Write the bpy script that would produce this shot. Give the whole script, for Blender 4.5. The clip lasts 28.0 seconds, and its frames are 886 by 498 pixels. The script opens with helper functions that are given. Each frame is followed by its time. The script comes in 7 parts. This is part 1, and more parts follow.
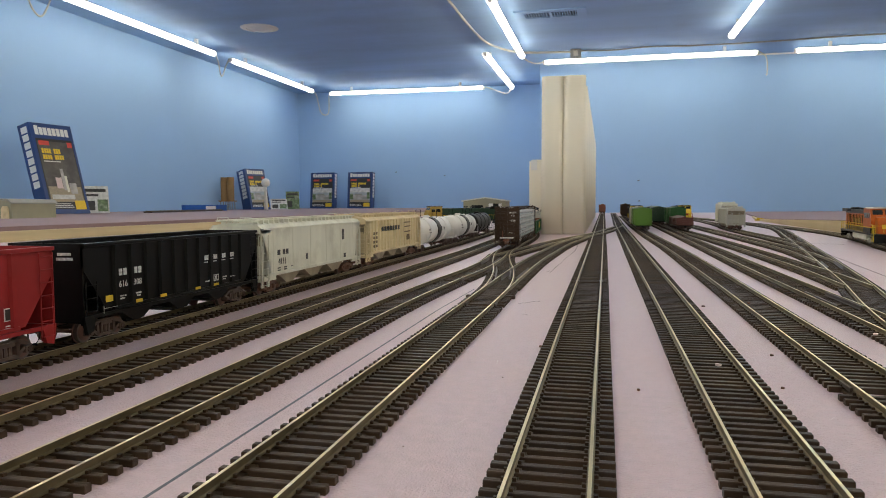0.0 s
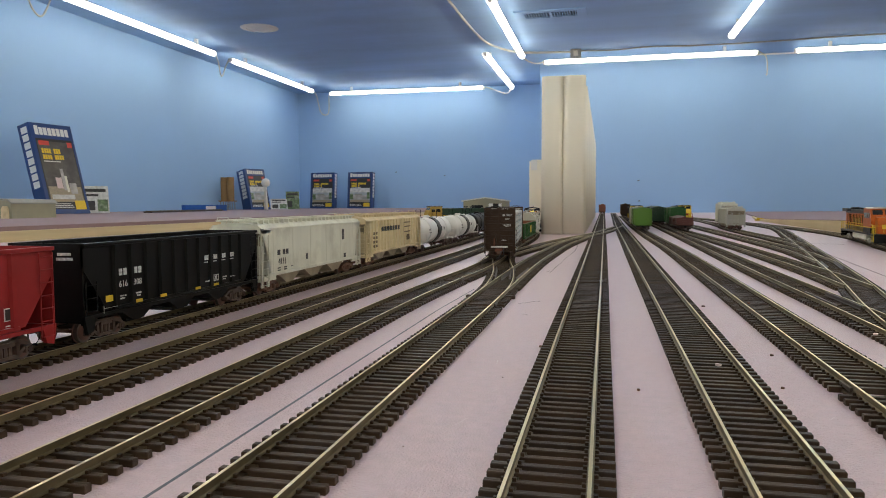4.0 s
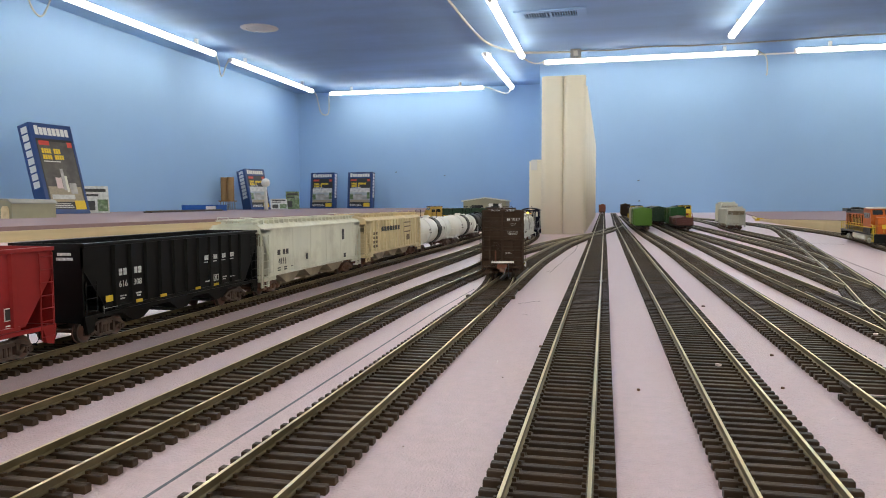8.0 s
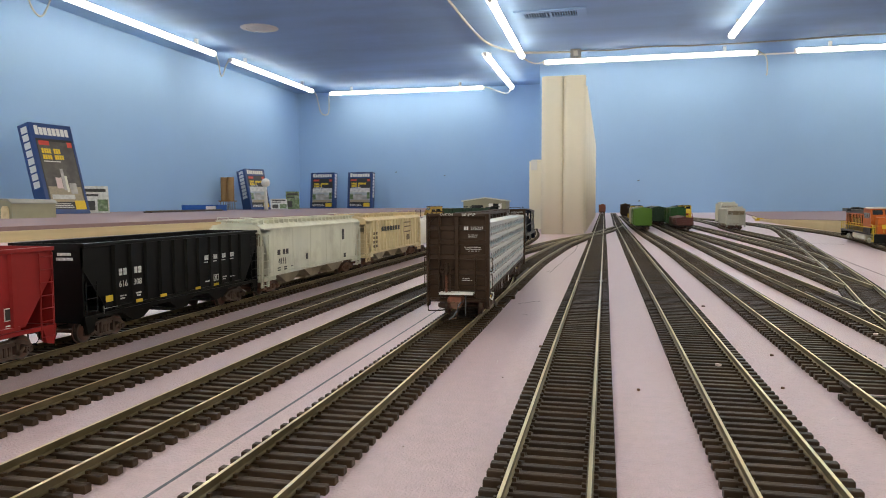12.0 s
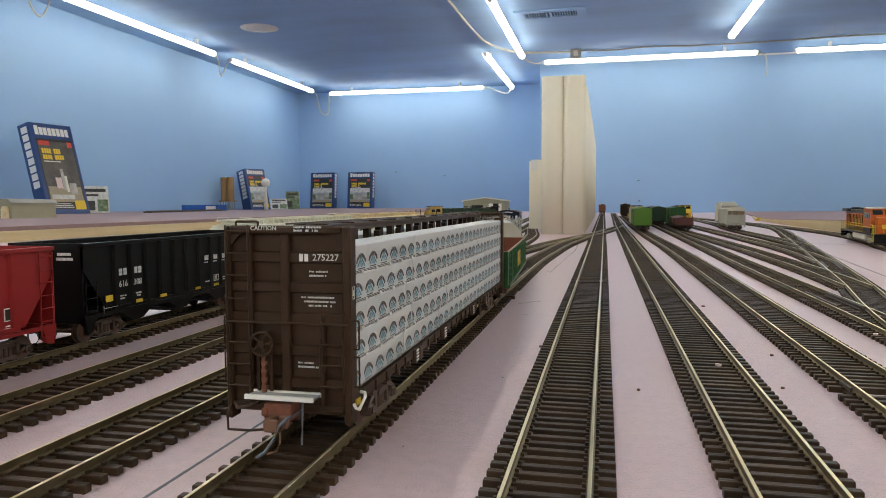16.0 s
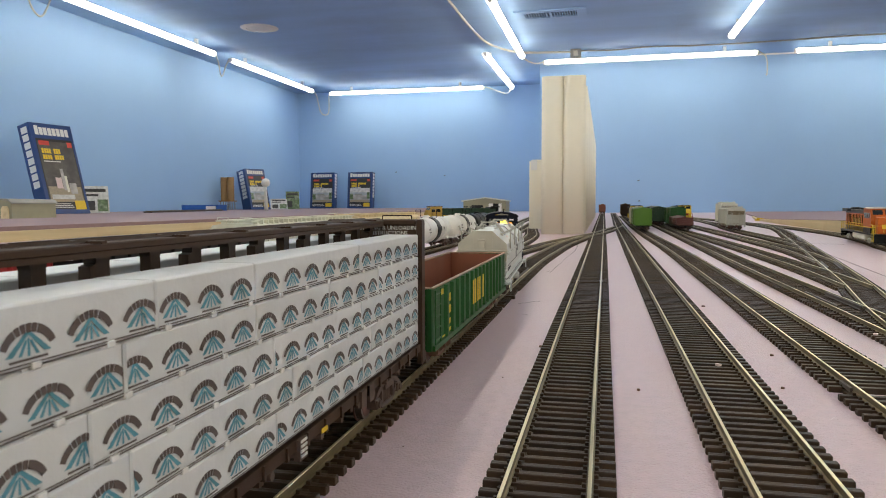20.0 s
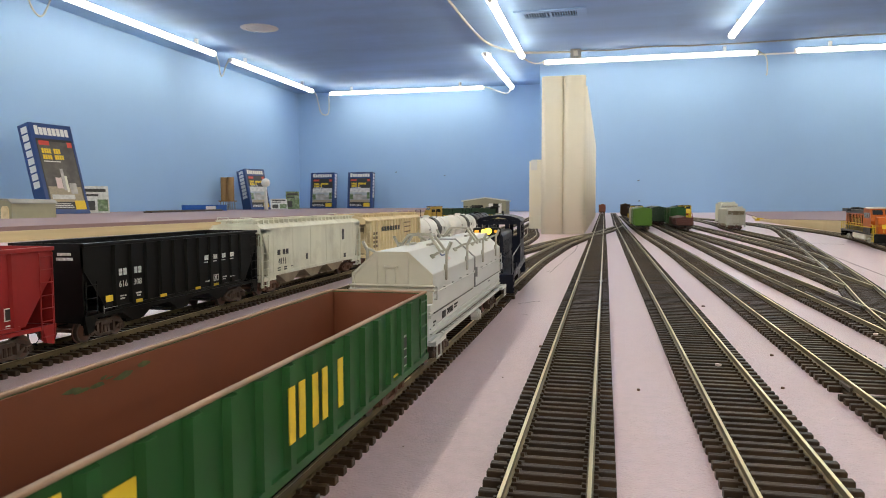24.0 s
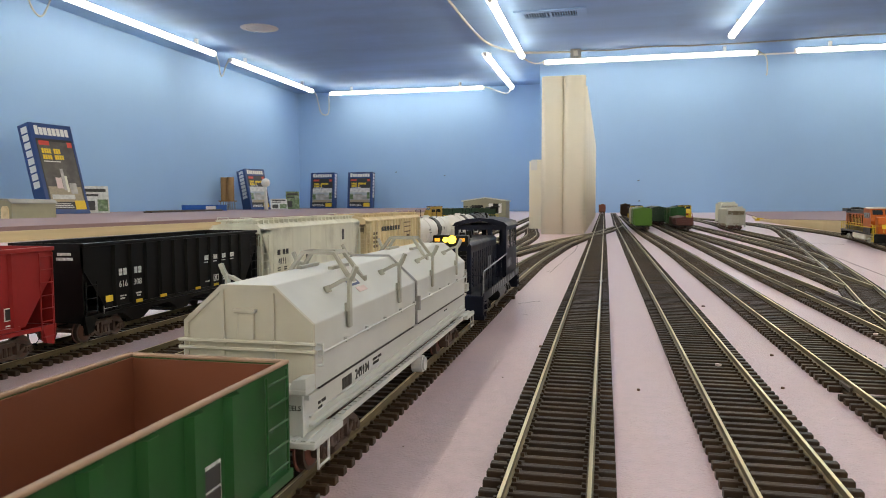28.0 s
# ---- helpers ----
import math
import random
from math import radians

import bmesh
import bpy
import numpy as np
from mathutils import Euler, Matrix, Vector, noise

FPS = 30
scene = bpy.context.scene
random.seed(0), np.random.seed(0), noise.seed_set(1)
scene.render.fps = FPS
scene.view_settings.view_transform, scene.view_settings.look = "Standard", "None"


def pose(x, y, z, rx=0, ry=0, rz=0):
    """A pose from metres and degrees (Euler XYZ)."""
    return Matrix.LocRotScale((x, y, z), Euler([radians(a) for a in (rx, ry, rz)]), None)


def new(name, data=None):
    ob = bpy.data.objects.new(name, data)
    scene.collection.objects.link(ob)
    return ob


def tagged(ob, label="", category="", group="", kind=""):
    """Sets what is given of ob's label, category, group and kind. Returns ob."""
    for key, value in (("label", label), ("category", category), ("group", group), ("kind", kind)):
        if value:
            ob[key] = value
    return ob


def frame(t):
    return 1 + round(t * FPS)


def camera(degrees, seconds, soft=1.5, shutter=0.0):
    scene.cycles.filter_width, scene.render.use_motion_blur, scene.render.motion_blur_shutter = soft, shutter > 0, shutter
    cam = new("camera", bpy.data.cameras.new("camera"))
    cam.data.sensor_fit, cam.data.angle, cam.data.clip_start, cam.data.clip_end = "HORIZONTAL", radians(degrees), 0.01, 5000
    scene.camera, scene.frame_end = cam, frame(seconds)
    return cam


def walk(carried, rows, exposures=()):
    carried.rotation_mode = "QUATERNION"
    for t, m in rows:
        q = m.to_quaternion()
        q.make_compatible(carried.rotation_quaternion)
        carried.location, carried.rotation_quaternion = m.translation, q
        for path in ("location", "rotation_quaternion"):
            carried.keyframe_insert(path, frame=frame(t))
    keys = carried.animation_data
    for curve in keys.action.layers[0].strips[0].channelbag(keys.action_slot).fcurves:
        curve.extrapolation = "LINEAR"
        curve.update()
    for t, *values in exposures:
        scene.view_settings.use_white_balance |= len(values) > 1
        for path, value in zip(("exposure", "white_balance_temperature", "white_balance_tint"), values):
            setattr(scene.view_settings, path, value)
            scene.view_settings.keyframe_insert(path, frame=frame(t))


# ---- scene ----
# A model railway yard in HO scale on a table; table top at z = 0, tracks run along y.
cam = camera(63.9, 28.0, soft=0.8)
cam.data.dof.use_dof = True
cam.data.dof.focus_distance = 0.25
cam.data.dof.aperture_fstop = 92.0
CAM = Matrix.Translation((0, 0, 0.0642)) @ pose(0, 0, 0, 90 - 3.703, 0, 12.785) @ pose(0, 0, 0, 0, 0, -0.2)
walk(cam, [(0, CAM), (28, CAM)], [(0, 0.53, 6600, 10), (3.5, 0.50, 6500, 10), (6, 0.64, 6400, 10), (8, 0.80, 6430, 10), (11, 0.83, 6700, 10), (12.5, 0.67, 6700, 10), (14.5, 0.61, 6550, 10), (17, 0.70, 6500, 10), (20, 0.78, 6600, 10), (24, 0.92, 6750, 10), (26, 0.90, 6750, 10), (28, 0.80, 6750, 10)])

# ---- light ----
world = bpy.data.worlds.new("world")
scene.world = world
world.use_nodes = True
world.node_tree.nodes["Background"].inputs[0].default_value = (0.5, 0.6, 0.8, 1)
world.node_tree.nodes["Background"].inputs[1].default_value = 0.02
TUBE_GLOW = 11.6
RH = 0.0046          # height of the rail heads over the table
SHELF = 0.026        # height of the side shelves over the table
CEIL = 0.945
LEFT_X, BACK_Y, JOG_X, RIGHT_Y, FAR_X, REAR_Y, FLOOR_Z = -2.41, 5.38, -0.41, 4.62, 3.6, -3.0, -1.15


# ---- materials ----
def material(name, color, rough=0.6, metal=0.0, vary=0.15, scale=40.0, bump=0.0, bump_scale=None, emit=None, strength=0.0, dirt=None, dirt_scale=6.0, dirt_amount=0.3, per_object=0.0, stretch=(1, 1, 1), spec=0.5, island=0.0, gloss_vary=0.12):
    m = bpy.data.materials.new(name)
    m.use_nodes = True
    nt = m.node_tree
    n, l = nt.nodes, nt.links
    b = n["Principled BSDF"]
    b.inputs["Roughness"].default_value = rough
    b.inputs["Metallic"].default_value = metal
    b.inputs["Specular IOR Level"].default_value = spec
    geo = n.new("ShaderNodeTexCoord")
    mp = n.new("ShaderNodeMapping")
    mp.inputs["Scale"].default_value = stretch
    l.new(geo.outputs["Object"], mp.inputs["Vector"])
    no = n.new("ShaderNodeTexNoise")
    no.inputs["Scale"].default_value = scale
    no.inputs["Detail"].default_value = 5
    l.new(mp.outputs[0], no.inputs["Vector"])
    ramp = n.new("ShaderNodeMapRange")
    ramp.inputs["From Min"].default_value = 0.3
    ramp.inputs["From Max"].default_value = 0.7
    ramp.inputs["To Min"].default_value = 1 - vary
    ramp.inputs["To Max"].default_value = 1 + vary
    l.new(no.outputs["Fac"], ramp.inputs["Value"])
    mul = n.new("ShaderNodeMix")
    mul.data_type, mul.blend_type = "RGBA", "MULTIPLY"
    mul.inputs[0].default_value = 1.0
    mul.inputs[6].default_value = (*color, 1)
    l.new(ramp.outputs[0], mul.inputs[7])
    out = mul.outputs[2]
    if dirt:
        dn = n.new("ShaderNodeTexNoise")
        dn.inputs["Scale"].default_value = dirt_scale
        dn.inputs["Detail"].default_value = 6
        dn.inputs["Roughness"].default_value = 0.65
        l.new(geo.outputs["Object"], dn.inputs["Vector"])
        dr = n.new("ShaderNodeMapRange")
        dr.inputs["From Min"].default_value = 0.48
        dr.inputs["From Max"].default_value = 0.75
        dr.inputs["To Max"].default_value = dirt_amount
        l.new(dn.outputs["Fac"], dr.inputs["Value"])
        mix = n.new("ShaderNodeMix")
        mix.data_type = "RGBA"
        l.new(dr.outputs[0], mix.inputs[0])
        l.new(out, mix.inputs[6])
        mix.inputs[7].default_value = (*dirt, 1)
        out = mix.outputs[2]
    if per_object or island:
        src = n.new("ShaderNodeObjectInfo").outputs["Random"] if per_object else n.new("ShaderNodeNewGeometry").outputs["Random Per Island"]
        r2 = n.new("ShaderNodeMapRange")
        r2.inputs["To Min"].default_value = 1 - (per_object or island)
        r2.inputs["To Max"].default_value = 1 + (per_object or island)
        l.new(src, r2.inputs["Value"])
        m2 = n.new("ShaderNodeMix")
        m2.data_type, m2.blend_type = "RGBA", "MULTIPLY"
        m2.inputs[0].default_value = 1.0
        l.new(out, m2.inputs[6])
        l.new(r2.outputs[0], m2.inputs[7])
        out = m2.outputs[2]
    l.new(out, b.inputs["Base Color"])
    rr = n.new("ShaderNodeMapRange")
    rr.inputs["To Min"].default_value = max(0.02, rough - gloss_vary)
    rr.inputs["To Max"].default_value = min(1.0, rough + gloss_vary)
    l.new(no.outputs["Fac"], rr.inputs["Value"])
    l.new(rr.outputs[0], b.inputs["Roughness"])
    if bump:
        bn = n.new("ShaderNodeTexNoise")
        bn.inputs["Scale"].default_value = bump_scale or scale * 3
        bn.inputs["Detail"].default_value = 4
        l.new(mp.outputs[0], bn.inputs["Vector"])
        bp = n.new("ShaderNodeBump")
        bp.inputs["Strength"].default_value = bump
        bp.inputs["Distance"].default_value = 0.0006
        l.new(bn.outputs["Fac"], bp.inputs["Height"])
        l.new(bp.outputs[0], b.inputs["Normal"])
    if emit:
        b.inputs["Emission Color"].default_value = (*emit, 1)
        b.inputs["Emission Strength"].default_value = strength
    return m


def glass_material(name):
    m = bpy.data.materials.new(name)
    m.use_nodes = True
    b = m.node_tree.nodes["Principled BSDF"]
    b.inputs["Base Color"].default_value = (0.8, 0.85, 0.9, 1)
    b.inputs["Roughness"].default_value = 0.05
    b.inputs["Transmission Weight"].default_value = 1.0
    b.inputs["IOR"].default_value = 1.1
    return m


M = dict(
    wall=material("wall_paint", (0.292, 0.478, 0.752), 0.75, vary=0.05, scale=1.2, bump=0.25, bump_scale=160, dirt=(0.26, 0.421, 0.70), dirt_scale=0.9, dirt_amount=0.35),
    # white chosen for two unseen walls so they reflect light towards the yard
    bounce_wall=material("white_bounce_paint", (0.78, 0.76, 0.72), 0.75, vary=0.05, scale=1.2, bump=0.25, bump_scale=160),
    ceiling=material("ceiling_paint", (0.275, 0.452, 0.73), 0.8, vary=0.10, scale=2.5, bump=0.3, bump_scale=90, stretch=(0.35, 2.2, 1), dirt=(0.18, 0.275, 0.48), dirt_scale=1.6, dirt_amount=0.5),
    floor=material("floor_carpet", (0.16, 0.15, 0.14), 0.9, scale=30),
    table=material("pink_foam_board", (0.610, 0.462, 0.490), 0.34, spec=0.8, vary=0.08, scale=260, bump=0.75, bump_scale=1300, dirt=(0.56, 0.375, 0.415), dirt_scale=5.0, dirt_amount=0.5),
    shelf=material("mauve_foam_board", (0.26, 0.170, 0.18), 0.6, vary=0.08, scale=9, bump=0.2, bump_scale=500, dirt=(0.28, 0.17, 0.20), dirt_scale=3.0, dirt_amount=0.5),
    pine=material("pine_board", (0.62, 0.505, 0.285), 0.6, vary=0.26, scale=14, stretch=(1, 0.08, 3), dirt=(0.42, 0.26, 0.12), dirt_scale=4, dirt_amount=0.5),
    tie=material("tie_plastic", (0.034, 0.0190, 0.0090), 0.50, spec=0.34, vary=0.3, scale=500, bump=0.3, bump_scale=1500, per_object=0.42, stretch=(0.2, 1, 1)),
    ties=material("ties_plastic", (0.052, 0.035, 0.019), 0.60, spec=0.22, vary=0.3, scale=300, island=0.42),
    rail=material("nickel_silver_rail", (0.80, 0.70, 0.45), 0.36, 1.0, vary=0.06, scale=40, dirt=(0.48, 0.40, 0.23), dirt_scale=14, dirt_amount=0.4, gloss_vary=0.05),
    rail_side=material("tarnished_rail_side", (0.185, 0.147, 0.082), 0.50, 0.75, vary=0.25, scale=120, gloss_vary=0.05),
    silo=material("cream_plastic_tube", (0.86, 0.81, 0.665), 0.5, vary=0.05, scale=9, bump=0.1, dirt=(0.79, 0.74, 0.60), dirt_scale=7, dirt_amount=0.35, per_object=0.05, stretch=(1, 1, 0.1)),
    tube=material("lamp_tube", (0.9, 0.9, 0.9), 0.3, emit=(0.992, 0.895, 0.712), strength=TUBE_GLOW),
    white=material("white_plastic", (0.72, 0.72, 0.70), 0.45, vary=0.06, scale=60),
    grey=material("grey_metal", (0.30, 0.30, 0.30), 0.5, 0.3, scale=80),
    cable=material("cable_grey", (0.55, 0.53, 0.48), 0.5, vary=0.1),
    black=material("black_plastic", (0.004, 0.0045, 0.005), 0.36, vary=0.2, scale=200, dirt=(0.012, 0.010, 0.009), dirt_scale=60, dirt_amount=0.4, spec=0.2),
    rust_red=material("rust_red_metal", (0.17, 0.058, 0.033), 0.65, vary=0.3, scale=300, dirt=(0.12, 0.045, 0.03), dirt_scale=150, dirt_amount=0.5),
    rust=material("rusty_metal", (0.155, 0.078, 0.05), 0.7, vary=0.3, scale=300, dirt=(0.08, 0.04, 0.025), dirt_scale=150, dirt_amount=0.6),
    steel=material("wheel_steel", (0.13, 0.105, 0.09), 0.4, 0.8, scale=200),
    truck=material("truck_brown", (0.080, 0.050, 0.038), 0.6, vary=0.3, scale=300),
    brown=material("boxcar_brown", (0.040, 0.0215, 0.0120), 0.45, spec=0.24, vary=0.14, scale=150, dirt=(0.062, 0.036, 0.023), dirt_scale=70, dirt_amount=0.4),
    red=material("hopper_red", (0.29, 0.018, 0.018), 0.42, spec=0.3, vary=0.12, scale=120, dirt=(0.18, 0.018, 0.018), dirt_scale=60, dirt_amount=0.4),
    green=material("gondola_green", (0.014, 0.083, 0.020), 0.42, spec=0.3, vary=0.12, scale=120, dirt=(0.014, 0.055, 0.018), dirt_scale=40, dirt_amount=0.4),
    rust_in=material("rust_paint_inside", (0.165, 0.046, 0.018), 0.65, vary=0.14, scale=50, dirt=(0.095, 0.028, 0.018), dirt_scale=25, dirt_amount=0.5),
    rim=material("worn_pink_rim", (0.33, 0.21, 0.14), 0.6, vary=0.2, scale=150),
    coil=material("light_grey_plastic", (0.56, 0.57, 0.55), 0.42, vary=0.05, scale=90, dirt=(0.52, 0.53, 0.50), dirt_scale=50, dirt_amount=0.3),
    hop=material("weathered_light_grey", (0.69, 0.69, 0.575), 0.55, vary=0.08, scale=90, dirt=(0.34, 0.31, 0.22), dirt_scale=45, dirt_amount=0.5, stretch=(1, 1, 0.15)),
    yard_grey=material("dusty_grey_paint", (0.50, 0.495, 0.43), 0.55, vary=0.08, scale=90, dirt=(0.36, 0.34, 0.28), dirt_scale=45, dirt_amount=0.5),
    tan=material("weathered_tan", (0.70, 0.58, 0.35), 0.55, vary=0.1, scale=90, dirt=(0.36, 0.27, 0.14), dirt_scale=45, dirt_amount=0.5, stretch=(1, 1, 0.15)),
    tank=material("tank_white", (0.80, 0.79, 0.75), 0.4, vary=0.06, scale=80, dirt=(0.45, 0.42, 0.36), dirt_scale=40, dirt_amount=0.4),
    navy=material("navy_blue_paint", (0.004, 0.006, 0.017), 0.42, vary=0.15, scale=150, dirt=(0.008, 0.010, 0.022), dirt_scale=90, dirt_amount=0.5, spec=0.2),
    yellow=material("yellow_print", (0.75, 0.52, 0.03), 0.5, vary=0.12, scale=200),
    print_white=material("white_print", (0.70, 0.70, 0.68), 0.5, vary=0.1, scale=300),
    print_black=material("black_print", (0.03, 0.03, 0.03), 0.5, vary=0.1),
    print_blue=material("blue_print", (0.09, 0.28, 0.36), 0.5, vary=0.1),
    print_dark=material("dark_brown_print", (0.10, 0.078, 0.073), 0.5, vary=0.1),
    wrap=material("white_wrap", (0.62, 0.635, 0.64), 0.4, vary=0.03, scale=40, bump=0.3, bump_scale=300, per_object=0.03),
    headlight=material("headlight_glow", (0.9, 0.8, 0.3), 0.3, emit=(1.0, 0.60, 0.015), strength=4.2),
    amber=material("amber_lens", (0.8, 0.3, 0.03), 0.3, emit=(1.0, 0.45, 0.03), strength=0.45),
    orange=material("orange_paint", (0.46, 0.098, 0.008), 0.4, spec=0.25, vary=0.08, scale=100),
    lime=material("bright_green_paint", (0.080, 0.205, 0.016), 0.45, vary=0.1, scale=100),
    dkgreen=material("dark_green_paint", (0.008, 0.040, 0.020), 0.45, vary=0.1, scale=100),
    maroon=material("maroon_paint", (0.085, 0.019, 0.014), 0.5, vary=0.1, scale=100),
    glass=material("dark_window", (0.015, 0.018, 0.02), 0.1),
    box_blue=material("box_dark_blue", (0.012, 0.045, 0.17), 0.35, vary=0.06),
    box_black=material("box_black_print", (0.02, 0.02, 0.022), 0.35, vary=0.1),
    box_photo=material("box_photo_print", (0.34, 0.39, 0.42), 0.35, vary=0.25, scale=20, dirt=(0.42, 0.44, 0.44), dirt_scale=16, dirt_amount=0.8),
    shed=material("olive_grey_wall", (0.30, 0.29, 0.20), 0.6, vary=0.06),
    paper=material("printed_paper", (0.55, 0.56, 0.54), 0.5, vary=0.25, scale=60),
    leafy=material("printed_green_photo", (0.10, 0.16, 0.07), 0.5, vary=0.5, scale=60, dirt=(0.5, 0.5, 0.45), dirt_scale=30, dirt_amount=0.7),
    clear=glass_material("cab_glass"),
    dkprint=material("brown_print", (0.16, 0.11, 0.06), 0.6),
    shed_grey=material("shed_grey_wall", (0.27, 0.27, 0.25), 0.6, vary=0.06),
    bin=material("bin_brown", (0.30, 0.185, 0.08), 0.6, vary=0.1),
    box_red=material("box_red_print", (0.55, 0.06, 0.04), 0.4),
    box_photo_red=material("box_smoky_photo", (0.075, 0.07, 0.062), 0.35, vary=0.4, scale=14, dirt=(0.24, 0.20, 0.18), dirt_scale=9, dirt_amount=0.7),
    scratch=material("pale_scratch", (0.74, 0.64, 0.64), 0.35, vary=0.1),
    emblem_grey=material("worn_grey_print", (0.10, 0.11, 0.14), 0.5, vary=0.3, scale=300),
    worn_silver=material("worn_silver_print", (0.24, 0.25, 0.28), 0.5, vary=0.3, scale=500),
    print_grey=material("worn_white_print", (0.60, 0.60, 0.58), 0.5, vary=0.35, scale=900),
    pale_pink=material("pale_pink_print", (0.66, 0.52, 0.50), 0.5, vary=0.1, scale=300),
    box_photo_pale=material("pale_photo_print", (0.40, 0.38, 0.36), 0.35, vary=0.4, scale=24),
    # brown for weathering, darkened for the shade under the covered hoppers
    weathered=material("weathered_shaded_underside", (0.33, 0.28, 0.195), 0.65, vary=0.2, scale=120),
    knot=material("pine_knot", (0.20, 0.10, 0.04), 0.6, vary=0.2, scale=300),
    wheel_red=material("red_brown_wheel", (0.20, 0.075, 0.055), 0.6, vary=0.3, scale=300),
    wheel_rust=material("dark_wheel_rust", (0.125, 0.058, 0.042), 0.6, vary=0.3, scale=300),
    # drab grey, also on truck frames; the coil brackets' side shade is in it
    bracket=material("drab_shaded_grey_plastic", (0.36, 0.355, 0.30), 0.45, vary=0.1, scale=200),
    coil_end=material("warm_grey_plastic", (0.47, 0.44, 0.36), 0.45, vary=0.06, scale=120),
    ochre=material("ochre_paint", (0.38, 0.25, 0.04), 0.5, vary=0.1, scale=200),
    scuff=material("scuffed_green_rust", (0.06, 0.085, 0.03), 0.6, vary=0.4, scale=400),
    sky_blue=material("blue_plastic", (0.02, 0.11, 0.42), 0.4),
)


# ---- mesh helpers ----
def part(name, bm, mat, parent=None, label="", smooth=False):
    me = bpy.data.meshes.new(name)
    bm.normal_update()
    if smooth:
        for f in bm.faces:
            f.smooth = True
    bm.to_mesh(me)
    bm.free()
    return place(name, me, mat, parent, label)


def place(name, me, mat=None, parent=None, label="", m=None):
    if mat is not None and not me.materials:
        for one in (mat if isinstance(mat, (list, tuple)) else [mat]):
            me.materials.append(one)
    ob = new(name, me)
    if parent is not None:
        ob.parent = parent
    if m is not None:
        ob.matrix_basis = m
    if label:
        ob["label"] = label
    return ob


def thing(name, label, category, m=None, group="", kind=""):
    ob = new(name)
    ob.empty_display_size = 0.01
    if m is not None:
        ob.matrix_basis = m
    return tagged(ob, label, category, group, kind)


def box(bm, x0, x1, y0, y1, z0, z1, bevel=0.0, mi=0, m=None):
    vs = [bm.verts.new((x, y, z)) for x in (x0, x1) for y in (y0, y1) for z in (z0, z1)]
    quads = ((0, 1, 3, 2), (4, 6, 7, 5), (0, 4, 5, 1), (2, 3, 7, 6), (0, 2, 6, 4), (1, 5, 7, 3))
    fs = [bm.faces.new([vs[i] for i in q]) for q in quads]
    for f in fs:
        f.material_index = mi
    if m is not None:
        bmesh.ops.transform(bm, matrix=m, verts=vs)
    if bevel:
        es = list({e for f in fs for e in f.edges})
        got = bmesh.ops.bevel(bm, geom=es, offset=bevel, segments=1, affect="EDGES", profile=0.5, clamp_overlap=True)
        for f in got["faces"]:
            f.material_index = mi
    return vs


def prism(bm, outline, y0, y1, axis="y", mi=0, caps=True):
    """A prism of an outline in the plane across the axis."""
    def at(p, d):
        return {"y": (p[0], d, p[1]), "x": (d, p[0], p[1]), "z": (p[0], p[1], d)}[axis]
    a = [bm.verts.new(at(p, y0)) for p in outline]
    b = [bm.verts.new(at(p, y1)) for p in outline]
    n = len(outline)
    fs = []
    for i in range(n):
        j = (i + 1) % n
        fs.append(bm.faces.new((a[i], a[j], b[j], b[i])))
    if caps:
        fs.append(bm.faces.new(list(reversed(a))))
        fs.append(bm.faces.new(b))
    for f in fs:
        f.material_index = mi
    bmesh.ops.recalc_face_normals(bm, faces=fs)
    return a + b


def cyl(bm, p, q, r, seg=10, r2=None, mi=0):
    p, q = Vector(p), Vector(q)
    d = (q - p).normalized()
    u = d.orthogonal().normalized()
    v = d.cross(u)
    r2 = r if r2 is None else r2
    a, b = [], []
    for i in range(seg):
        t = 2 * math.pi * i / seg
        w = u * math.cos(t) + v * math.sin(t)
        a.append(bm.verts.new(p + w * r))
        b.append(bm.verts.new(q + w * r2))
    fs = [bm.faces.new((a[i], a[(i + 1) % seg], b[(i + 1) % seg], b[i])) for i in range(seg)]
    fs += [bm.faces.new(list(reversed(a))), bm.faces.new(b)]
    for f in fs:
        f.material_index = mi
    return a + b


def wire(bm, pts, r, seg=6):
    """A bent round bar through points."""
    pts = [Vector(p) for p in pts]
    rings = []
    for i, p in enumerate(pts):
        d = (pts[min(i + 1, len(pts) - 1)] - pts[max(i - 1, 0)]).normalized()
        u = (Vector((0.37, 0.61, 0.7)).cross(d)).normalized()
        v = d.cross(u)
        rings.append([bm.verts.new(p + (u * math.cos(2 * math.pi * k / seg) + v * math.sin(2 * math.pi * k / seg)) * r) for k in range(seg)])
    for a, b in zip(rings, rings[1:]):
        for k in range(seg):
            bm.faces.new((a[k], a[(k + 1) % seg], b[(k + 1) % seg], b[k]))
    bm.faces.new(list(reversed(rings[0])))
    bm.faces.new(rings[-1])


def letters(text, size, mat, parent, m, name="lettering", align="CENTER"):
    cu = bpy.data.curves.new(name, "FONT")
    cu.body, cu.size, cu.extrude, cu.align_x, cu.align_y = text, size, 0.0001, align, "CENTER"
    cu.resolution_u = 2
    tmp = bpy.data.objects.new(name, cu)
    me = bpy.data.meshes.new_from_object(tmp)
    bpy.data.objects.remove(tmp)
    me.name = name
    return place(name, me, mat, parent, m=m)


def bars(rows, mat, parent, m, name="lettering"):
    """Plain bars in the plane x, y of m: rows of (x0, x1, y0, y1)."""
    for x0, x1, y0, y1 in rows:
        bm = bmesh.new()
        box(bm, x0, x1, y0, y1, -0.00008, 0.00012)
        ob = part(name, bm, mat, parent)
        ob.matrix_basis = m
    return ob


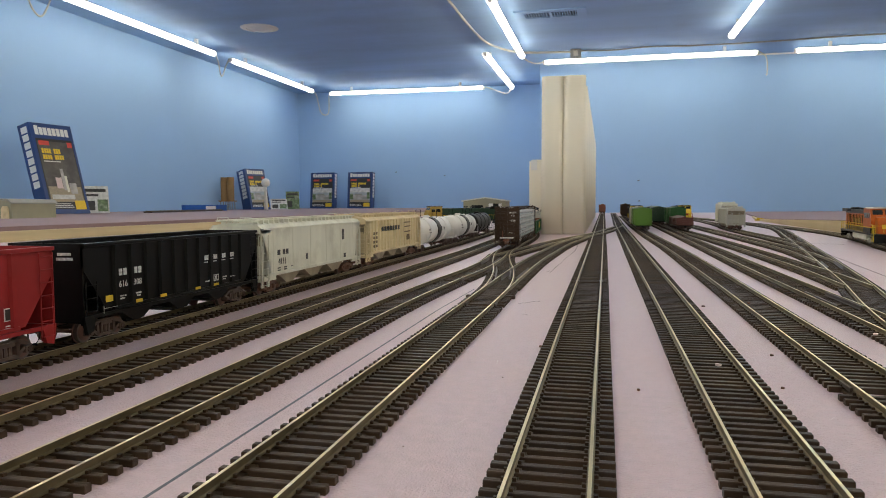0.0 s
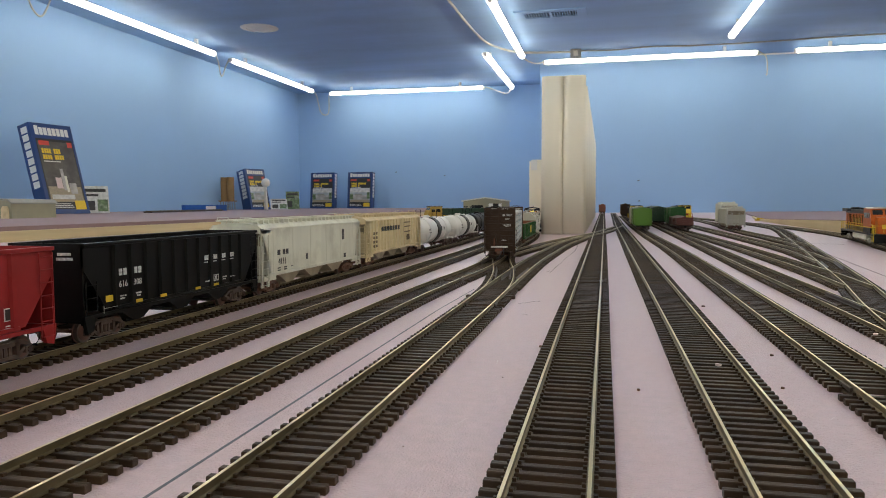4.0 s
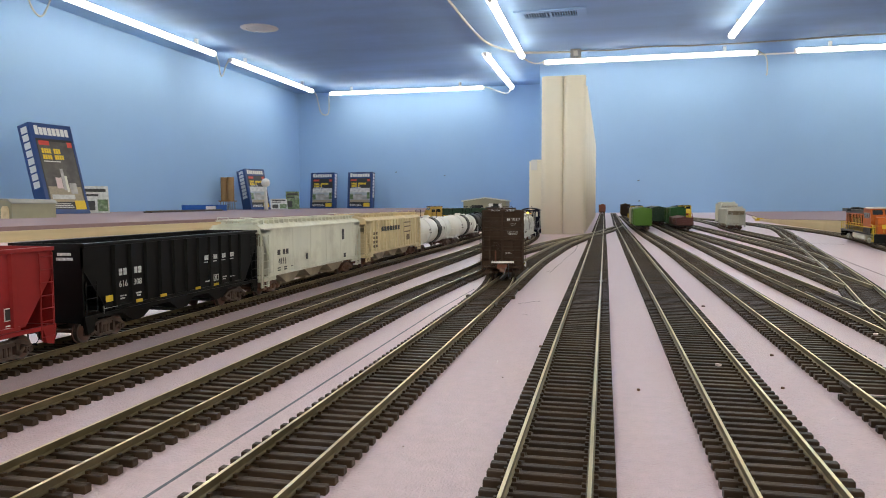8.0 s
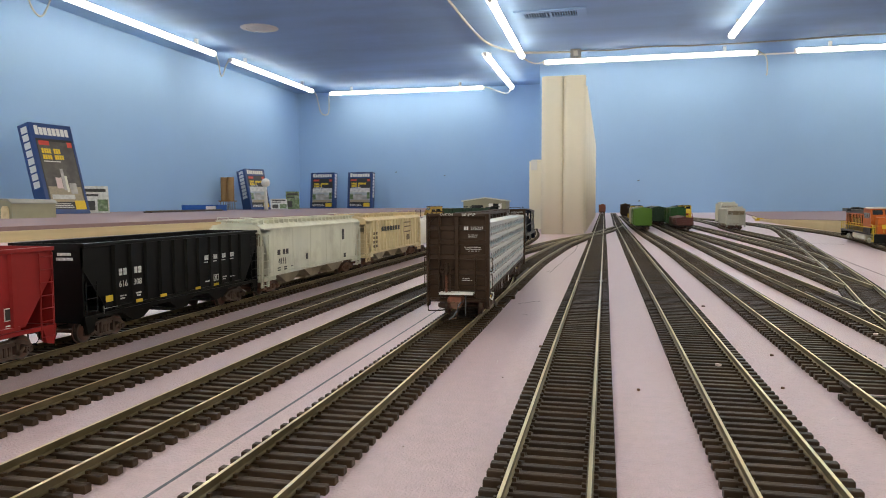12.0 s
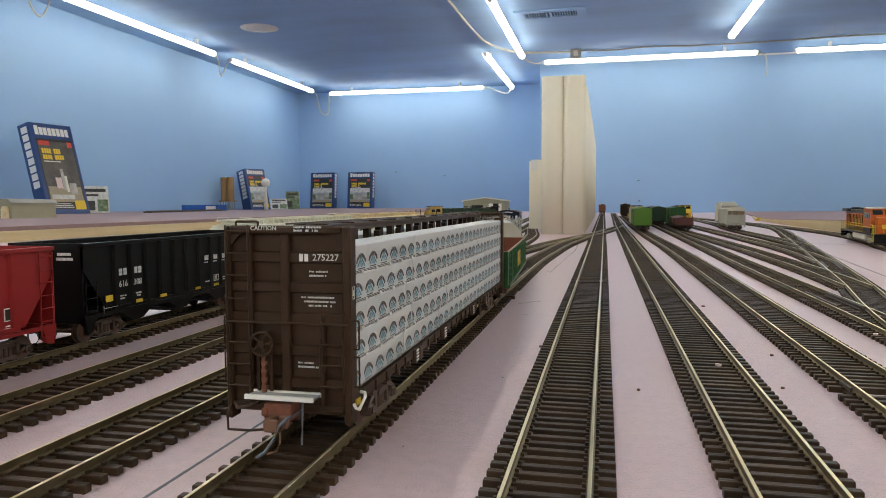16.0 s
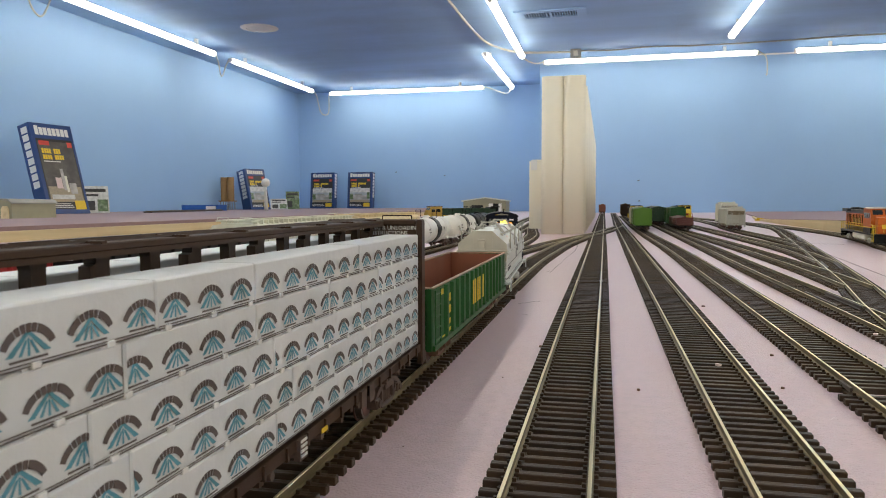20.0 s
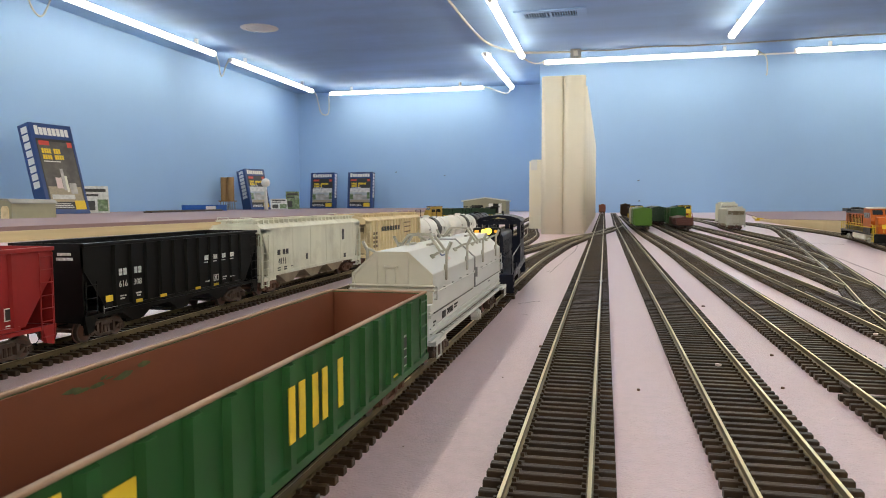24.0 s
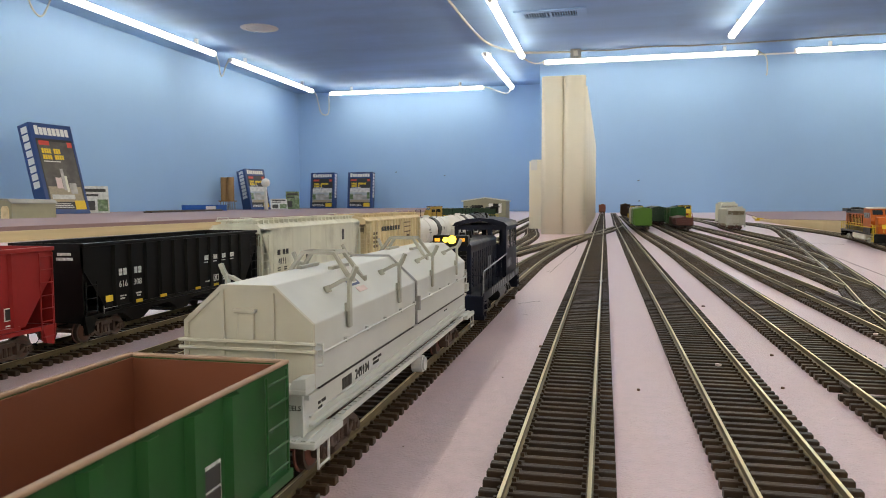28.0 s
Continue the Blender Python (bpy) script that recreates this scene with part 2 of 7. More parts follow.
def tiny_print(rows, mat, parent, m, seed=1):
    """Lines of print too small to read: rows of (x0, x1, y, height), each broken into short dashes."""
    rnd = random.Random(seed)
    bm = bmesh.new()
    for x0, x1, y, hgt in rows:
        x = x0
        while x < x1 - hgt * 0.5:
            w = min(hgt * rnd.uniform(0.3, 0.62), x1 - x)
            if rnd.random() > 0.12:
                box(bm, x, x + w, y, y + hgt * rnd.uniform(0.75, 1.0), -0.00006, 0.0001)
            x += w + hgt * 0.30
    ob = tagged(part("small_print", bm, mat, parent), kind="stuff")
    ob.matrix_basis = m
    return ob


def stroke_print(rows, mat, parent, m, name="title_print"):
    """One line of bold print as plain strokes joined into one part: rows of (x0, x1, y0, y1)."""
    bm = bmesh.new()
    for x0, x1, y0, y1 in rows:
        box(bm, x0, x1, y0, y1, -0.00008, 0.00012)
    ob = tagged(part(name, bm, mat, parent), kind="stuff")
    ob.matrix_basis = m
    return ob


def face_front(x, y, z):
    """Plane facing -y (towards the camera end of a car)."""
    return pose(x, y, z, 90, 0, 0)


def face_right(x, y, z):
    """Plane facing +x, text running towards +y."""
    return pose(x, y, z, 90, 0, 90)


# ---- room ----
def slab(name, x0, x1, y0, y1, z0, z1, mat, label, category):
    bm = bmesh.new()
    box(bm, x0, x1, y0, y1, z0, z1)
    ob = part(name, bm, mat)
    return tagged(ob, label, category, kind="structure")


T = 0.12
slab("floor", LEFT_X - T, FAR_X + T, REAR_Y - T, BACK_Y + T, FLOOR_Z - 0.1, FLOOR_Z, M["floor"], "dark grey carpet floor under the layout tables", "floor")
slab("ceiling", LEFT_X - T, FAR_X + T, REAR_Y - T, BACK_Y + T, CEIL, CEIL + 0.1, M["ceiling"], "dull blue painted low ceiling", "ceiling")
slab("wall_west", LEFT_X - T, LEFT_X, REAR_Y - T, BACK_Y + T, FLOOR_Z, CEIL - 0.001, M["wall"], "sky-blue painted plain wall", "wall")
slab("wall_north", LEFT_X, JOG_X, BACK_Y, BACK_Y + T, FLOOR_Z, CEIL - 0.001, M["wall"], "sky-blue painted end wall", "wall")
slab("wall_north_near", JOG_X, FAR_X, RIGHT_Y, BACK_Y + T, FLOOR_Z, CEIL - 0.001, M["wall"], "sky-blue painted wall that stands forward", "wall")
# both walls are out of view; their white acts as a reflector
slab("wall_east", FAR_X, FAR_X + T, REAR_Y - T, RIGHT_Y, FLOOR_Z, CEIL - 0.001, M["bounce_wall"], "unseen side wall, made white to bounce light", "wall")
slab("wall_south", LEFT_X, FAR_X, REAR_Y - T, REAR_Y, FLOOR_Z, CEIL - 0.001, M["bounce_wall"], "unseen wall behind the yard, made white to bounce light", "wall")


# ---- tables ----
def table_slab(name, outline, z0, z1, mat, label):
    bm = bmesh.new()
    prism(bm, outline, z0, z1, "z")
    return tagged(part(name, bm, mat), label, "table", kind="structure")


table_slab("yard_table", [(-1.6, -0.25), (1.6, -0.25), (2.6, 2.4), (2.6, RIGHT_Y - 0.002), (JOG_X, RIGHT_Y - 0.002), (JOG_X - 0.002, BACK_Y - 0.002), (-1.6, BACK_Y - 0.002)], -0.03, 0.0, M["table"], "pale pink foam-board yard surface with scuffs")
for x, y in ((-1.45, 0.0), (0.0, 0.3), (1.4, 0.0), (-1.45, 2.6), (0.5, 2.6), (2.4, 2.6), (-1.45, 5.0), (0.5, 4.4), (2.4, 4.4)):
    slab("table_leg", x - 0.045, x + 0.045, y - 0.045, y + 0.045, FLOOR_Z, -0.03, M["pine"], "plain pine post under the yard table", "table leg")
table_slab("west_shelf_top", [(-1.07, 0.0), (-0.93, 2.2), (-0.85, BACK_Y - 0.003), (LEFT_X + 0.002, BACK_Y - 0.003), (LEFT_X + 0.002, -0.25), (-1.08, -0.25)], SHELF - 0.012, SHELF, M["shelf"], "raised mauve foam-board shelf along the wall")
EAST = [(0.470, 0.9, 0.030), (0.482, 1.3, 0.028), (0.490, 1.6, 0.0262), (0.496, 1.8, 0.0225), (0.500, 2.04, 0.0180), (0.515, 2.4, 0.0110), (0.545, 2.75, 0.0060), (0.62, 3.2, 0.0050)]
bm = bmesh.new()
tops = [[bm.verts.new((x, y, z)), bm.verts.new((2.55, y + 0.2, 0.012)), bm.verts.new((x, y, 0.0004)), bm.verts.new((2.55, y + 0.2, 0.0004))] for x, y, z in EAST]
tops.append([bm.verts.new((0.80, RIGHT_Y - 0.003, 0.006)), bm.verts.new((2.55, RIGHT_Y - 0.003, 0.012)), bm.verts.new((0.80, RIGHT_Y - 0.003, 0.0004)), bm.verts.new((2.55, RIGHT_Y - 0.003, 0.0004))])
for a, c in zip(tops, tops[1:]):
    bm.faces.new((a[0], a[1], c[1], c[0]))
    bm.faces.new((a[2], a[0], c[0], c[2]))
    bm.faces.new((a[1], a[3], c[3], c[1]))
bm.faces.new((tops[0][0], tops[0][2], tops[0][3], tops[0][1]))
bm.faces.new((tops[-1][1], tops[-1][3], tops[-1][2], tops[-1][0]))
bmesh.ops.recalc_face_normals(bm, faces=list(bm.faces))
tagged(part("east_shelf_top", bm, M["shelf"]), "low mauve foam-board shelf behind the curve", "table", kind="structure")


def fascia(name, pts, z0, z1, t, label):
    bm = bmesh.new()
    for (x0, y0), (x1, y1) in zip(pts, pts[1:]):
        d = Vector((x1 - x0, y1 - y0))
        n = Vector((d.y, -d.x)).normalized() * t
        out = [(x0, y0), (x1, y1), (x1 + n.x, y1 + n.y), (x0 + n.x, y0 + n.y)]
        prism(bm, out, z0, z1, "z")
    return tagged(part(name, bm, M["pine"]), label, "board", kind="structure")


fascia("west_shelf_fascia", [(-1.065, 0.0), (-0.929, 2.2), (-0.848, 5.25)], 0.0005, SHELF - 0.0075, 0.016, "knotty pine board edging the raised shelf")
bm = bmesh.new()
cols = [[bm.verts.new((x - o, y, z)) for o, z in ((0.004, 0.0003), (0.0155, 0.0003), (0.0155, zt - 0.0012), (0.004, zt - 0.0012))] for x, y, zt in EAST]
for a, c in zip(cols, cols[1:]):
    for k in range(4):
        bm.faces.new((a[k], a[(k + 1) % 4], c[(k + 1) % 4], c[k]))
bm.faces.new(cols[0])
bm.faces.new(list(reversed(cols[-1])))
bmesh.ops.recalc_face_normals(bm, faces=list(bm.faces))
tagged(part("east_shelf_fascia", bm, M["pine"]), "pale pine board edging the low shelf", "board", kind="structure")


# ---- track ----
def smooth_path(pts, step=0.004):
    """Points every step along a smooth curve through pts, with directions."""
    P = [Vector((x, y, 0)) for x, y in pts]
    P = [P[0] * 2 - P[1]] + P + [P[-1] * 2 - P[-2]]
    fine = []
    for i in range(1, len(P) - 2):
        a, b, c, d = P[i - 1:i + 3]
        n = max(2, int((c - b).length / 0.01))
        for k in range(n):
            t = k / n
            fine.append(0.5 * (2 * b + (c - a) * t + (2 * a - 5 * b + 4 * c - d) * t * t + (3 * b - a - 3 * c + d) * t ** 3))
    fine.append(P[-2])
    cum = [0.0]
    for a, b in zip(fine, fine[1:]):
        cum.append(cum[-1] + (b - a).length)
    return fine, cum


def at_length(path, s):
    fine, cum = path
    s = min(max(s, 0.0), cum[-1] - 1e-6)
    i = int(np.searchsorted(cum, s, side="right")) - 1
    i = min(i, len(fine) - 2)
    t = (s - cum[i]) / (cum[i + 1] - cum[i])
    d = (fine[i + 1] - fine[i]).normalized()
    return fine[i].lerp(fine[i + 1], t), d


TIE_PITCH, TIE_L, TIE_W, TIE_H = 0.0055, 0.0147, 0.00118, 0.0021
RAIL = [(-0.0008, TIE_H), (0.0008, TIE_H), (0.0008, TIE_H + 0.0003), (0.00026, TIE_H + 0.0006), (0.00026, RH - 0.0008), (0.00043, RH - 0.0006), (0.00043, RH - 0.00012), (0.00029, RH), (-0.00029, RH), (-0.00043, RH - 0.00012), (-0.00043, RH - 0.0006), (-0.00026, RH - 0.0008), (-0.00026, TIE_H + 0.0006), (-0.0008, TIE_H + 0.0003)]
HALF_GAUGE = 0.00895


def tie_mesh(spikes):
    bm = bmesh.new()
    box(bm, -TIE_L, TIE_L, -TIE_W, TIE_W, 0.0001, TIE_H, 0.00018)
    if spikes:
        for sx in (-1, 1):
            for o in (-0.0013, 0.0013):
                c = sx * HALF_GAUGE + o
                box(bm, c - 0.00045, c + 0.00045, -0.0005, 0.0005, TIE_H - 0.0001, TIE_H + 0.0008)
    me = bpy.data.meshes.new("tie")
    bm.to_mesh(me)
    bm.free()
    me.materials.append(M["tie"])
    return me


TIE = tie_mesh(True)
bm = bmesh.new()
for sx in (-1, 1):
    box(bm, sx * 0.0010 - 0.0005, sx * 0.0010 + 0.0005, -0.0055, 0.0055, TIE_H, TIE_H + 0.0014)
JOINER = bpy.data.meshes.new("rail_joiner")
bm.to_mesh(JOINER)
bm.free()
JOINER.materials.append(M["steel"])


def rail_strip(bm, path, off, s0, s1, lift=0.0, step=0.02):
    n = max(1, int((s1 - s0) / step))
    rings = []
    for i in range(n + 1):
        p, d = at_length(path, s0 + (s1 - s0) * i / n)
        side = Vector((d.y, -d.x, 0))
        rings.append([bm.verts.new(p + side * (off + x) + Vector((0, 0, z + lift))) for x, z in RAIL])
    k = len(RAIL)
    for a, b in zip(rings, rings[1:]):
        for j in range(k):
            f = bm.faces.new((a[j], b[j], b[(j + 1) % k], a[(j + 1) % k]))
            f.material_index = 0 if j in (6, 7, 8) else 1
    for ring, rev in ((rings[0], True), (rings[-1], False)):
        bm.faces.new(list(reversed(ring)) if rev else ring).material_index = 1


def track(pts, label, near=0.0, lift=0.0, joints=(), skip=()):
    """One track: two rails, single ties up to the length near, the rest of them joined. skip: stretches without ties of their own."""
    t = thing("railway_track", label, "track", group="yard tracks")
    path = smooth_path(pts)
    total = path[1][-1]
    for sgn in (-1, 1):
        bm = bmesh.new()
        rail_strip(bm, path, sgn * HALF_GAUGE, 0, total, lift)
        part("rail", bm, [M["rail"], M["rail_side"]], t)
        # dark web as on flex track, added to deepen the shade between ties
        bm = bmesh.new()
        n = max(1, int(total / 0.02))
        ring = []
        for i in range(n + 1):
            p, d = at_length(path, total * i / n)
            side = Vector((d.y, -d.x, 0))
            ring.append([bm.verts.new(p + side * (sgn * HALF_GAUGE + o) + Vector((0, 0, z + lift))) for o, z in ((-0.0019, 0.0002), (-0.0019, 0.0013), (0.0019, 0.0013), (0.0019, 0.0002))])
        for a, b in zip(ring, ring[1:]):
            for k in range(3):
                bm.faces.new((a[k], a[k + 1], b[k + 1], b[k]))
        part("tie_web", bm, M["ties"], t)
    far = bmesh.new()
    s = 0.003
    rnd = random.Random(len(pts) + int(total * 1000))
    while s < total:
        p, d = at_length(path, s)
        a = math.atan2(-d.x, d.y) + rnd.gauss(0, 0.006)
        if not any(a0 < s < a1 for a0, a1 in skip):
            m = Matrix.Translation(p + Vector((0, 0, lift - 0.0002 * rnd.random()))) @ Matrix.Rotation(a, 4, "Z")
            if s < near:
                place("tie", TIE, parent=t, m=m)
            else:
                vs = [far.verts.new(m @ Vector((x, y, z))) for z in (0.0001, TIE_H) for x, y in ((-TIE_L, -TIE_W), (TIE_L, -TIE_W), (TIE_L, TIE_W), (-TIE_L, TIE_W))]
                for q in ((4, 5, 6, 7), (0, 1, 5, 4), (1, 2, 6, 5), (2, 3, 7, 6), (3, 0, 4, 7)):
                    far.faces.new([vs[i] for i in q])
        s += TIE_PITCH if not any(abs(s - j) < 0.004 for j in joints) else TIE_PITCH * 2.1
    for j in joints:
        p, d = at_length(path, j + TIE_PITCH)
        a = math.atan2(-d.x, d.y)
        for sgn in (-1, 1):
            place("rail_joiner", JOINER, parent=t, m=Matrix.Translation(p + Vector((0, 0, lift))) @ Matrix.Rotation(a, 4, "Z") @ pose(sgn * HALF_GAUGE, 0, 0))
    if far.verts:
        tagged(part("tie_strip", far, M["ties"], t), kind="stuff")
    else:
        far.free()
    return path


Y0 = -0.2
TRACKS = {}
TRACKS["Z"] = track([(-0.2285, Y0), (-0.2285, 0.3), (-0.2285, 0.7), (-0.226, 1.1), (-0.235, 1.6), (-0.26, 2.2), (-0.30, 3.0)], "brown-tied track under the parked freight cars", near=0.75)
TRACKS["A"] = track([(-0.175, Y0), (-0.175, 0.3), (-0.172, 0.6), (-0.168, 0.95), (-0.178, 1.4), (-0.20, 1.9), (-0.25, 2.8)], "empty brown-tied yard track", near=0.7, joints=(0.72,))
TRACKS["B"] = track([(-0.126, Y0), (-0.126, 0.2), (-0.125, 0.42), (-0.121, 0.53), (-0.115, 0.65), (-0.116, 0.76), (-0.1225, 0.86)], "empty yard track that joins the ladder", near=0.75, joints=(0.75,))
TRAIN_PTS = [(-0.0737, -1.0), (-0.0737, -0.2), (-0.0737, 0.2), (-0.0737, 0.44), (-0.0765, 0.53), (-0.0875, 0.63), (-0.105, 0.74), (-0.1185, 0.85), (-0.1235, 0.95), (-0.1255, 1.05), (-0.1265, 1.15), (-0.129, 1.26), (-0.136, 1.38), (-0.148, 1.50), (-0.161, 1.62), (-0.176, 1.8), (-0.20, 2.2), (-0.26, 3.0)]
TRACKS["T"] = track([p for p in TRAIN_PTS if p[1] >= -0.2], "track on which the freight train rolls, with a turnout", near=0.78, joints=(0.62,))
TRAIN_PATH = smooth_path(TRAIN_PTS)
TRACKS["C2"] = track([(-0.0737, 0.45), (-0.0737, 0.6), (-0.072, 0.75), (-0.066, 0.9), (-0.058, 1.05), (-0.044, 1.2), (-0.028, 1.33)], "turnout leg that curves back to the main tracks", lift=0.00015, skip=((0, 0.06),))
TRACKS["L1"] = track([(-0.1145, 0.80), (-0.107, 0.88), (-0.096, 0.96), (-0.084, 1.06), (-0.066, 1.17), (-0.045, 1.28), (-0.02, 1.4), (0.002, 1.56), (0.022, 1.74), (0.038, 1.9)], "ladder track that crosses the yard", lift=0.00025, skip=((0, 0.04),))
TRACKS["D"] = track([(-0.0113, Y0), (-0.0113, 0.3), (-0.0108, 0.6), (-0.0105, 1.2), (-0.0105, 2.0), (-0.011, 4.2)], "straight brown-tied yard track", near=0.78, joints=(0.756,))
TRACKS["E"] = track([(0.0405, Y0), (0.0405, 0.3), (0.0402, 0.7), (0.040, 1.2), (0.040, 2.0), (0.045, 3.0), (0.05, 4.2)], "straight brown-tied yard track", near=0.76, joints=(1.14,))
TRACKS["F"] = track([(0.0893, Y0), (0.0893, 0.3), (0.0908, 0.6), (0.0900, 1.0), (0.083, 1.4), (0.079, 2.0), (0.08, 3.4)], "straight brown-tied yard track", near=0.76, joints=(0.452,))
TRACKS["G"] = track([(0.128, Y0), (0.134, 0.2), (0.1372, 0.4), (0.1372, 0.7), (0.139, 1.1), (0.139, 2.0), (0.135, 3.2)], "yard track beside the turnout ladder", near=0.7)
TRACKS["R"] = track([(0.1352, 0.26), (0.1425, 0.365), (0.1555, 0.445), (0.1685, 0.508), (0.183, 0.578), (0.2045, 0.697), (0.227, 0.821), (0.2775, 1.107), (0.329, 1.40), (0.380, 1.70), (0.396, 1.9), (0.392, 2.3), (0.362, 2.75)], "diagonal turnout ladder track", near=0.35, lift=0.00015)
TRACKS["H"] = track([(0.1770, 0.555), (0.1815, 0.66), (0.1825, 0.80), (0.181, 1.0), (0.174, 1.3), (0.1655, 1.6), (0.1635, 2.0), (0.160, 3.2)], "yard track that leaves the diagonal ladder", lift=0.0003)
TRACKS["I"] = track([(0.2170, 0.775), (0.2270, 0.88), (0.2325, 1.0), (0.231, 1.2), (0.226, 1.6), (0.2215, 2.0), (0.212, 3.2)], "yard track that leaves the diagonal ladder", lift=0.0003)
TRACKS["J"] = track([(0.2670, 1.05), (0.2740, 1.15), (0.277, 1.28), (0.277, 1.48), (0.282, 1.75), (0.296, 1.95), (0.308, 2.3), (0.310, 3.2)], "yard track that leaves the diagonal ladder", lift=0.0003)
TRACKS["O"] = track([(0.335, 0.82), (0.355, 0.95), (0.376, 1.08), (0.405, 1.24), (0.424, 1.40), (0.43, 1.6), (0.42, 2.0), (0.36, 2.65), (0.26, 3.6)], "outer curved main track", lift=0.0004)


# check rails and switch bars of the turnouts
def check_rail(key, off, y0, y1, label="short check rail inside a turnout"):
    path = TRACKS[key]
    ss = [c for p, c in zip(*path) if y0 <= p.y <= y1]
    bm = bmesh.new()
    rail_strip(bm, path, off, ss[0], ss[-1], 0.0002, 0.01)
    tagged(part("check_rail", bm, [M["steel"], M["steel"]]), label, "rail", group="check rails")


for key, y0, y1 in (("T", 0.56, 0.66), ("C2", 0.56, 0.66), ("B", 0.70, 0.78), ("L1", 0.98, 1.08), ("G", 0.44, 0.52), ("R", 0.70, 0.78), ("R", 0.95, 1.05), ("R", 1.2, 1.3)):
    for off in (HALF_GAUGE - 0.0028, 0.0028 - HALF_GAUGE):
        check_rail(key, off, y0, y1)
for x, y, w in ((-0.0737, 0.468, 0.0165), (0.139, 0.385, 0.0165), (-0.116, 0.815, 0.0162)):
    bm = bmesh.new()
    box(bm, x - w, x + w, y - 0.0016, y + 0.0016, 0.0003, TIE_H + 0.0004, 0.0002)
    tagged(part("switch_bar", bm, M["tie"]), "dark plastic switch bar of a turnout", "switch", group="switch bars")


# ---- ceiling lamps: seen ones and added fill lamps ----
def tube_lamp(x, y, along, length=1.2, z=None):
    z = CEIL - 0.04 if z is None else z
    t = thing("tube_lamp", "lit white ceiling tube lamp; unseen ones are added for fill", "lamp", pose(x, y, z, 0, 0, 0 if along == "y" else 90), "ceiling tube lamps")
    h = length / 2
    bm = bmesh.new()
    arc = [(0.0168 * math.cos(a), 0.0160 * math.sin(a)) for a in np.linspace(math.pi - 0.36, 2 * math.pi + 0.36, 17)]
    prism(bm, arc, -h + 0.012, h - 0.012)
    part("tube", bm, M["tube"], t, smooth=True)
    bm = bmesh.new()
    prism(bm, [(-0.0142, 0.0056), (0.0142, 0.0056), (0.0110, 0.0100), (-0.0110, 0.0100)], -h + 0.012, h - 0.012)
    part("housing", bm, M["white"], t, "slim white lamp housing")
    for e in (-1, 1):
        bm = bmesh.new()
        cyl(bm, (0, e * (h - 0.012), -0.0040), (0, e * h, -0.0040), 0.0130, 14)
        part("end_cap", bm, M["white"], t)
        bm = bmesh.new()
        box(bm, -0.008, 0.008, e * h * 0.7 - 0.008, e * h * 0.7 + 0.008, 0.0095, CEIL - z - 0.0005)
        part("clip", bm, M["white"], t)
    return t


tube_lamp(-2.14, 4.43, "y")
tube_lamp(-2.14, 3.06, "y")
tube_lamp(-2.14, 1.70, "y")
tube_lamp(-2.14, 0.3, "y")
tube_lamp(-1.46, 5.17, "x")
tube_lamp(-0.665, 4.62, "y")
tube_lamp(-0.47, 3.55, "y")
tube_lamp(-0.47, 2.1, "y")
tube_lamp(0.235, 4.34, "x")
tube_lamp(1.62, 4.34, "x")
tube_lamp(0.62, 3.3, "y")
# from here on: unseen lamps, added to brighten car sides, silo and walls
tube_lamp(0.62, 1.9, "y")
tube_lamp(-0.47, 0.6, "y")
tube_lamp(0.62, 0.5, "y")
tube_lamp(0.1, -1.2, "x")
tube_lamp(0.62, -0.9, "y")
tube_lamp(-0.47, -0.8, "y")
tube_lamp(-1.4, -1.7, "x")
tube_lamp(-1.3, 0.4, "y")
tube_lamp(1.75, 2.4, "y")
tube_lamp(1.75, 1.0, "y")
tube_lamp(1.75, -0.4, "y")
tube_lamp(0.62, -2.2, "y")
tube_lamp(-0.47, -2.2, "y")
tube_lamp(-1.3, -0.9, "y")
tube_lamp(1.75, -1.8, "y")
tube_lamp(-1.4, -2.7, "x")
tube_lamp(0.1, -2.7, "x")
tube_lamp(1.5, -2.7, "x")
tube_lamp(-2.14, -1.1, "y")
tube_lamp(-2.14, -2.4, "y")
tube_lamp(-1.3, 1.75, "y")
tube_lamp(-1.3, -2.2, "y")
tube_lamp(1.9, 3.65, "y")
for y in (3.4, 2.0, 0.6, -0.8, -2.2):
    tube_lamp(2.8, y, "y")


# ---- rolling stock: shared parts ----
def mesh_of(name, bm, mats, smooth=False):
    bm.normal_update()
    if smooth:
        for f in bm.faces:
            f.smooth = True
    me = bpy.data.meshes.new(name)
    bm.to_mesh(me)
    bm.free()
    for one in (mats if isinstance(mats, (list, tuple)) else [mats]):
        me.materials.append(one)
    return me


WHEEL_R = 0.0047


def make_wheelset(mat):
    bm = bmesh.new()
    for s in (-1, 1):
        cyl(bm, (s * 0.0079, 0, 0), (s * 0.0083, 0, 0), WHEEL_R + 0.0006, 20, mi=1)
        cyl(bm, (s * 0.0083, 0, 0), (s * 0.0101, 0, 0), WHEEL_R, 20, mi=0)
        cyl(bm, (s * 0.0101, 0, 0), (s * 0.01018, 0, 0), WHEEL_R - 0.0009, 16, mi=1)
        cyl(bm, (s * 0.0101, 0, 0), (s * 0.0107, 0, 0), 0.0011, 8, mi=1)
    cyl(bm, (-0.0079, 0, 0), (0.0079, 0, 0), 0.0009, 8, mi=1)
    return mesh_of("wheelset", bm, [M["steel"], mat])


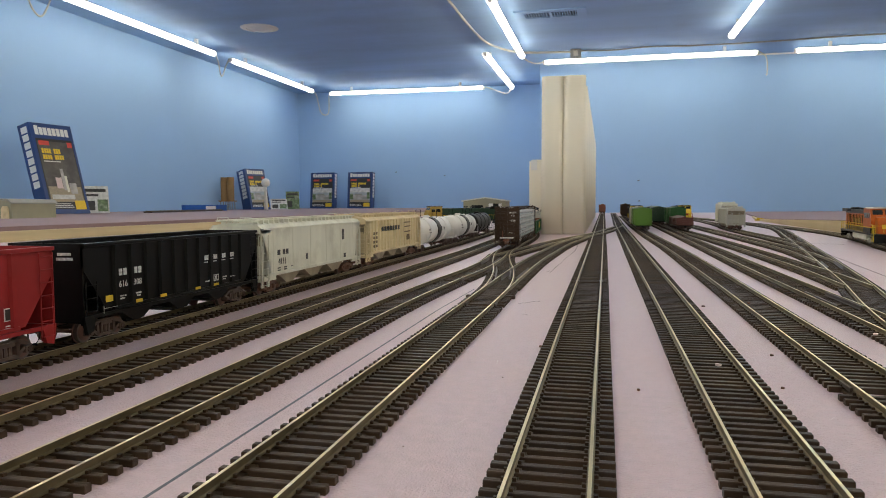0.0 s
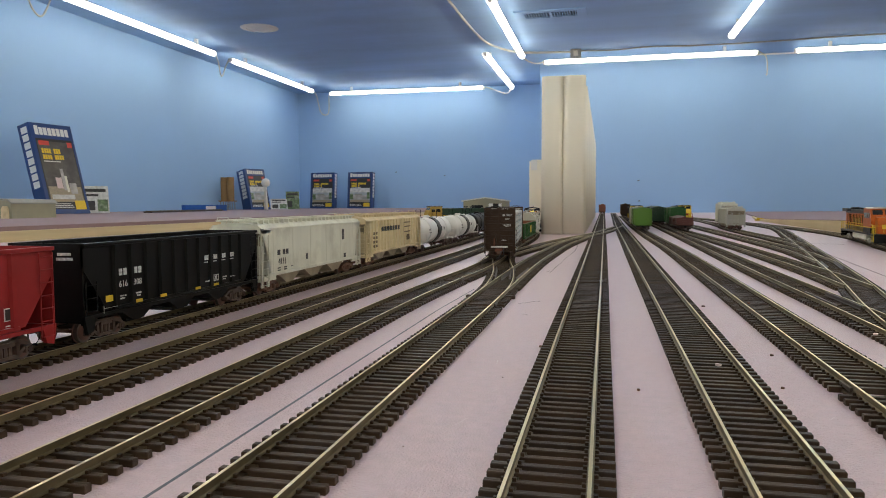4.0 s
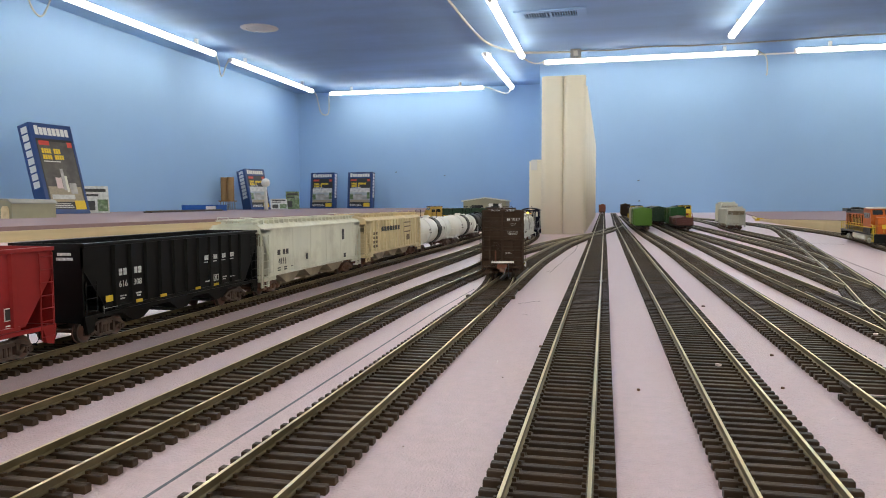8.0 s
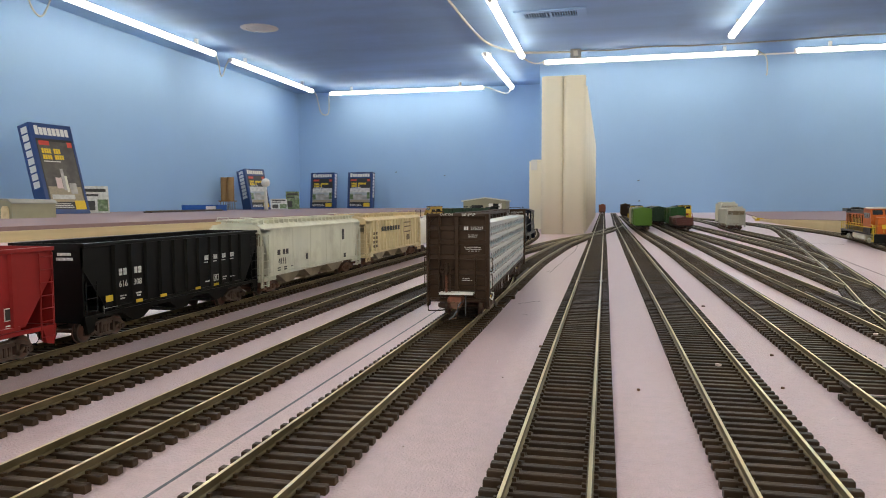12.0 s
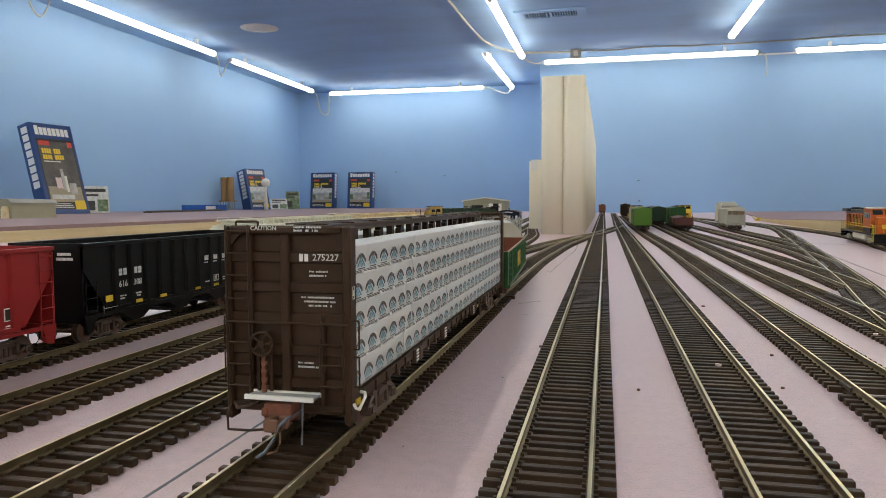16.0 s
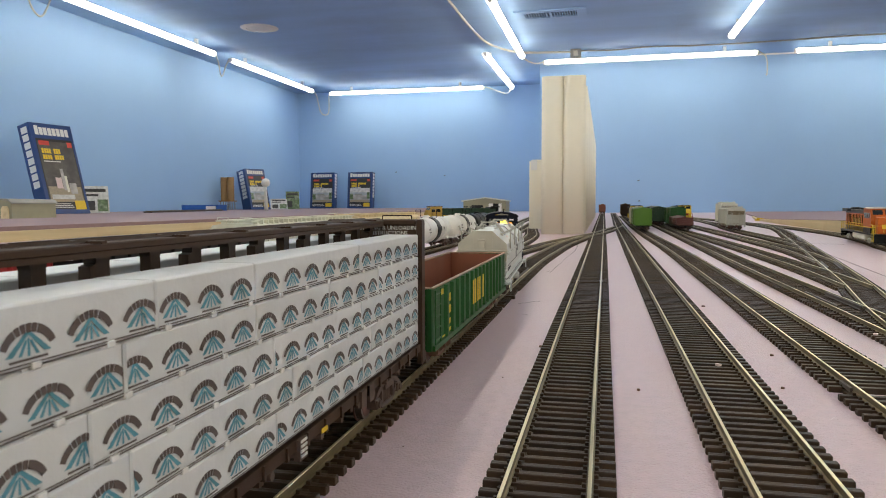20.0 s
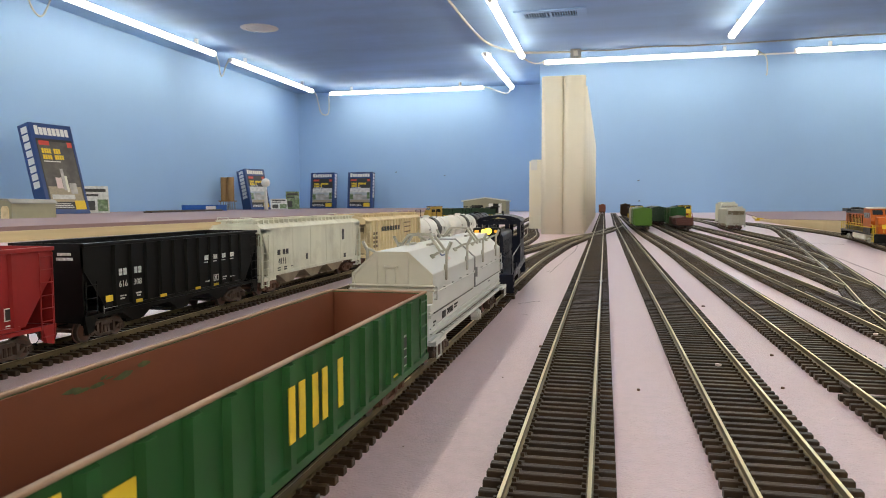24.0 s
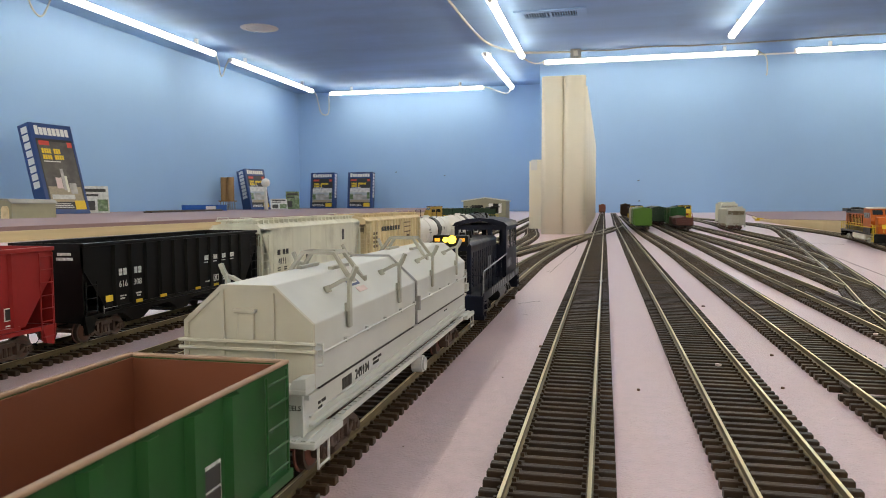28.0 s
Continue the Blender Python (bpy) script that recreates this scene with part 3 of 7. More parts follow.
def make_side_frame(mat):
    """A cast side frame with openings, springs and bearing caps."""
    bm = bmesh.new()
    x0, x1 = 0.0112, 0.0132
    prism(bm, [(-0.0118, 0.0046), (-0.0085, 0.0062), (-0.0035, 0.0078), (0.0035, 0.0078), (0.0085, 0.0062), (0.0118, 0.0046), (0.0118, 0.0058), (0.0088, 0.0078), (0.0040, 0.0090), (-0.0040, 0.0090), (-0.0088, 0.0078), (-0.0118, 0.0058)], x0, x1, "x")
    prism(bm, [(-0.0095, 0.0052), (-0.0050, 0.0018), (0.0050, 0.0018), (0.0095, 0.0052), (0.0080, 0.0056), (0.0042, 0.0030), (-0.0042, 0.0030), (-0.0080, 0.0056)], x0, x1, "x")
    for s in (-1, 1):
        box(bm, x0, x1, s * 0.0052 - 0.0007, s * 0.0052 + 0.0007, 0.0024, 0.0078)
        box(bm, x0 - 0.0006, x1 + 0.0006, s * 0.0100 - 0.0016, s * 0.0100 + 0.0016, 0.0030, 0.0056, 0.0003)
        cyl(bm, (x1, s * 0.0100, 0.0043), (x1 + 0.0010, s * 0.0100, 0.0043), 0.0011, 8)
    for k in range(3):
        cyl(bm, (x0 + 0.0010, (k - 1) * 0.0022, 0.0029), (x0 + 0.0010, (k - 1) * 0.0022, 0.0070), 0.0009, 7)
    box(bm, x0 - 0.0002, x1 + 0.0004, -0.0036, 0.0036, 0.0066, 0.0082)
    return mesh_of("side_frame", bm, mat)


def make_coupler(mat):
    bm = bmesh.new()
    box(bm, -0.0022, 0.0022, -0.002, 0.006, -0.0012, 0.0016, 0.0003)
    box(bm, -0.0011, 0.0011, -0.0075, -0.002, -0.0008, 0.0010)
    box(bm, -0.0024, -0.0006, -0.0112, -0.0070, -0.0014, 0.0016, 0.0003)
    box(bm, 0.0002, 0.0024, -0.0088, -0.0068, -0.0014, 0.0016, 0.0003)
    box(bm, -0.0022, 0.0014, -0.0118, -0.0106, -0.0014, 0.0016, 0.0003)
    wire(bm, [(0.0004, -0.0085, -0.0012), (0.0006, -0.0088, -0.0045), (0.0002, -0.0100, -0.0062), (-0.0016, -0.0112, -0.0066)], 0.0003, 5)
    return mesh_of("coupler", bm, mat)


WHEELSET_RUST, WHEELSET_DARK, WHEELSET_RED = (make_wheelset(M[k]) for k in ("wheel_rust", "truck", "wheel_red"))
FRAME_RUST, FRAME_DARK, FRAME_BLACK, FRAME_GREY = (make_side_frame(M[k]) for k in ("rust", "truck", "black", "bracket"))
COUPLER, COUPLER_BLACK = make_coupler(M["rust"]), make_coupler(M["black"])
bm = bmesh.new()
box(bm, -0.0112, 0.0112, -0.0022, 0.0022, 0.0040, 0.0078, 0.0004)
box(bm, -0.0050, 0.0050, -0.0048, 0.0048, 0.0060, 0.0098)
BOLSTER = mesh_of("truck", bm, M["truck"])
FLIP = pose(0, 0, 0, 0, 0, 180)
ROLLING = []


def truck(car, y, frame_mesh, wheels, rolling=False, axle=0.0100):
    t = place("truck", BOLSTER, parent=car, m=pose(0, y, 0))
    place("side_frame", frame_mesh, parent=t)
    place("side_frame", frame_mesh, parent=t, m=FLIP)
    for s in (-1, 1):
        w = place("wheelset", wheels, parent=t, m=pose(0, s * axle, WHEEL_R))
        if rolling:
            ROLLING.append((w, Vector((0, s * axle, WHEEL_R))))
    return t


def couplers(car, half, z=0.0085, mesh=None):
    mesh = mesh or COUPLER
    place("coupler", mesh, parent=car, m=pose(0, -half, z))
    place("coupler", mesh, parent=car, m=pose(0, half, z, 0, 0, 180))


def grab(bm, p, q, out, r=0.00022):
    """A grab iron between p and q standing off by the vector out."""
    p, q, out = Vector(p), Vector(q), Vector(out)
    wire(bm, [p, p + out * 0.98, p + out + (q - p) * 0.02, q + out - (q - p) * 0.02, q + out * 0.98, q], r, 5)


def ladder(car, mat, x0, x1, y, zs, facing, label=""):
    """Ladder of rungs on a plane: facing is 'front', 'rear', 'right' or 'left'; x0..x1 run along that plane."""
    bm = bmesh.new()
    def at(a, z, d):
        return {"front": (a, y - d, z), "rear": (a, y + d, z), "right": (y + d, a, z), "left": (y - d, a, z)}[facing]
    for z in zs:
        wire(bm, [at(x0, z, 0.0009), at(x1, z, 0.0009)], 0.00024, 5)
    for a in (x0, x1):
        wire(bm, [at(a, min(zs) - 0.0015, 0.0008), at(a, max(zs) + 0.0015, 0.0008)], 0.00030, 5)
    return part("ladder", bm, mat, car, label)


# ---- centre-beam flat car with wrapped lumber ----
def bundle_meshes(length, half, shift):
    """A wrapped bundle and its dark and blue printed emblems; along y, outer face at x = 0, emblems counted from the +y end."""
    bm = bmesh.new()
    box(bm, -half, 0, -length / 2 + 0.00012, length / 2 - 0.00012, 0.0, PACK_H, 0.00028)
    body = mesh_of("lumber_pack", bm, M["wrap"])
    arch, hill = bmesh.new(), bmesh.new()
    x = 0.00012
    lo, hi = -length / 2 + 0.0003, length / 2 - 0.0003

    def put(bm, q):
        q = [(min(max(a, lo), hi), z) for a, z in q]
        if max(a for a, z in q) - min(a for a, z in q) > 0.00005:
            bm.faces.new([bm.verts.new((x, *p)) for p in q])

    n = int((length - shift) / EMBLEM_PITCH + 1.5)
    for k in range(n):
        c = length / 2 - shift - k * EMBLEM_PITCH
        if c + 0.0036 < lo:
            continue
        seg = 11
        ang = [math.pi * (0.11 + 0.78 * i / seg) for i in range(seg + 1)]
        outer = [(c + 0.0040 * math.cos(a), 0.0014 + 0.0034 * math.sin(a)) for a in ang]
        inner = [(c + 0.0031 * math.cos(a), 0.0014 + 0.0024 * math.sin(a)) for a in ang]
        for i in range(seg):
            f = 0.86 if 2 < i < 8 else 1.0
            mo = lambda p, q0: (p[0] + (q0[0] - p[0]) * f, p[1] + (q0[1] - p[1]) * f)
            put(arch, [inner[i], mo(inner[i], inner[i + 1]), mo(outer[i], outer[i + 1]), outer[i]])
        for dx0, dx1, z0, z1, w in ((-0.0026, -0.0001, 0.0015, 0.0038, 0.0010), (0.0026, 0.0001, 0.0015, 0.0038, 0.0010), (-0.0012, -0.0003, 0.0014, 0.0030, 0.0005), (0.0012, 0.0003, 0.0014, 0.0030, 0.0005), (0.0, 0.0, 0.0013, 0.0032, 0.0004)):
            put(hill, [(c + dx0 - w / 2, z0), (c + dx0 + w / 2, z0), (c + dx1 + w / 3, z1), (c + dx1 - w / 3, z1)])
        put(arch, [(c - 0.0026, 0.00085), (c + 0.0026, 0.00085), (c + 0.0026, 0.00112), (c - 0.0026, 0.00112)])
    for z0, z1 in ((0.00010, 0.00026), (0.00042, 0.00060)):
        put(arch, [(lo, z0), (hi, z0), (hi, z1), (lo, z1)])
    return body, mesh_of("dark_print", arch, M["print_dark"]), mesh_of("blue_print", hill, M["print_blue"])


PACK_H, EMBLEM_PITCH = 0.00695, 0.00933
bm = bmesh.new()
cyl(bm, (-0.0014, 0, 0), (0.0014, 0, 0), 0.0009, 8)
WINCH = mesh_of("strap_winch", bm, M["truck"])


def centerbeam_car():
    L = 0.257
    h = L / 2
    car = thing("centerbeam_car", "dark brown centre-beam flat car loaded with white wrapped lumber", "freight car")
    W = 0.0162
    bm = bmesh.new()
    box(bm, -0.0150, 0.0150, -h + 0.002, h - 0.002, 0.0116, 0.0132)
    box(bm, -0.0035, 0.0035, -h + 0.004, h - 0.004, 0.0068, 0.0116)
    for y in np.linspace(-h + 0.02, h - 0.02, 15):
        box(bm, -0.0146, 0.0146, y - 0.0009, y + 0.0009, 0.0092, 0.0116)
    part("deck", bm, M["brown"], car)
    for s in (-1, 1):
        bm = bmesh.new()
        x = s * 0.0150
        box(bm, min(x, x + s * 0.0006), max(x, x + s * 0.0006), -h + 0.002, h - 0.002, 0.0112, 0.0136)
        for y in np.linspace(-h + 0.01, h - 0.01, 26):
            box(bm, min(x, x + s * 0.0011), max(x, x + s * 0.0011), y - 0.0004, y + 0.0004, 0.0108, 0.0135)
        part("side_sill", bm, M["brown"], car)
        for y in np.linspace(-h + 0.018, h - 0.018, 20):
            place("strap_winch", WINCH, parent=car, m=pose(s * 0.0144, y, 0.0104))
        for y in (-h + 0.060, -h + 0.0655, -0.028, 0.030, h - 0.062, h - 0.056):
            bm = bmesh.new()
            box(bm, min(x, x + s * 0.0013), max(x, x + s * 0.0013), y - 0.0018, y + 0.0018, 0.0092, 0.0134)
            part("data_plate", bm, M["truck"], car)
        bars([(y - 0.0014, y + 0.0014, z, z + 0.0005) for y in (-h + 0.060, -0.028, 0.030) for z in (0.0098, 0.0108, 0.0118, 0.0128)], M["print_grey"], car, face_right(0.0164, 0, 0) if s > 0 else pose(-0.0164, 0, 0, 90, 0, -90), "printed_line")
        bars([(0.0395, 0.0425, 0.0112, 0.0122)], M["yellow"], car, face_right(0.0162, 0, 0) if s > 0 else pose(-0.0162, 0, 0, 90, 0, -90), "yellow_label")
    # bulkheads
    for e in (-1, 1):
        y0 = e * h
        ya, yb = (y0, y0 - e * 0.0014)
        bm = bmesh.new()
        def bx(x0, x1, d0, d1, z0, z1, bev=0.0):
            a, b = y0 - e * d0, y0 - e * d1
            box(bm, x0, x1, min(a, b), max(a, b), z0, z1, bev)
        bx(-W + 0.001, W - 0.001, 0.0018, 0.0030, 0.0092, 0.0535)
        head = part("bulkhead", bm, M["brown"], car)
        for nm, x0, x1, d0, d1, z0, z1 in (("corner_post", -W, -W + 0.0016, 0.0, 0.0042, 0.0070, 0.0543), ("corner_post", W - 0.0020, W, 0.0, 0.0042, 0.0070, 0.0543), ("top_beam", -W + 0.0016, W - 0.0020, 0.0001, 0.0042, 0.0524, 0.0543), ("end_sill", -W + 0.0016, W - 0.0020, 0.0004, 0.0040, 0.0092, 0.0112)):
            bm = bmesh.new()
            bx(x0, x1, d0, d1, z0, z1, 0.0004)
            part(nm, bm, M["brown"], head)
        for z in (0.0468, 0.0396, 0.0322, 0.0244, 0.0165):
            bm = bmesh.new()
            d, hgt = 0.0009, 0.00105
            prism(bm, [(y0 - e * 0.0019, z - hgt - 0.0004), (y0 - e * d, z - hgt), (y0 - e * d, z + hgt), (y0 - e * 0.0019, z + hgt + 0.0004)], -W + 0.0016, W - 0.0020, "x")
            part("rib", bm, M["brown"], head)
        for x, w, z1 in ((-0.0096, 0.0006, 0.0524), (-0.0005, 0.0011, 0.0524), (0.0089, 0.0005, 0.0330)):
            bm = bmesh.new()
            bx(x - w, x + w, 0.0002, 0.0019, 0.0112, z1, 0.0003)
            part("upright", bm, M["brown"], head)
        for s in (-1, 1):
            bm = bmesh.new()
            q = W - (0.0020 if s > 0 else 0.0016)
            a, b = sorted((y0 - e * 0.0006, y0 - e * 0.0018))
            prism(bm, [(s * q, 0.0524), (s * (q - 0.0026), 0.0524), (s * q, 0.0496)], a, b)
            part("gusset", bm, M["brown"], head)
    y = -h
    ladder(car, M["brown"], -0.0152, -0.0093, y, [0.0530, 0.0477, 0.0424, 0.0368, 0.0262, 0.0209, 0.0156], "front")
    ladder(car, M["brown"], 0.0089, 0.0146, y, [0.0264, 0.0215, 0.0164], "front")
    bm = bmesh.new()
    wire(bm, [(-0.0158, y - 0.0012, 0.0313), (0.0158, y - 0.0012, 0.0313)], 0.0003)
    for x in (-0.0154, -0.0092, 0.0089, 0.0152):
        wire(bm, [(x, y + 0.0008, 0.0313), (x, y - 0.0012, 0.0313)], 0.0003, 5)
    part("grab_iron", bm, M["brown"], car)
    bm = bmesh.new()
    grab(bm, (-0.0133, y + 0.001, 0.0541), (-0.0075, y + 0.001, 0.0541), (0, 0, 0.0012), 0.0003)
    part("grab_iron", bm, M["brown"], car)
    bm = bmesh.new()
    grab(bm, (0.0161, y + 0.002, 0.0318), (0.0161, y + 0.002, 0.0250), (0.0014, 0, 0))
    part("grab_iron", bm, M["brown"], car)
    bm = bmesh.new()
    grab(bm, (0.0161, y + 0.002, 0.0232), (0.0161, y + 0.002, 0.0160), (0.0014, 0, 0))
    part("grab_iron", bm, M["brown"], car)
    bm = bmesh.new()
    grab(bm, (-0.0161, y + 0.002, 0.0318), (-0.0161, y + 0.002, 0.0250), (-0.0014, 0, 0))
    part("grab_iron", bm, M["brown"], car)
    bm = bmesh.new()
    grab(bm, (-0.0161, y + 0.002, 0.0232), (-0.0161, y + 0.002, 0.0160), (-0.0014, 0, 0))
    part("grab_iron", bm, M["brown"], car)
    bm = bmesh.new()
    wire(bm, [(-0.0150, y + 0.001, 0.0112), (-0.0150, y - 0.002, 0.0087), (-0.0147, y - 0.0022, 0.0050), (-0.0090, y - 0.0026, 0.0052), (-0.0036, y - 0.0030, 0.0060), (-0.0030, y + 0.001, 0.0085)], 0.00035)
    part("uncoupling_bar", bm, M["brown"], car, "bent brown uncoupling bar")
    bm = bmesh.new()
    wire(bm, [(0.0086, y + 0.001, 0.0125), (0.0086, y - 0.0004, 0.0106), (0.0140, y - 0.0004, 0.0108), (0.0142, y + 0.001, 0.0125)], 0.0003)
    part("step", bm, M["brown"], car)
    bm = bmesh.new()
    wire(bm, [(-0.0150, y + 0.001, 0.0112), (-0.0128, y - 0.0010, 0.0100), (-0.0098, y - 0.0010, 0.0108), (-0.0080, y + 0.0004, 0.0118)], 0.0004)
    part("brake_pipe", bm, M["truck"], car)
    bm = bmesh.new()
    grab(bm, (0.0020, h - 0.001, 0.0541), (0.0120, h - 0.001, 0.0541), (0, 0, 0.0014))
    part("grab_iron", bm, M["brown"], car)
    # hand brake
    bm = bmesh.new()
    c = Vector((-0.0056, y - 0.0020, 0.0262))
    ring = [c + Vector((0.0028 * math.cos(a), 0, 0.0028 * math.sin(a))) for a in np.linspace(0, 2 * math.pi, 19)]
    wire(bm, ring, 0.00035, 5)
    for k in range(5):
        a = 2 * math.pi * k / 5
        wire(bm, [c, c + Vector((0.0028 * math.cos(a), 0, 0.0028 * math.sin(a)))], 0.0003, 5)
    cyl(bm, c + Vector((0, -0.0004, 0)), c + Vector((0, 0.0022, 0)), 0.0009, 8)
    wheel = part("brake_wheel", bm, M["brown"], car, "brown hand-brake wheel")
    bm = bmesh.new()
    box(bm, -0.0068, -0.0044, y - 0.0012, y + 0.0006, 0.0232, 0.0292, 0.0003)
    box(bm, -0.0074, -0.0067, y - 0.0010, y, 0.0146, 0.0235)
    box(bm, -0.0042, -0.0034, y - 0.0010, y, 0.0146, 0.0255)
    part("brake_housing", bm, M["brown"], car)
    bm = bmesh.new()
    for k in range(9):
        box(bm, -0.0058 - (0.0004 if k % 2 else 0.0002), -0.0052 + (0.0004 if k % 2 else 0.0001), y - 0.0014, y - 0.0006, 0.0140 + k * 0.0010, 0.0149 + k * 0.0010)
    part("brake_chain", bm, M["rust_red"], car)
    # white end platform
    bm = bmesh.new()
    for yy in (y - 0.0048, y - 0.0003):
        box(bm, -0.0087, 0.0086, yy - 0.0003, yy + 0.0003, 0.0136, 0.0147)
    plat = part("end_platform", bm, M["tank"], car, "off-white end platform with a grey grating")
    bm = bmesh.new()
    for k in range(5):
        box(bm, -0.0084, 0.0083, y - 0.0042 + k * 0.0008, y - 0.0042 + k * 0.0008 + 0.0003, 0.0140, 0.0143)
    for k in range(14):
        x = -0.0085 + k * 0.0169 / 13
        box(bm, x - 0.00015, x + 0.00015, y - 0.0046, y - 0.0005, 0.0138, 0.0142)
    part("grating", bm, M["grey"], plat)
    bm = bmesh.new()
    box(bm, 0.0163, 0.0167, y + 0.0022, y + 0.0050, 0.0114, 0.0128)
    ob = part("reflector", bm, M["yellow"], car, "yellow reflector plate")
    bm = bmesh.new()
    wire(bm, [(0.0163, y + 0.0060, 0.0138), (0.0176, y + 0.0056, 0.0138), (0.0178, y + 0.0050, 0.0128), (0.0176, y + 0.0012, 0.0108), (0.0170, y + 0.0008, 0.0112), (0.0163, y + 0.0010, 0.0122)], 0.0004)
    part("uncoupling_lever", bm, M["tank"], car)
    # centre beam: top chord and posts
    bm = bmesh.new()
    box(bm, -0.0034, 0.0034, -h + 0.0042, h - 0.0042, 0.0528, 0.0540, 0.0002)
    box(bm, -0.0034, -0.0028, -h + 0.0042, h - 0.0042, 0.0520, 0.0528)
    box(bm, 0.0028, 0.0034, -h + 0.0042, h - 0.0042, 0.0520, 0.0528)
    part("top_chord", bm, M["brown"], car)
    bm = bmesh.new()
    box(bm, -0.0030, 0.0030, -h + 0.0042, h - 0.0042, 0.0132, 0.0150)
    part("bottom_chord", bm, M["brown"], car)
    bm = bmesh.new()
    prism(bm, [(-0.0016, 0.0520), (-0.0013, 0.0510), (-0.0014, 0.0180), (-0.0026, 0.0148), (0.0026, 0.0148), (0.0014, 0.0180), (0.0013, 0.0510), (0.0016, 0.0520)], -0.0010, 0.0010, "x")
    post = mesh_of("post", bm, M["brown"])
    bm = bmesh.new()
    prism(bm, [(-0.0016, 0.0520), (-0.0018, 0.0508), (-0.0029, 0.0505), (-0.0030, 0.0480), (-0.0013, 0.0440), (-0.0013, 0.0180), (-0.0026, 0.0148), (0.0026, 0.0148), (0.0013, 0.0180), (0.0013, 0.0510), (0.0017, 0.0520)], -0.0010, 0.0010, "x")
    brace = mesh_of("post", bm, M["brown"])
    n = 20
    for k in range(n):
        yy = -h + 0.0095 + (L - 0.019) * k / (n - 1)
        place("post", brace if k % 2 else post, parent=car, m=pose(0, yy, 0))
    bm = bmesh.new()
    for x in (-0.0025, 0.0025):
        wire(bm, [(x, -h + 0.006, 0.0546), (x * 0.6, 0, 0.0543), (x, h - 0.006, 0.0546)], 0.00025, 4)
    for k in range(12):
        yy = -h + 0.015 + k * (L - 0.03) / 11
        box(bm, -0.0045, 0.0045, yy - 0.0005, yy + 0.0005, 0.0540, 0.0544)
    part("tie_down_cable", bm, M["brown"], car)
    # lumber
    rnd = random.Random(4)
    cuts = ((0.0546, 0.1030, 0.1580, 0.2040), (0.0481, 0.0961, 0.1443, 0.1950), (0.0554, 0.1035, 0.1513, 0.2010), (0.0421, 0.0769, 0.1103, 0.1449, 0.1930), (0.0568, 0.1105, 0.1382, 0.1900))
    shifts = (0.0048, 0.0012, 0.0048, 0.0032)
    cache = {}
    bm = bmesh.new()
    box(bm, -0.00485, 0.00485, -0.0008, 0.0008, -0.00055, 0.00002)
    spacer = mesh_of("spacer", bm, M["wrap"])
    bm = bmesh.new()
    box(bm, -0.0003, 0.0004, -0.0007, 0.0007, -0.00025, 0.00055, 0.0001)
    nub = mesh_of("strap_end", bm, M["print_white"])
    for row, cut in enumerate(cuts):
        edges = (0.0,) + cut + (L - 0.0088,)
        z = 0.0140 + row * 0.00712
        for a, b in zip(edges, edges[1:]):
            ln = round(b - a, 4)
            sh = shifts[(edges.index(a) + row) % 4] if a else 0.0048
            if (ln, sh) not in cache:
                cache[ln, sh] = bundle_meshes(ln, 0.0102, sh)
            body, arch, hill = cache[ln, sh]
            for s in (1, -1):
                yc = h - 0.0044 - (a + b) / 2
                m = pose(0.0150 + rnd.uniform(-0.0001, 0.0001), yc, z) if s > 0 else pose(-0.0150, yc, z, 0, 0, 180)
                bun = place("lumber_pack", body, parent=car, m=m)
                place("dark_print", arch, parent=bun)
                place("blue_print", hill, parent=bun)
        for s in (1, -1):
            if row:
                for k in range(21):
                    place("spacer", spacer, parent=car, m=pose(s * 0.00995, -h + 0.009 + k * (L - 0.018) / 20, z))
                    place("strap_end", nub, parent=car, m=pose(s * 0.0150, -h + 0.0115 + k * (L - 0.023) / 20 + 0.003 * (row % 2), z))
    # lettering on the ends
    letters("CAUTION", 0.0015, M["print_white"], car, face_front(-0.0056, y - 0.00002, 0.0537))
    tiny_print([(0.0022, 0.0092, 0.0001, 0.0005), (0.0022, 0.0085, -0.0007, 0.0005)], M["print_white"], car, face_front(0, y - 0.00002, 0.0537), 3)
    bars([(0.0032, 0.0041, -0.0009, 0.0009), (0.0045, 0.0054, -0.0009, 0.0009)], M["print_white"], car, face_front(0, y + 0.0008, 0.0468))
    letters("275227", 0.0022, M["print_white"], car, face_front(0.0098, y + 0.0008, 0.0468))
    tiny_print([(0.0053, 0.0101, 0.0005, 0.00048), (0.0053, 0.0099, -0.0005, 0.00048)], M["print_white"], car, face_front(0, y + 0.0017, 0.0427))
    tiny_print([(0.0031, 0.0120, 0.0009, 0.00048), (0.0039, 0.0120, -0.0001, 0.00048), (0.0050, 0.0112, -0.0011, 0.00048)], M["print_white"], car, face_front(0, y + 0.0017, 0.0361))
    tiny_print([(0.0020, 0.0062, 0.0004, 0.00048), (0.0020, 0.0074, -0.0006, 0.00048)], M["print_white"], car, face_front(0, y + 0.0017, 0.0207))
    bars([(0.0004, 0.0005, 0, 0.003), (0.0016, 0.0017, 0, 0.003), (0.0004, 0.0017, 0, 0.0001), (0.0004, 0.0017, 0.0029, 0.003), (0.0008, 0.0013, 0.0008, 0.0022)], M["print_grey"], car, face_right(0.0162, y + 0.0010, 0.0370))
    inner = h - 0.0030
    back = pose(0, inner, 0, 90, 0, 0)
    letters("LOADING & UNLOADING", 0.0019, M["print_white"], car, face_front(0.0045, inner - 0.00005, 0.0515), align="CENTER")
    letters("INSTRUCTIONS", 0.0019, M["print_white"], car, face_front(0.0045, inner - 0.00005, 0.0498), align="CENTER")
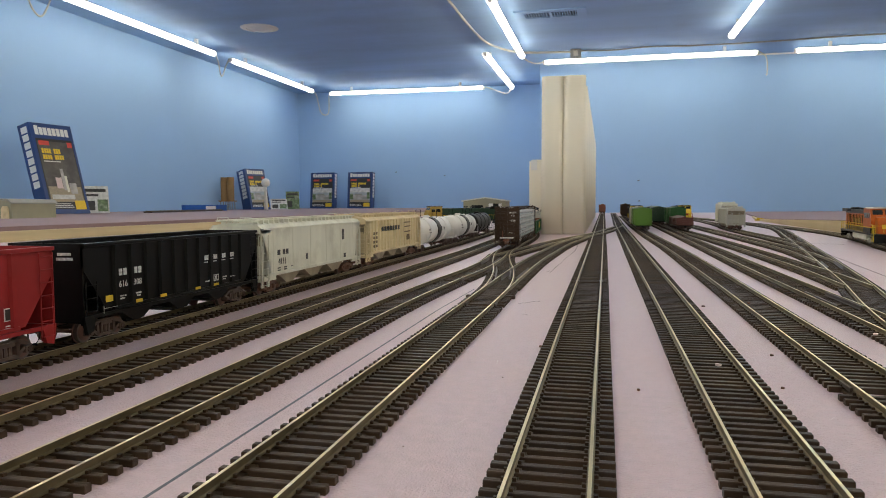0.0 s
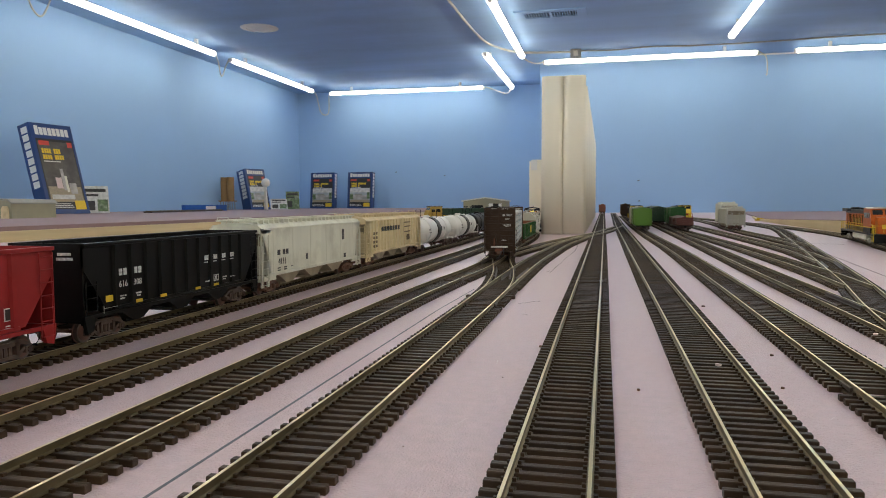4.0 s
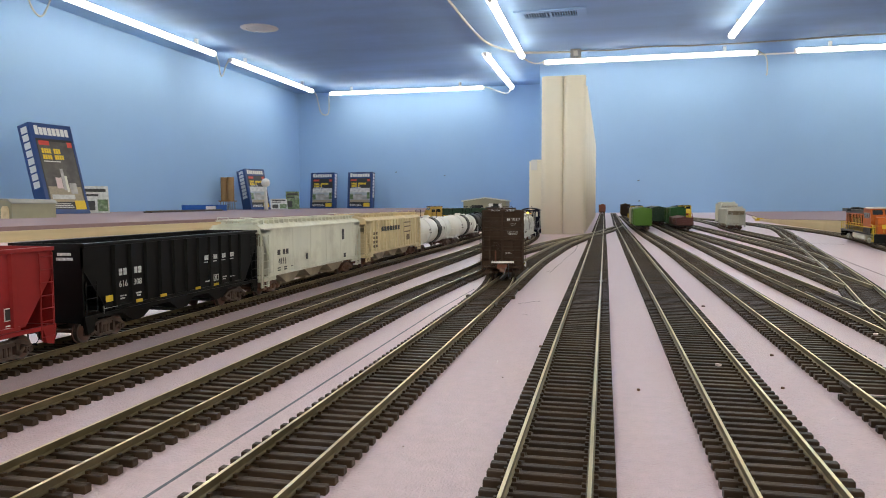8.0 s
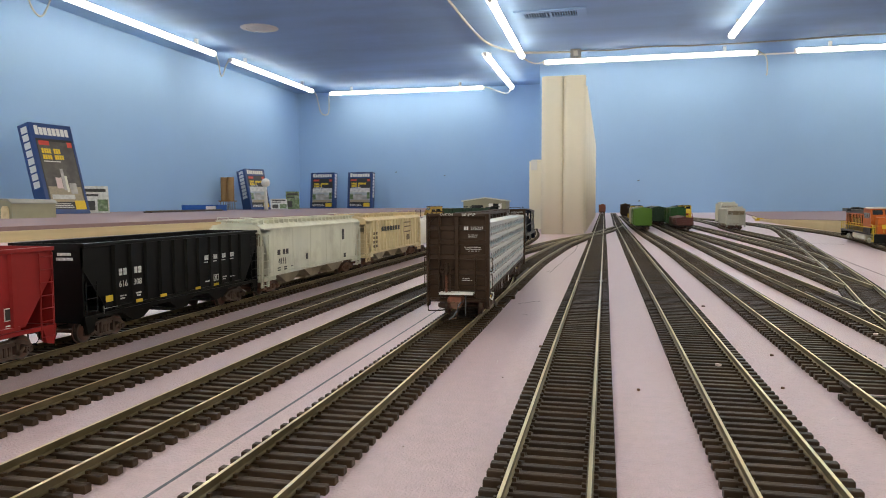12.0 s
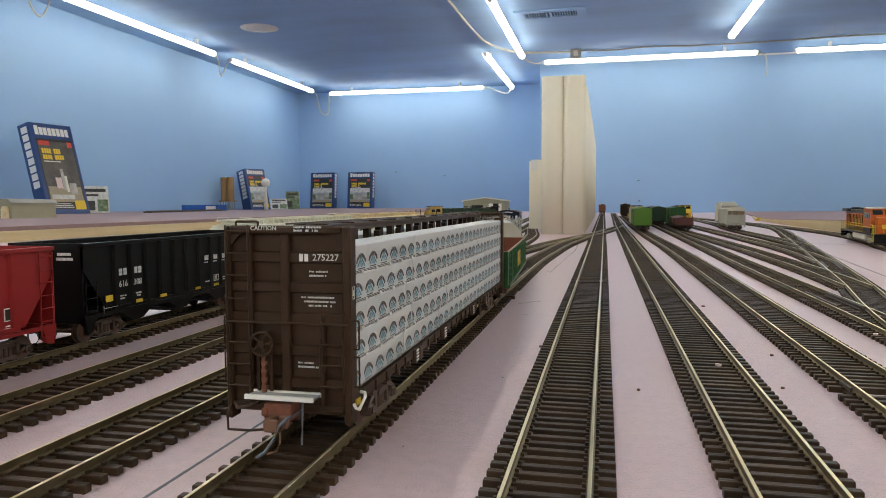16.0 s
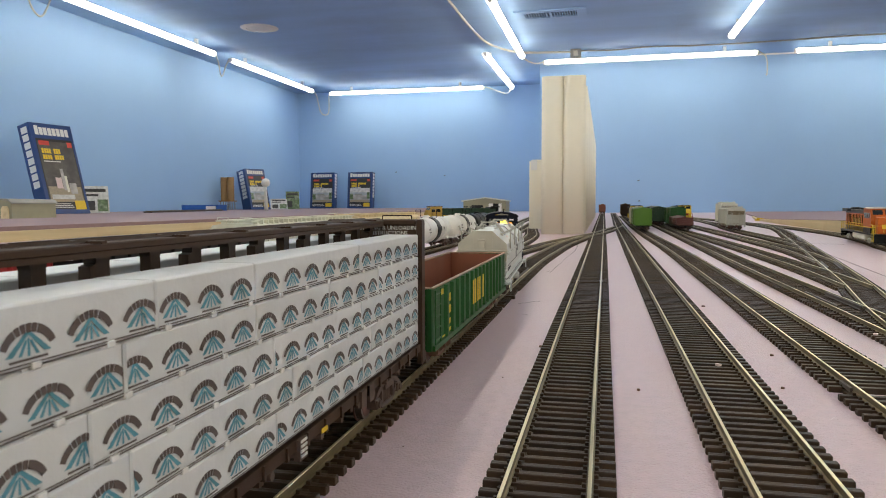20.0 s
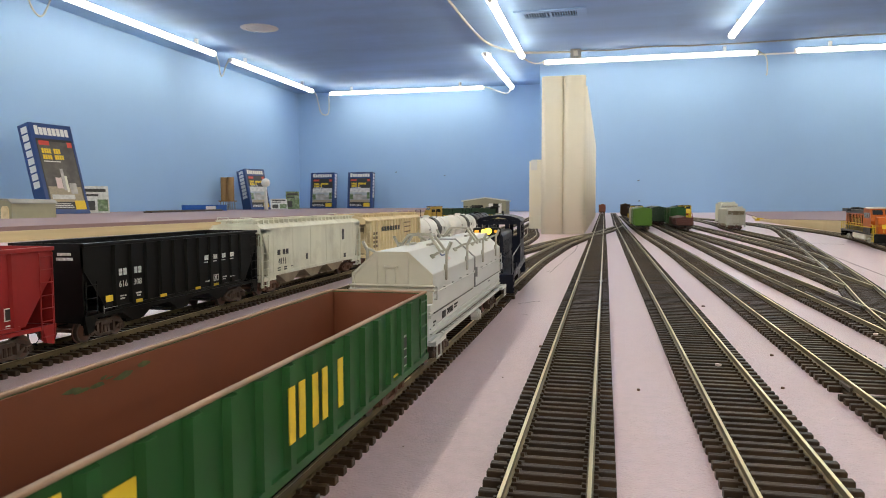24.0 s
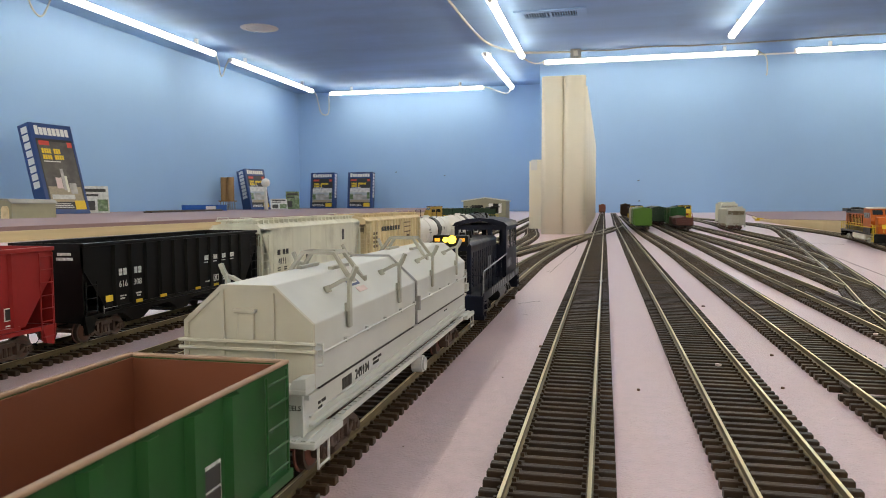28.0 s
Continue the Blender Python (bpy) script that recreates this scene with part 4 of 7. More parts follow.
    letters("CAUTION", 0.0019, M["print_white"], car, face_front(-0.0115, inner - 0.00005, 0.0515))
    truck(car, -h + 0.0325, FRAME_DARK, WHEELSET_RUST, True)
    truck(car, h - 0.0325, FRAME_DARK, WHEELSET_RUST, True)
    couplers(car, h - 0.003)
    bm = bmesh.new()
    wire(bm, [(0.0030, y + 0.004, 0.0100), (0.0026, y - 0.006, 0.0098), (0.0020, y - 0.009, 0.0090), (0.0012, y - 0.0105, 0.0062), (-0.0004, y - 0.0115, 0.0036), (-0.0022, y - 0.0122, 0.0024)], 0.00042)
    part("air_hose", bm, M["emblem_grey"], car)
    bm = bmesh.new()
    wire(bm, [(0.0045, y - 0.0015, 0.0135), (0.0045, y - 0.0020, 0.0080), (0.0043, y - 0.0020, 0.0025)], 0.00025)
    part("brake_rod", bm, M["emblem_grey"], car)
    bm = bmesh.new()
    box(bm, -0.0042, 0.0030, y - 0.0045, y + 0.002, 0.0086, 0.0126, 0.0004)
    box(bm, -0.0046, -0.0030, y - 0.0050, y - 0.0030, 0.0096, 0.0116, 0.0003)
    part("coupler_pocket", bm, M["rust_red"], car, "rust-red coupler pocket")
    return car


# ---- gondola ----
def gondola_car():
    L, W = 0.178, 0.0164
    h = L / 2
    car = thing("gondola_car", "green ribbed gondola with a rust-coloured empty inside", "freight car")
    bm = bmesh.new()
    box(bm, -W + 0.0012, W - 0.0012, -h + 0.001, h - 0.001, 0.0098, 0.0112)
    part("floor", bm, M["rust_in"], car)
    bm = bmesh.new()
    box(bm, -0.0035, 0.0035, -h + 0.002, h - 0.002, 0.0065, 0.0098)
    for y in np.linspace(-h + 0.02, h - 0.02, 9):
        box(bm, -0.0150, 0.0150, y - 0.0008, y + 0.0008, 0.0078, 0.0098)
    part("underframe", bm, M["black"], car)
    for s in (-1, 1):
        def bx(bm, d0, d1, y0, y1, z0, z1, mi=0, bev=0.0):
            a, b = s * d0, s * d1
            box(bm, min(a, b), max(a, b), y0, y1, z0, z1, bev, mi)
        bm = bmesh.new()
        bx(bm, W - 0.0005, W, -h, h, 0.0100, 0.0300)
        bx(bm, W - 0.0004, W + 0.0011, -h, h, 0.0085, 0.0103)
        part("side_panel", bm, M["green"], car)
        bm = bmesh.new()
        bx(bm, W - 0.0011, W - 0.00055, -h + 0.0006, h - 0.0006, 0.0112, 0.0299)
        part("inner_panel", bm, M["rust_in"], car, "rust-coloured inner wall with scrapes")
        bm = bmesh.new()
        prism(bm, [(-0.0019, 0.0), (-0.0012, 0.0012), (0.0012, 0.0012), (0.0019, 0.0)], 0.0103, 0.0296, "z")
        rib = mesh_of("rib", bm, M["green"])
        n = 14
        for k in range(n):
            y = -h + 0.0205 + (L - 0.041) * k / (n - 1)
            place("rib", rib, parent=car, m=pose(s * W, y, 0, 0, 0, -90 * s))
        bm = bmesh.new()
        bx(bm, W - 0.0006, W + 0.0006, -h - 0.0003, h + 0.0003, 0.0300, 0.0307, 0, 0.0002)
        part("top_chord", bm, M["rim"], car, "worn pinkish top edge")
    for e in (-1, 1):
        def by(bm, d0, d1, x0, x1, z0, z1, bev=0.0):
            a, b = e * d0, e * d1
            box(bm, x0, x1, min(a, b), max(a, b), z0, z1, bev)
        bm = bmesh.new()
        by(bm, h - 0.0005, h, -W + 0.0004, W - 0.0004, 0.0090, 0.0300)
        for z in (0.0270, 0.0235, 0.0200, 0.0165, 0.0130, 0.0098):
            q = bmesh.new()
            by(q, h - 0.0001, h + 0.0012, -W + 0.0020, W - 0.0020, z - 0.0009, z + 0.0009, 0.0003)
            part("end_rib", q, M["green"], car)
        for x in (-W + 0.0010, W - 0.0010):
            by(bm, h - 0.0002, h + 0.0010, x - 0.0010, x + 0.0010, 0.0085, 0.0302)
        part("end_panel", bm, M["green"], car)
        bm = bmesh.new()
        by(bm, h - 0.0011, h - 0.00055, -W + 0.0012, W - 0.0012, 0.0112, 0.0298)
        part("inner_panel", bm, M["rust_in"], car, "rust-coloured inner wall")
        bm = bmesh.new()
        by(bm, h - 0.0006, h + 0.0006, -W + 0.0006, W - 0.0006, 0.02995, 0.03065, 0.0002)
        part("top_chord", bm, M["rim"], car, "worn pinkish top edge")
        for s in (-1, 1):
            ys = sorted((e * (h - 0.0015), e * (h - 0.0095)))
            ladder(car, M["green"], ys[0], ys[1], s * W, [0.012, 0.016, 0.020, 0.024, 0.028], "right" if s > 0 else "left")
            xs = sorted((s * (W - 0.0015), s * (W - 0.0085)))
            ladder(car, M["green"], xs[0], xs[1], e * h, [0.012, 0.016, 0.020, 0.024], "rear" if e > 0 else "front")
    # scuffed green patches inside
    rnd = random.Random(9)
    for k in range(9):
        bm = bmesh.new()
        y, z, r = rnd.uniform(-0.034, -0.012), rnd.uniform(0.0268, 0.0288), rnd.uniform(0.0004, 0.0015)
        pts = [(y + 2.2 * r * math.cos(a) * rnd.uniform(0.6, 1.1), z + 0.5 * r * math.sin(a) * rnd.uniform(0.6, 1.1)) for a in np.linspace(0, 2 * math.pi, 9)[:-1]]
        bm.faces.new([bm.verts.new((-W + 0.00115 + 0.000006 * k, *p)) for p in pts])
        part("paint_scuff", bm, M["scuff"], car, "green paint showing through the rust")
    for s in (-1, 1):
        f = face_right(W + 0.00115, 0, 0) if s > 0 else pose(-W - 0.00115, 0, 0, 90, 0, -90)
        for a0, a1 in ((-0.0176, -0.0149), (-0.0130, -0.0103), (-0.0066, -0.0039), (-0.0016, 0.0011), (0.0072, 0.0101)):
            q = bmesh.new()
            prism(q, [(a0, 0.0150), (a1, 0.0150), (a1, 0.0257), (a0, 0.0257)], -0.0001, 0.0001, "z")
            ob = part("yellow_emblem", q, M["yellow"], car, "large worn yellow painted bar")
            ob.matrix_basis = f
        f2 = face_right(W + 0.0002, 0, 0) if s > 0 else pose(-W - 0.0002, 0, 0, 90, 0, -90)
        bars([(-0.0772, -0.0725, 0.0265, 0.0285), (-0.0660, -0.0600, 0.0225, 0.0255), (-0.0660, -0.0590, 0.0180, 0.0210), (-0.0660, -0.0605, 0.0140, 0.0160), (-0.064, -0.060, 0.0112, 0.0125), (-0.074, -0.066, 0.0106, 0.0112), (0.052, 0.062, 0.0106, 0.0112)], M["yellow"], car, f2)
        bars([(0.0592, 0.0650, 0.0115, 0.0206)], M["print_grey"], car, f2, "data_plate")
        f3 = face_right(W + 0.0004, 0, 0) if s > 0 else pose(-W - 0.0004, 0, 0, 90, 0, -90)
        bars([(0.0597, 0.0645, 0.0120, 0.0140), (0.0597, 0.0645, 0.0145, 0.0165), (0.0597, 0.0645, 0.0170, 0.0201)], M["print_black"], car, f3, "data_plate")
    truck(car, -h + 0.029, FRAME_RUST, WHEELSET_RUST, True)
    truck(car, h - 0.029, FRAME_RUST, WHEELSET_RUST, True)
    couplers(car, h - 0.002)
    return car


# ---- coil car ----
def coil_car():
    L, H2 = 0.178, 0.0812
    h = L / 2
    car = thing("coil_car", "light grey covered coil car with hoods and brackets", "freight car")
    G = M["coil"]
    bm = bmesh.new()
    box(bm, -0.0142, 0.0142, -h + 0.004, h - 0.004, 0.0118, 0.0205, 0.0003)
    prism(bm, [(-0.0142, 0.0118), (0.0142, 0.0118), (0.0090, 0.0075), (-0.0090, 0.0075)], -h * 0.62, h * 0.62)
    part("body_frame", bm, G, car)
    for s in (-1, 1):
        bm = bmesh.new()
        def bx(d0, d1, y0, y1, z0, z1):
            box(bm, min(s * d0, s * d1), max(s * d0, s * d1), y0, y1, z0, z1)
        bx(0.0142, 0.0158, -h, h, 0.0108, 0.0113)
        for k in range(52):
            y = -h + 0.001 + k * (L - 0.002) / 51
            bx(0.0144, 0.0157, y - 0.0003, y + 0.0003, 0.0113, 0.0116)
        bx(0.0156, 0.0160, -h, h, 0.0102, 0.0116)
        part("walkway", bm, G, car)
        bm = bmesh.new()
        box(bm, min(s * 0.0141, s * 0.0152), max(s * 0.0141, s * 0.0152), -h + 0.004, h - 0.004, 0.0193, 0.0203)
        part("side_sill", bm, G, car)
        for z, d in ((0.0150, 0.0006), (0.0132, 0.0010)):
            bm = bmesh.new()
            box(bm, min(s * 0.0141, s * (0.0142 + d)), max(s * 0.0141, s * (0.0142 + d)), -h + 0.006, h - 0.006, z, z + 0.0005)
            part("side_ledge", bm, G, car)
    for e in (-1, 1):
        bm = bmesh.new()
        y0, y1 = sorted((e * h, e * (h - 0.016)))
        box(bm, -0.0180, 0.0180, y0, y1, 0.0104, 0.0118, 0.0002)
        plat = part("end_platform", bm, G, car, "treaded grey end platform")
        bm = bmesh.new()
        box(bm, -0.0005, 0.0005, y0 + 0.0004, y1 - 0.0004, 0.0118, 0.0121)
        tread = mesh_of("tread", bm, G)
        for k in range(18):
            place("tread", tread, parent=plat, m=pose(-0.0174 + k * 0.0348 / 17, 0, 0))
        bm = bmesh.new()
        y0, y1 = sorted((e * (h - 0.003), e * (h - 0.0038)))
        box(bm, -0.0142, 0.0142, y0, y1, 0.0118, 0.0204)
        y0, y1 = sorted((e * (h - 0.001), e * (h - 0.006)))
        box(bm, -0.0158, 0.0158, y0, y1, 0.0210, 0.0222, 0.0002)
        prism(bm, [(-0.0158, 0.0222), (-0.0120, 0.0222), (-0.0130, 0.0240), (-0.0158, 0.0245)], y0, y1)
        prism(bm, [(0.0158, 0.0222), (0.0158, 0.0245), (0.0130, 0.0240), (0.0120, 0.0222)], y0, y1)
        part("end_sill", bm, G, car)
    # two hoods
    prof = [(-0.0150, 0.0206), (-0.0150, 0.0345), (-0.0060, 0.0424), (0.0060, 0.0424), (0.0150, 0.0345), (0.0150, 0.0206)]
    for e in (-1, 1):
        y0, y1 = sorted((e * 0.0004, e * H2))
        bm = bmesh.new()
        vs = prism(bm, prof, y0, y1)
        bmesh.ops.bevel(bm, geom=list(bm.edges), offset=0.0003, segments=2, affect="EDGES", profile=0.5)
        hood = part("hood", bm, G, car, "light grey angular hood")
        bm = bmesh.new()
        # frame on the end
        ya, yb = sorted((e * (H2 - 0.0002), e * (H2 + 0.0007)))
        for (xa, za), (xb, zb) in zip(prof, prof[1:]):
            d = Vector((xb - xa, zb - za)).normalized() * 0.0
            n = Vector((zb - za, -(xb - xa))).normalized() * 0.0010
            prism(bm, [(xa, za), (xb, zb), (xb + n.x, zb + n.y), (xa + n.x, za + n.y)], ya, yb)
        for x in (-0.0058, 0.0058):
            box(bm, x - 0.0004, x + 0.0004, ya, yb, 0.0210, 0.0420)
        for z in (0.0304, 0.0288):
            wire(bm, [(-0.0158, e * (H2 + 0.0014), z), (0.0158, e * (H2 + 0.0014), z)], 0.00042, 6)
            for x in (-0.0148, -0.0058, 0.0058, 0.0148):
                box(bm, x - 0.0003, x + 0.0003, *sorted((e * H2, e * (H2 + 0.0014))), z - 0.0003, z + 0.0003)
        part("end_frame", bm, M["coil_end"], hood)
        bm = bmesh.new()
        ya, yb = sorted((e * H2, e * (H2 + 0.0011)))
        box(bm, -0.0022, 0.0016, ya, yb, 0.0298, 0.0365, 0.0002)
        ya, yb = sorted((e * H2, e * (H2 + 0.0017)))
        box(bm, -0.0028, 0.0022, ya, yb, 0.0365, 0.0374, 0.0002)
        part("hatch", bm, M["coil_end"], hood)
        bm = bmesh.new()
        ya, yb = sorted((e * (H2 - 0.0001), e * (H2 + 0.0003)))
        prism(bm, [(x * 0.985, z - 0.0002) for x, z in prof], ya, yb)
        part("end_sheet", bm, M["coil_end"], hood, "warm grey hood end")
        # lifting frame on the roof
        bm = bmesh.new()
        c = e * 0.0395
        for dy in (-0.0045, 0.0045):
            wire(bm, [(-0.0098, c + dy, 0.0390), (-0.0044, c + dy * 0.75, 0.0466), (0.0044, c + dy * 0.75, 0.0466), (0.0098, c + dy, 0.0390)], 0.0007, 4)
            for sx in (-1, 1):
                box(bm, sx * 0.0094 - 0.0010, sx * 0.0094 + 0.0010, c + dy - 0.0010, c + dy + 0.0010, 0.0384, 0.0400)
        for x in (-0.0044, 0.0044):
            wire(bm, [(x, c - 0.0034, 0.0466), (x, c + 0.0034, 0.0466)], 0.0007, 4)
            box(bm, x - 0.0007, x + 0.0007, c - 0.006, c + 0.006, 0.0424, 0.0432)
        part("lifting_frame", bm, M["bracket"], hood)
        for s in (-1, 1):
            for yc in (e * 0.0205, e * 0.0620):
                bm = bmesh.new()
                x = s * 0.0153
                box(bm, min(x, x + s * 0.0008), max(x, x + s * 0.0008), yc - 0.0009, yc + 0.0009, 0.0306, 0.0424, 0.0002)
                box(bm, min(x - s * 0.0004, x + s * 0.0004), max(x - s * 0.0004, x + s * 0.0004), yc - 0.0013, yc + 0.0013, 0.0345, 0.0365)
                wire(bm, [(x + s * 0.0004, yc, 0.0416), (x + s * 0.0012, yc, 0.0428), (x + s * 0.0022, yc, 0.0450)], 0.0007, 4)
                wire(bm, [(x + s * 0.0004, yc, 0.0420), (x - s * 0.0012, yc, 0.0416), (x - s * 0.0050, yc, 0.0396)], 0.0006, 4)
                cyl(bm, (x - s * 0.0048, yc, 0.0386), (x - s * 0.0054, yc, 0.0402), 0.0009, 8)
                part("stacking_bracket", bm, M["bracket"], hood)
            bm = bmesh.new()
            ys = sorted((e * 0.003, e * (H2 - 0.002)))
            wire(bm, [(s * 0.0157, ys[0], 0.0280), (s * 0.0157, ys[1], 0.0280)], 0.0003, 5)
            for yy in np.linspace(ys[0], ys[1], 6):
                box(bm, min(s * 0.0150, s * 0.0159), max(s * 0.0150, s * 0.0159), yy - 0.0005, yy + 0.0005, 0.0275, 0.0286)
            grab(bm, (s * 0.0150, e * (H2 - 0.0015), 0.0300), (s * 0.0150, e * (H2 - 0.0015), 0.0255), (s * 0.0012, 0, 0), 0.0003)
            part("side_rail", bm, G, hood)
            # solid black strip in place of the shade in the joint below the hood
            bm = bmesh.new()
            a, b = sorted((s * 0.0140, s * 0.01515))
            box(bm, a, b, ys[0], ys[1], 0.0202, 0.0207)
            part("seam", bm, M["black"], hood, "black strip standing for the shaded gap under the hood")
    bm = bmesh.new()
    out = [(0.0153, 0.0208), (0.0153, 0.0347), (0.0062, 0.0428), (-0.0062, 0.0428), (-0.0153, 0.0347), (-0.0153, 0.0208)]
    wire(bm, [(x, 0, z) for x, z in out], 0.0004, 5)
    for s in (-1, 1):
        box(bm, min(s * 0.0151, s * 0.0166), max(s * 0.0151, s * 0.0166), -0.0008, 0.0008, 0.0255, 0.0300)
    part("seam_strip", bm, M["grey"], car, "dark strip where the hoods meet")
    for s in (-1, 1):
        bm = bmesh.new()
        cyl(bm, (s * 0.0130, 0.004, 0.0072), (s * 0.0165, 0.004, 0.0072), 0.0028, 14)
        cyl(bm, (s * 0.0165, 0.004, 0.0072), (s * 0.0172, 0.004, 0.0072), 0.0022, 12)
        part("air_tank", bm, G, car)
        bm = bmesh.new()
        for e in (-1, 1):
            y = e * (h - 0.0050)
            for z in (0.0062,):
                wire(bm, [(s * 0.0178, y - 0.0028, z), (s * 0.0178, y + 0.0028, z)], 0.0003, 5)
            for yy in (y - 0.0028, y + 0.0028):
                wire(bm, [(s * 0.0178, yy, 0.0058), (s * 0.0178, yy, 0.0106)], 0.0003, 5)
        part("step", bm, G, car)
    for s in (-1, 1):
        f = face_right(0.01425, 0, 0) if s > 0 else pose(-0.01425, 0, 0, 90, 0, -90)
        bars([(-0.0635, -0.0618, 0.0160, 0.0186), (-0.0614, -0.0597, 0.0160, 0.0186), (-0.0593, -0.0575, 0.0160, 0.0186)], M["print_black"], car, f)
        letters("249104", 0.0035, M["print_black"], car, f @ pose(-0.0495, 0.0173, 0.0))
        tiny_print([(-0.041, -0.032, 0.0190, 0.0007), (-0.041, -0.034, 0.0179, 0.0007), (-0.041, -0.036, 0.0168, 0.0007), (-0.078, -0.0735, 0.0165, 0.0008), (-0.078, -0.075, 0.0153, 0.0008), (-0.010, -0.003, 0.0187, 0.0007), (0.004, 0.012, 0.0187, 0.0006), (0.045, 0.050, 0.0182, 0.0009)], M["print_black"], car, f)
        slope = Matrix.Translation((0.0106 * s, 0, 0.03855)) @ (pose(0, 0, 0, 0, 41.3, 0) if s > 0 else pose(0, 0, 0, 0, -41.3, 0))
        bars([(-0.0022, 0.0002, -0.048, -0.041)], M["box_blue"], car, slope @ pose(0, 0, 0.0001), "emblem")
        bars([(0.0010, 0.0026, -0.046, -0.040)], M["pale_pink"], car, slope @ pose(0, 0, 0.0001), "emblem")
        bars([(-0.0016, -0.0004, -0.0465, -0.0425)], M["print_white"], car, slope @ pose(0, 0, 0.0003), "emblem")
    ye = -h + 0.00295
    letters("36 IN. WHEELS", 0.0015, M["print_black"], car, face_front(0.0090, ye, 0.0178))
    letters("SPRGS. D5", 0.0015, M["print_black"], car, face_front(0.0080, ye, 0.0160))
    letters("249104", 0.0022, M["print_black"], car, face_front(0.0075, -h + 0.0009, 0.0216))
    truck(car, -h + 0.0265, FRAME_DARK, WHEELSET_RED, True)
    truck(car, h - 0.0265, FRAME_DARK, WHEELSET_RED, True)
    couplers(car, h - 0.004)
    return car


# ---- diesel switcher ----
def switcher():
    L = 0.155
    h = L / 2
    car = thing("switcher_locomotive", "dark navy diesel switcher with lit yellow headlights", "locomotive")
    N = M["navy"]
    bm = bmesh.new()
    box(bm, -0.0168, 0.0168, -h + 0.004, h - 0.004, 0.0128, 0.0146, 0.0003)
    box(bm, -0.0080, 0.0080, -h + 0.010, h - 0.010, 0.0090, 0.0128)
    part("frame", bm, N, car)
    for s in (-1, 1):
        bm = bmesh.new()
        a, b = sorted((s * 0.0168, s * 0.0172))
        box(bm, a, b, -h + 0.004, h - 0.004, 0.0118, 0.0160)
        part("side_sill", bm, N, car)
        bm = bmesh.new()
        for k in range(15):
            y = -h + 0.030 + k * 0.0082
            prism(bm, [(y - 0.0026, 0.0120), (y - 0.0002, 0.0120), (y + 0.0024, 0.0158), (y, 0.0158)], *sorted((s * 0.0171, s * 0.0174)), "x")
        part("sill_stripe", bm, M["worn_silver"], car, "pale striped sill")
    # hood
    bm = bmesh.new()
    prism(bm, [(-0.0100, 0.0146), (-0.0100, 0.0385), (-0.0085, 0.0402), (0.0085, 0.0402), (0.0100, 0.0385), (0.0100, 0.0146)], -0.0690, 0.0170)
    bmesh.ops.bevel(bm, geom=list(bm.edges), offset=0.0004, segments=1, affect="EDGES")
    hood = part("hood", bm, N, car)
    bm = bmesh.new()
    box(bm, 0.0099, 0.01025, -0.0027, 0.0027, 0.0175, 0.0350)
    box(bm, 0.0102, 0.0106, 0.0015, 0.0021, 0.0250, 0.0265)
    door = mesh_of("hood_door", bm, N)
    for s in (0, 180):
        for k in range(11):
            place("hood_door", door, parent=hood, m=pose(0, -0.0600 + k * 0.0068, 0, 0, 0, s))
        bm = bmesh.new()
        for k in range(8):
            box(bm, *((0.0099, 0.0103) if s else (-0.0103, -0.0099)), -0.0665, -0.0640, 0.0190 + k * 0.0018, 0.0200 + k * 0.0018)
        part("louvre", bm, N, hood)
    bm = bmesh.new()
    box(bm, -0.0078, 0.0078, -0.0694, -0.0688, 0.0170, 0.0360)
    for k in range(12):
        box(bm, -0.0075, 0.0075, -0.0699, -0.0693, 0.0178 + k * 0.0014, 0.0185 + k * 0.0014)
    part("radiator_grille", bm, M["black"], hood)
    bm = bmesh.new()
    for y in (-0.040, -0.022):
        cyl(bm, (0, y, 0.0400), (0, y, 0.0440), 0.0018, 10)
    for y in (-0.055, -0.048):
        box(bm, -0.006, 0.006, y - 0.002, y + 0.002, 0.0400, 0.0409)
    part("exhaust_stack", bm, M["black"], hood)
    bm = bmesh.new()
    box(bm, -0.0088, 0.0088, -0.0715, -0.0655, 0.0385, 0.0438, 0.0005)
    part("number_board", bm, M["black"], hood)
    for x, r in ((-0.0022, 0.0013), (0.0010, 0.0020)):
        bm = bmesh.new()
        cyl(bm, (x, -0.0715, 0.0417), (x, -0.0724, 0.0417), r, 14)
        part("headlight", bm, M["headlight"], hood, "lit yellow headlight")
    for x in (-0.0064, 0.0060):
        bm = bmesh.new()
        box(bm, x - 0.0013, x + 0.0013, -0.0719, -0.0714, 0.0408, 0.0424)
        part("marker_light", bm, M["amber"], hood, "small amber marker light")
    # cab
    bm = bmesh.new()
    c0, c1, w, zt = 0.0170, 0.0690, 0.0160, 0.0462
    t = 0.0008
    box(bm, -w, -w + t, c0, c1, 0.0146, 0.0315)
    box(bm, w - t, w, c0, c1, 0.0146, 0.0315)
    box(bm, -w + t, w - t, c0, c0 + t, 0.0146, 0.0345)
    box(bm, -w + t, w - t, c1 - t, c1, 0.0146, 0.0315)
    for s in (-1, 1):
        a, b = sorted((s * w, s * (w - t)))
        box(bm, a, b, c0, c1, 0.0428, zt)
        for y0, y1 in ((c0, c0 + 0.006), (0.037, 0.040), (0.053, 0.056), (c1 - 0.004, c1)):
            box(bm, a, b, y0, y1, 0.0315, 0.0428)
    for y in (c0, c1 - t):
        box(bm, -w + t, w - t, y, y + t, 0.0432, zt)
        for x0, x1 in ((-w + t, -0.0135), (-0.0075, -0.0045), (0.0045, 0.0075), (0.0135, w - t)):
            box(bm, x0, x1, y, y + t, 0.0315, 0.0432)
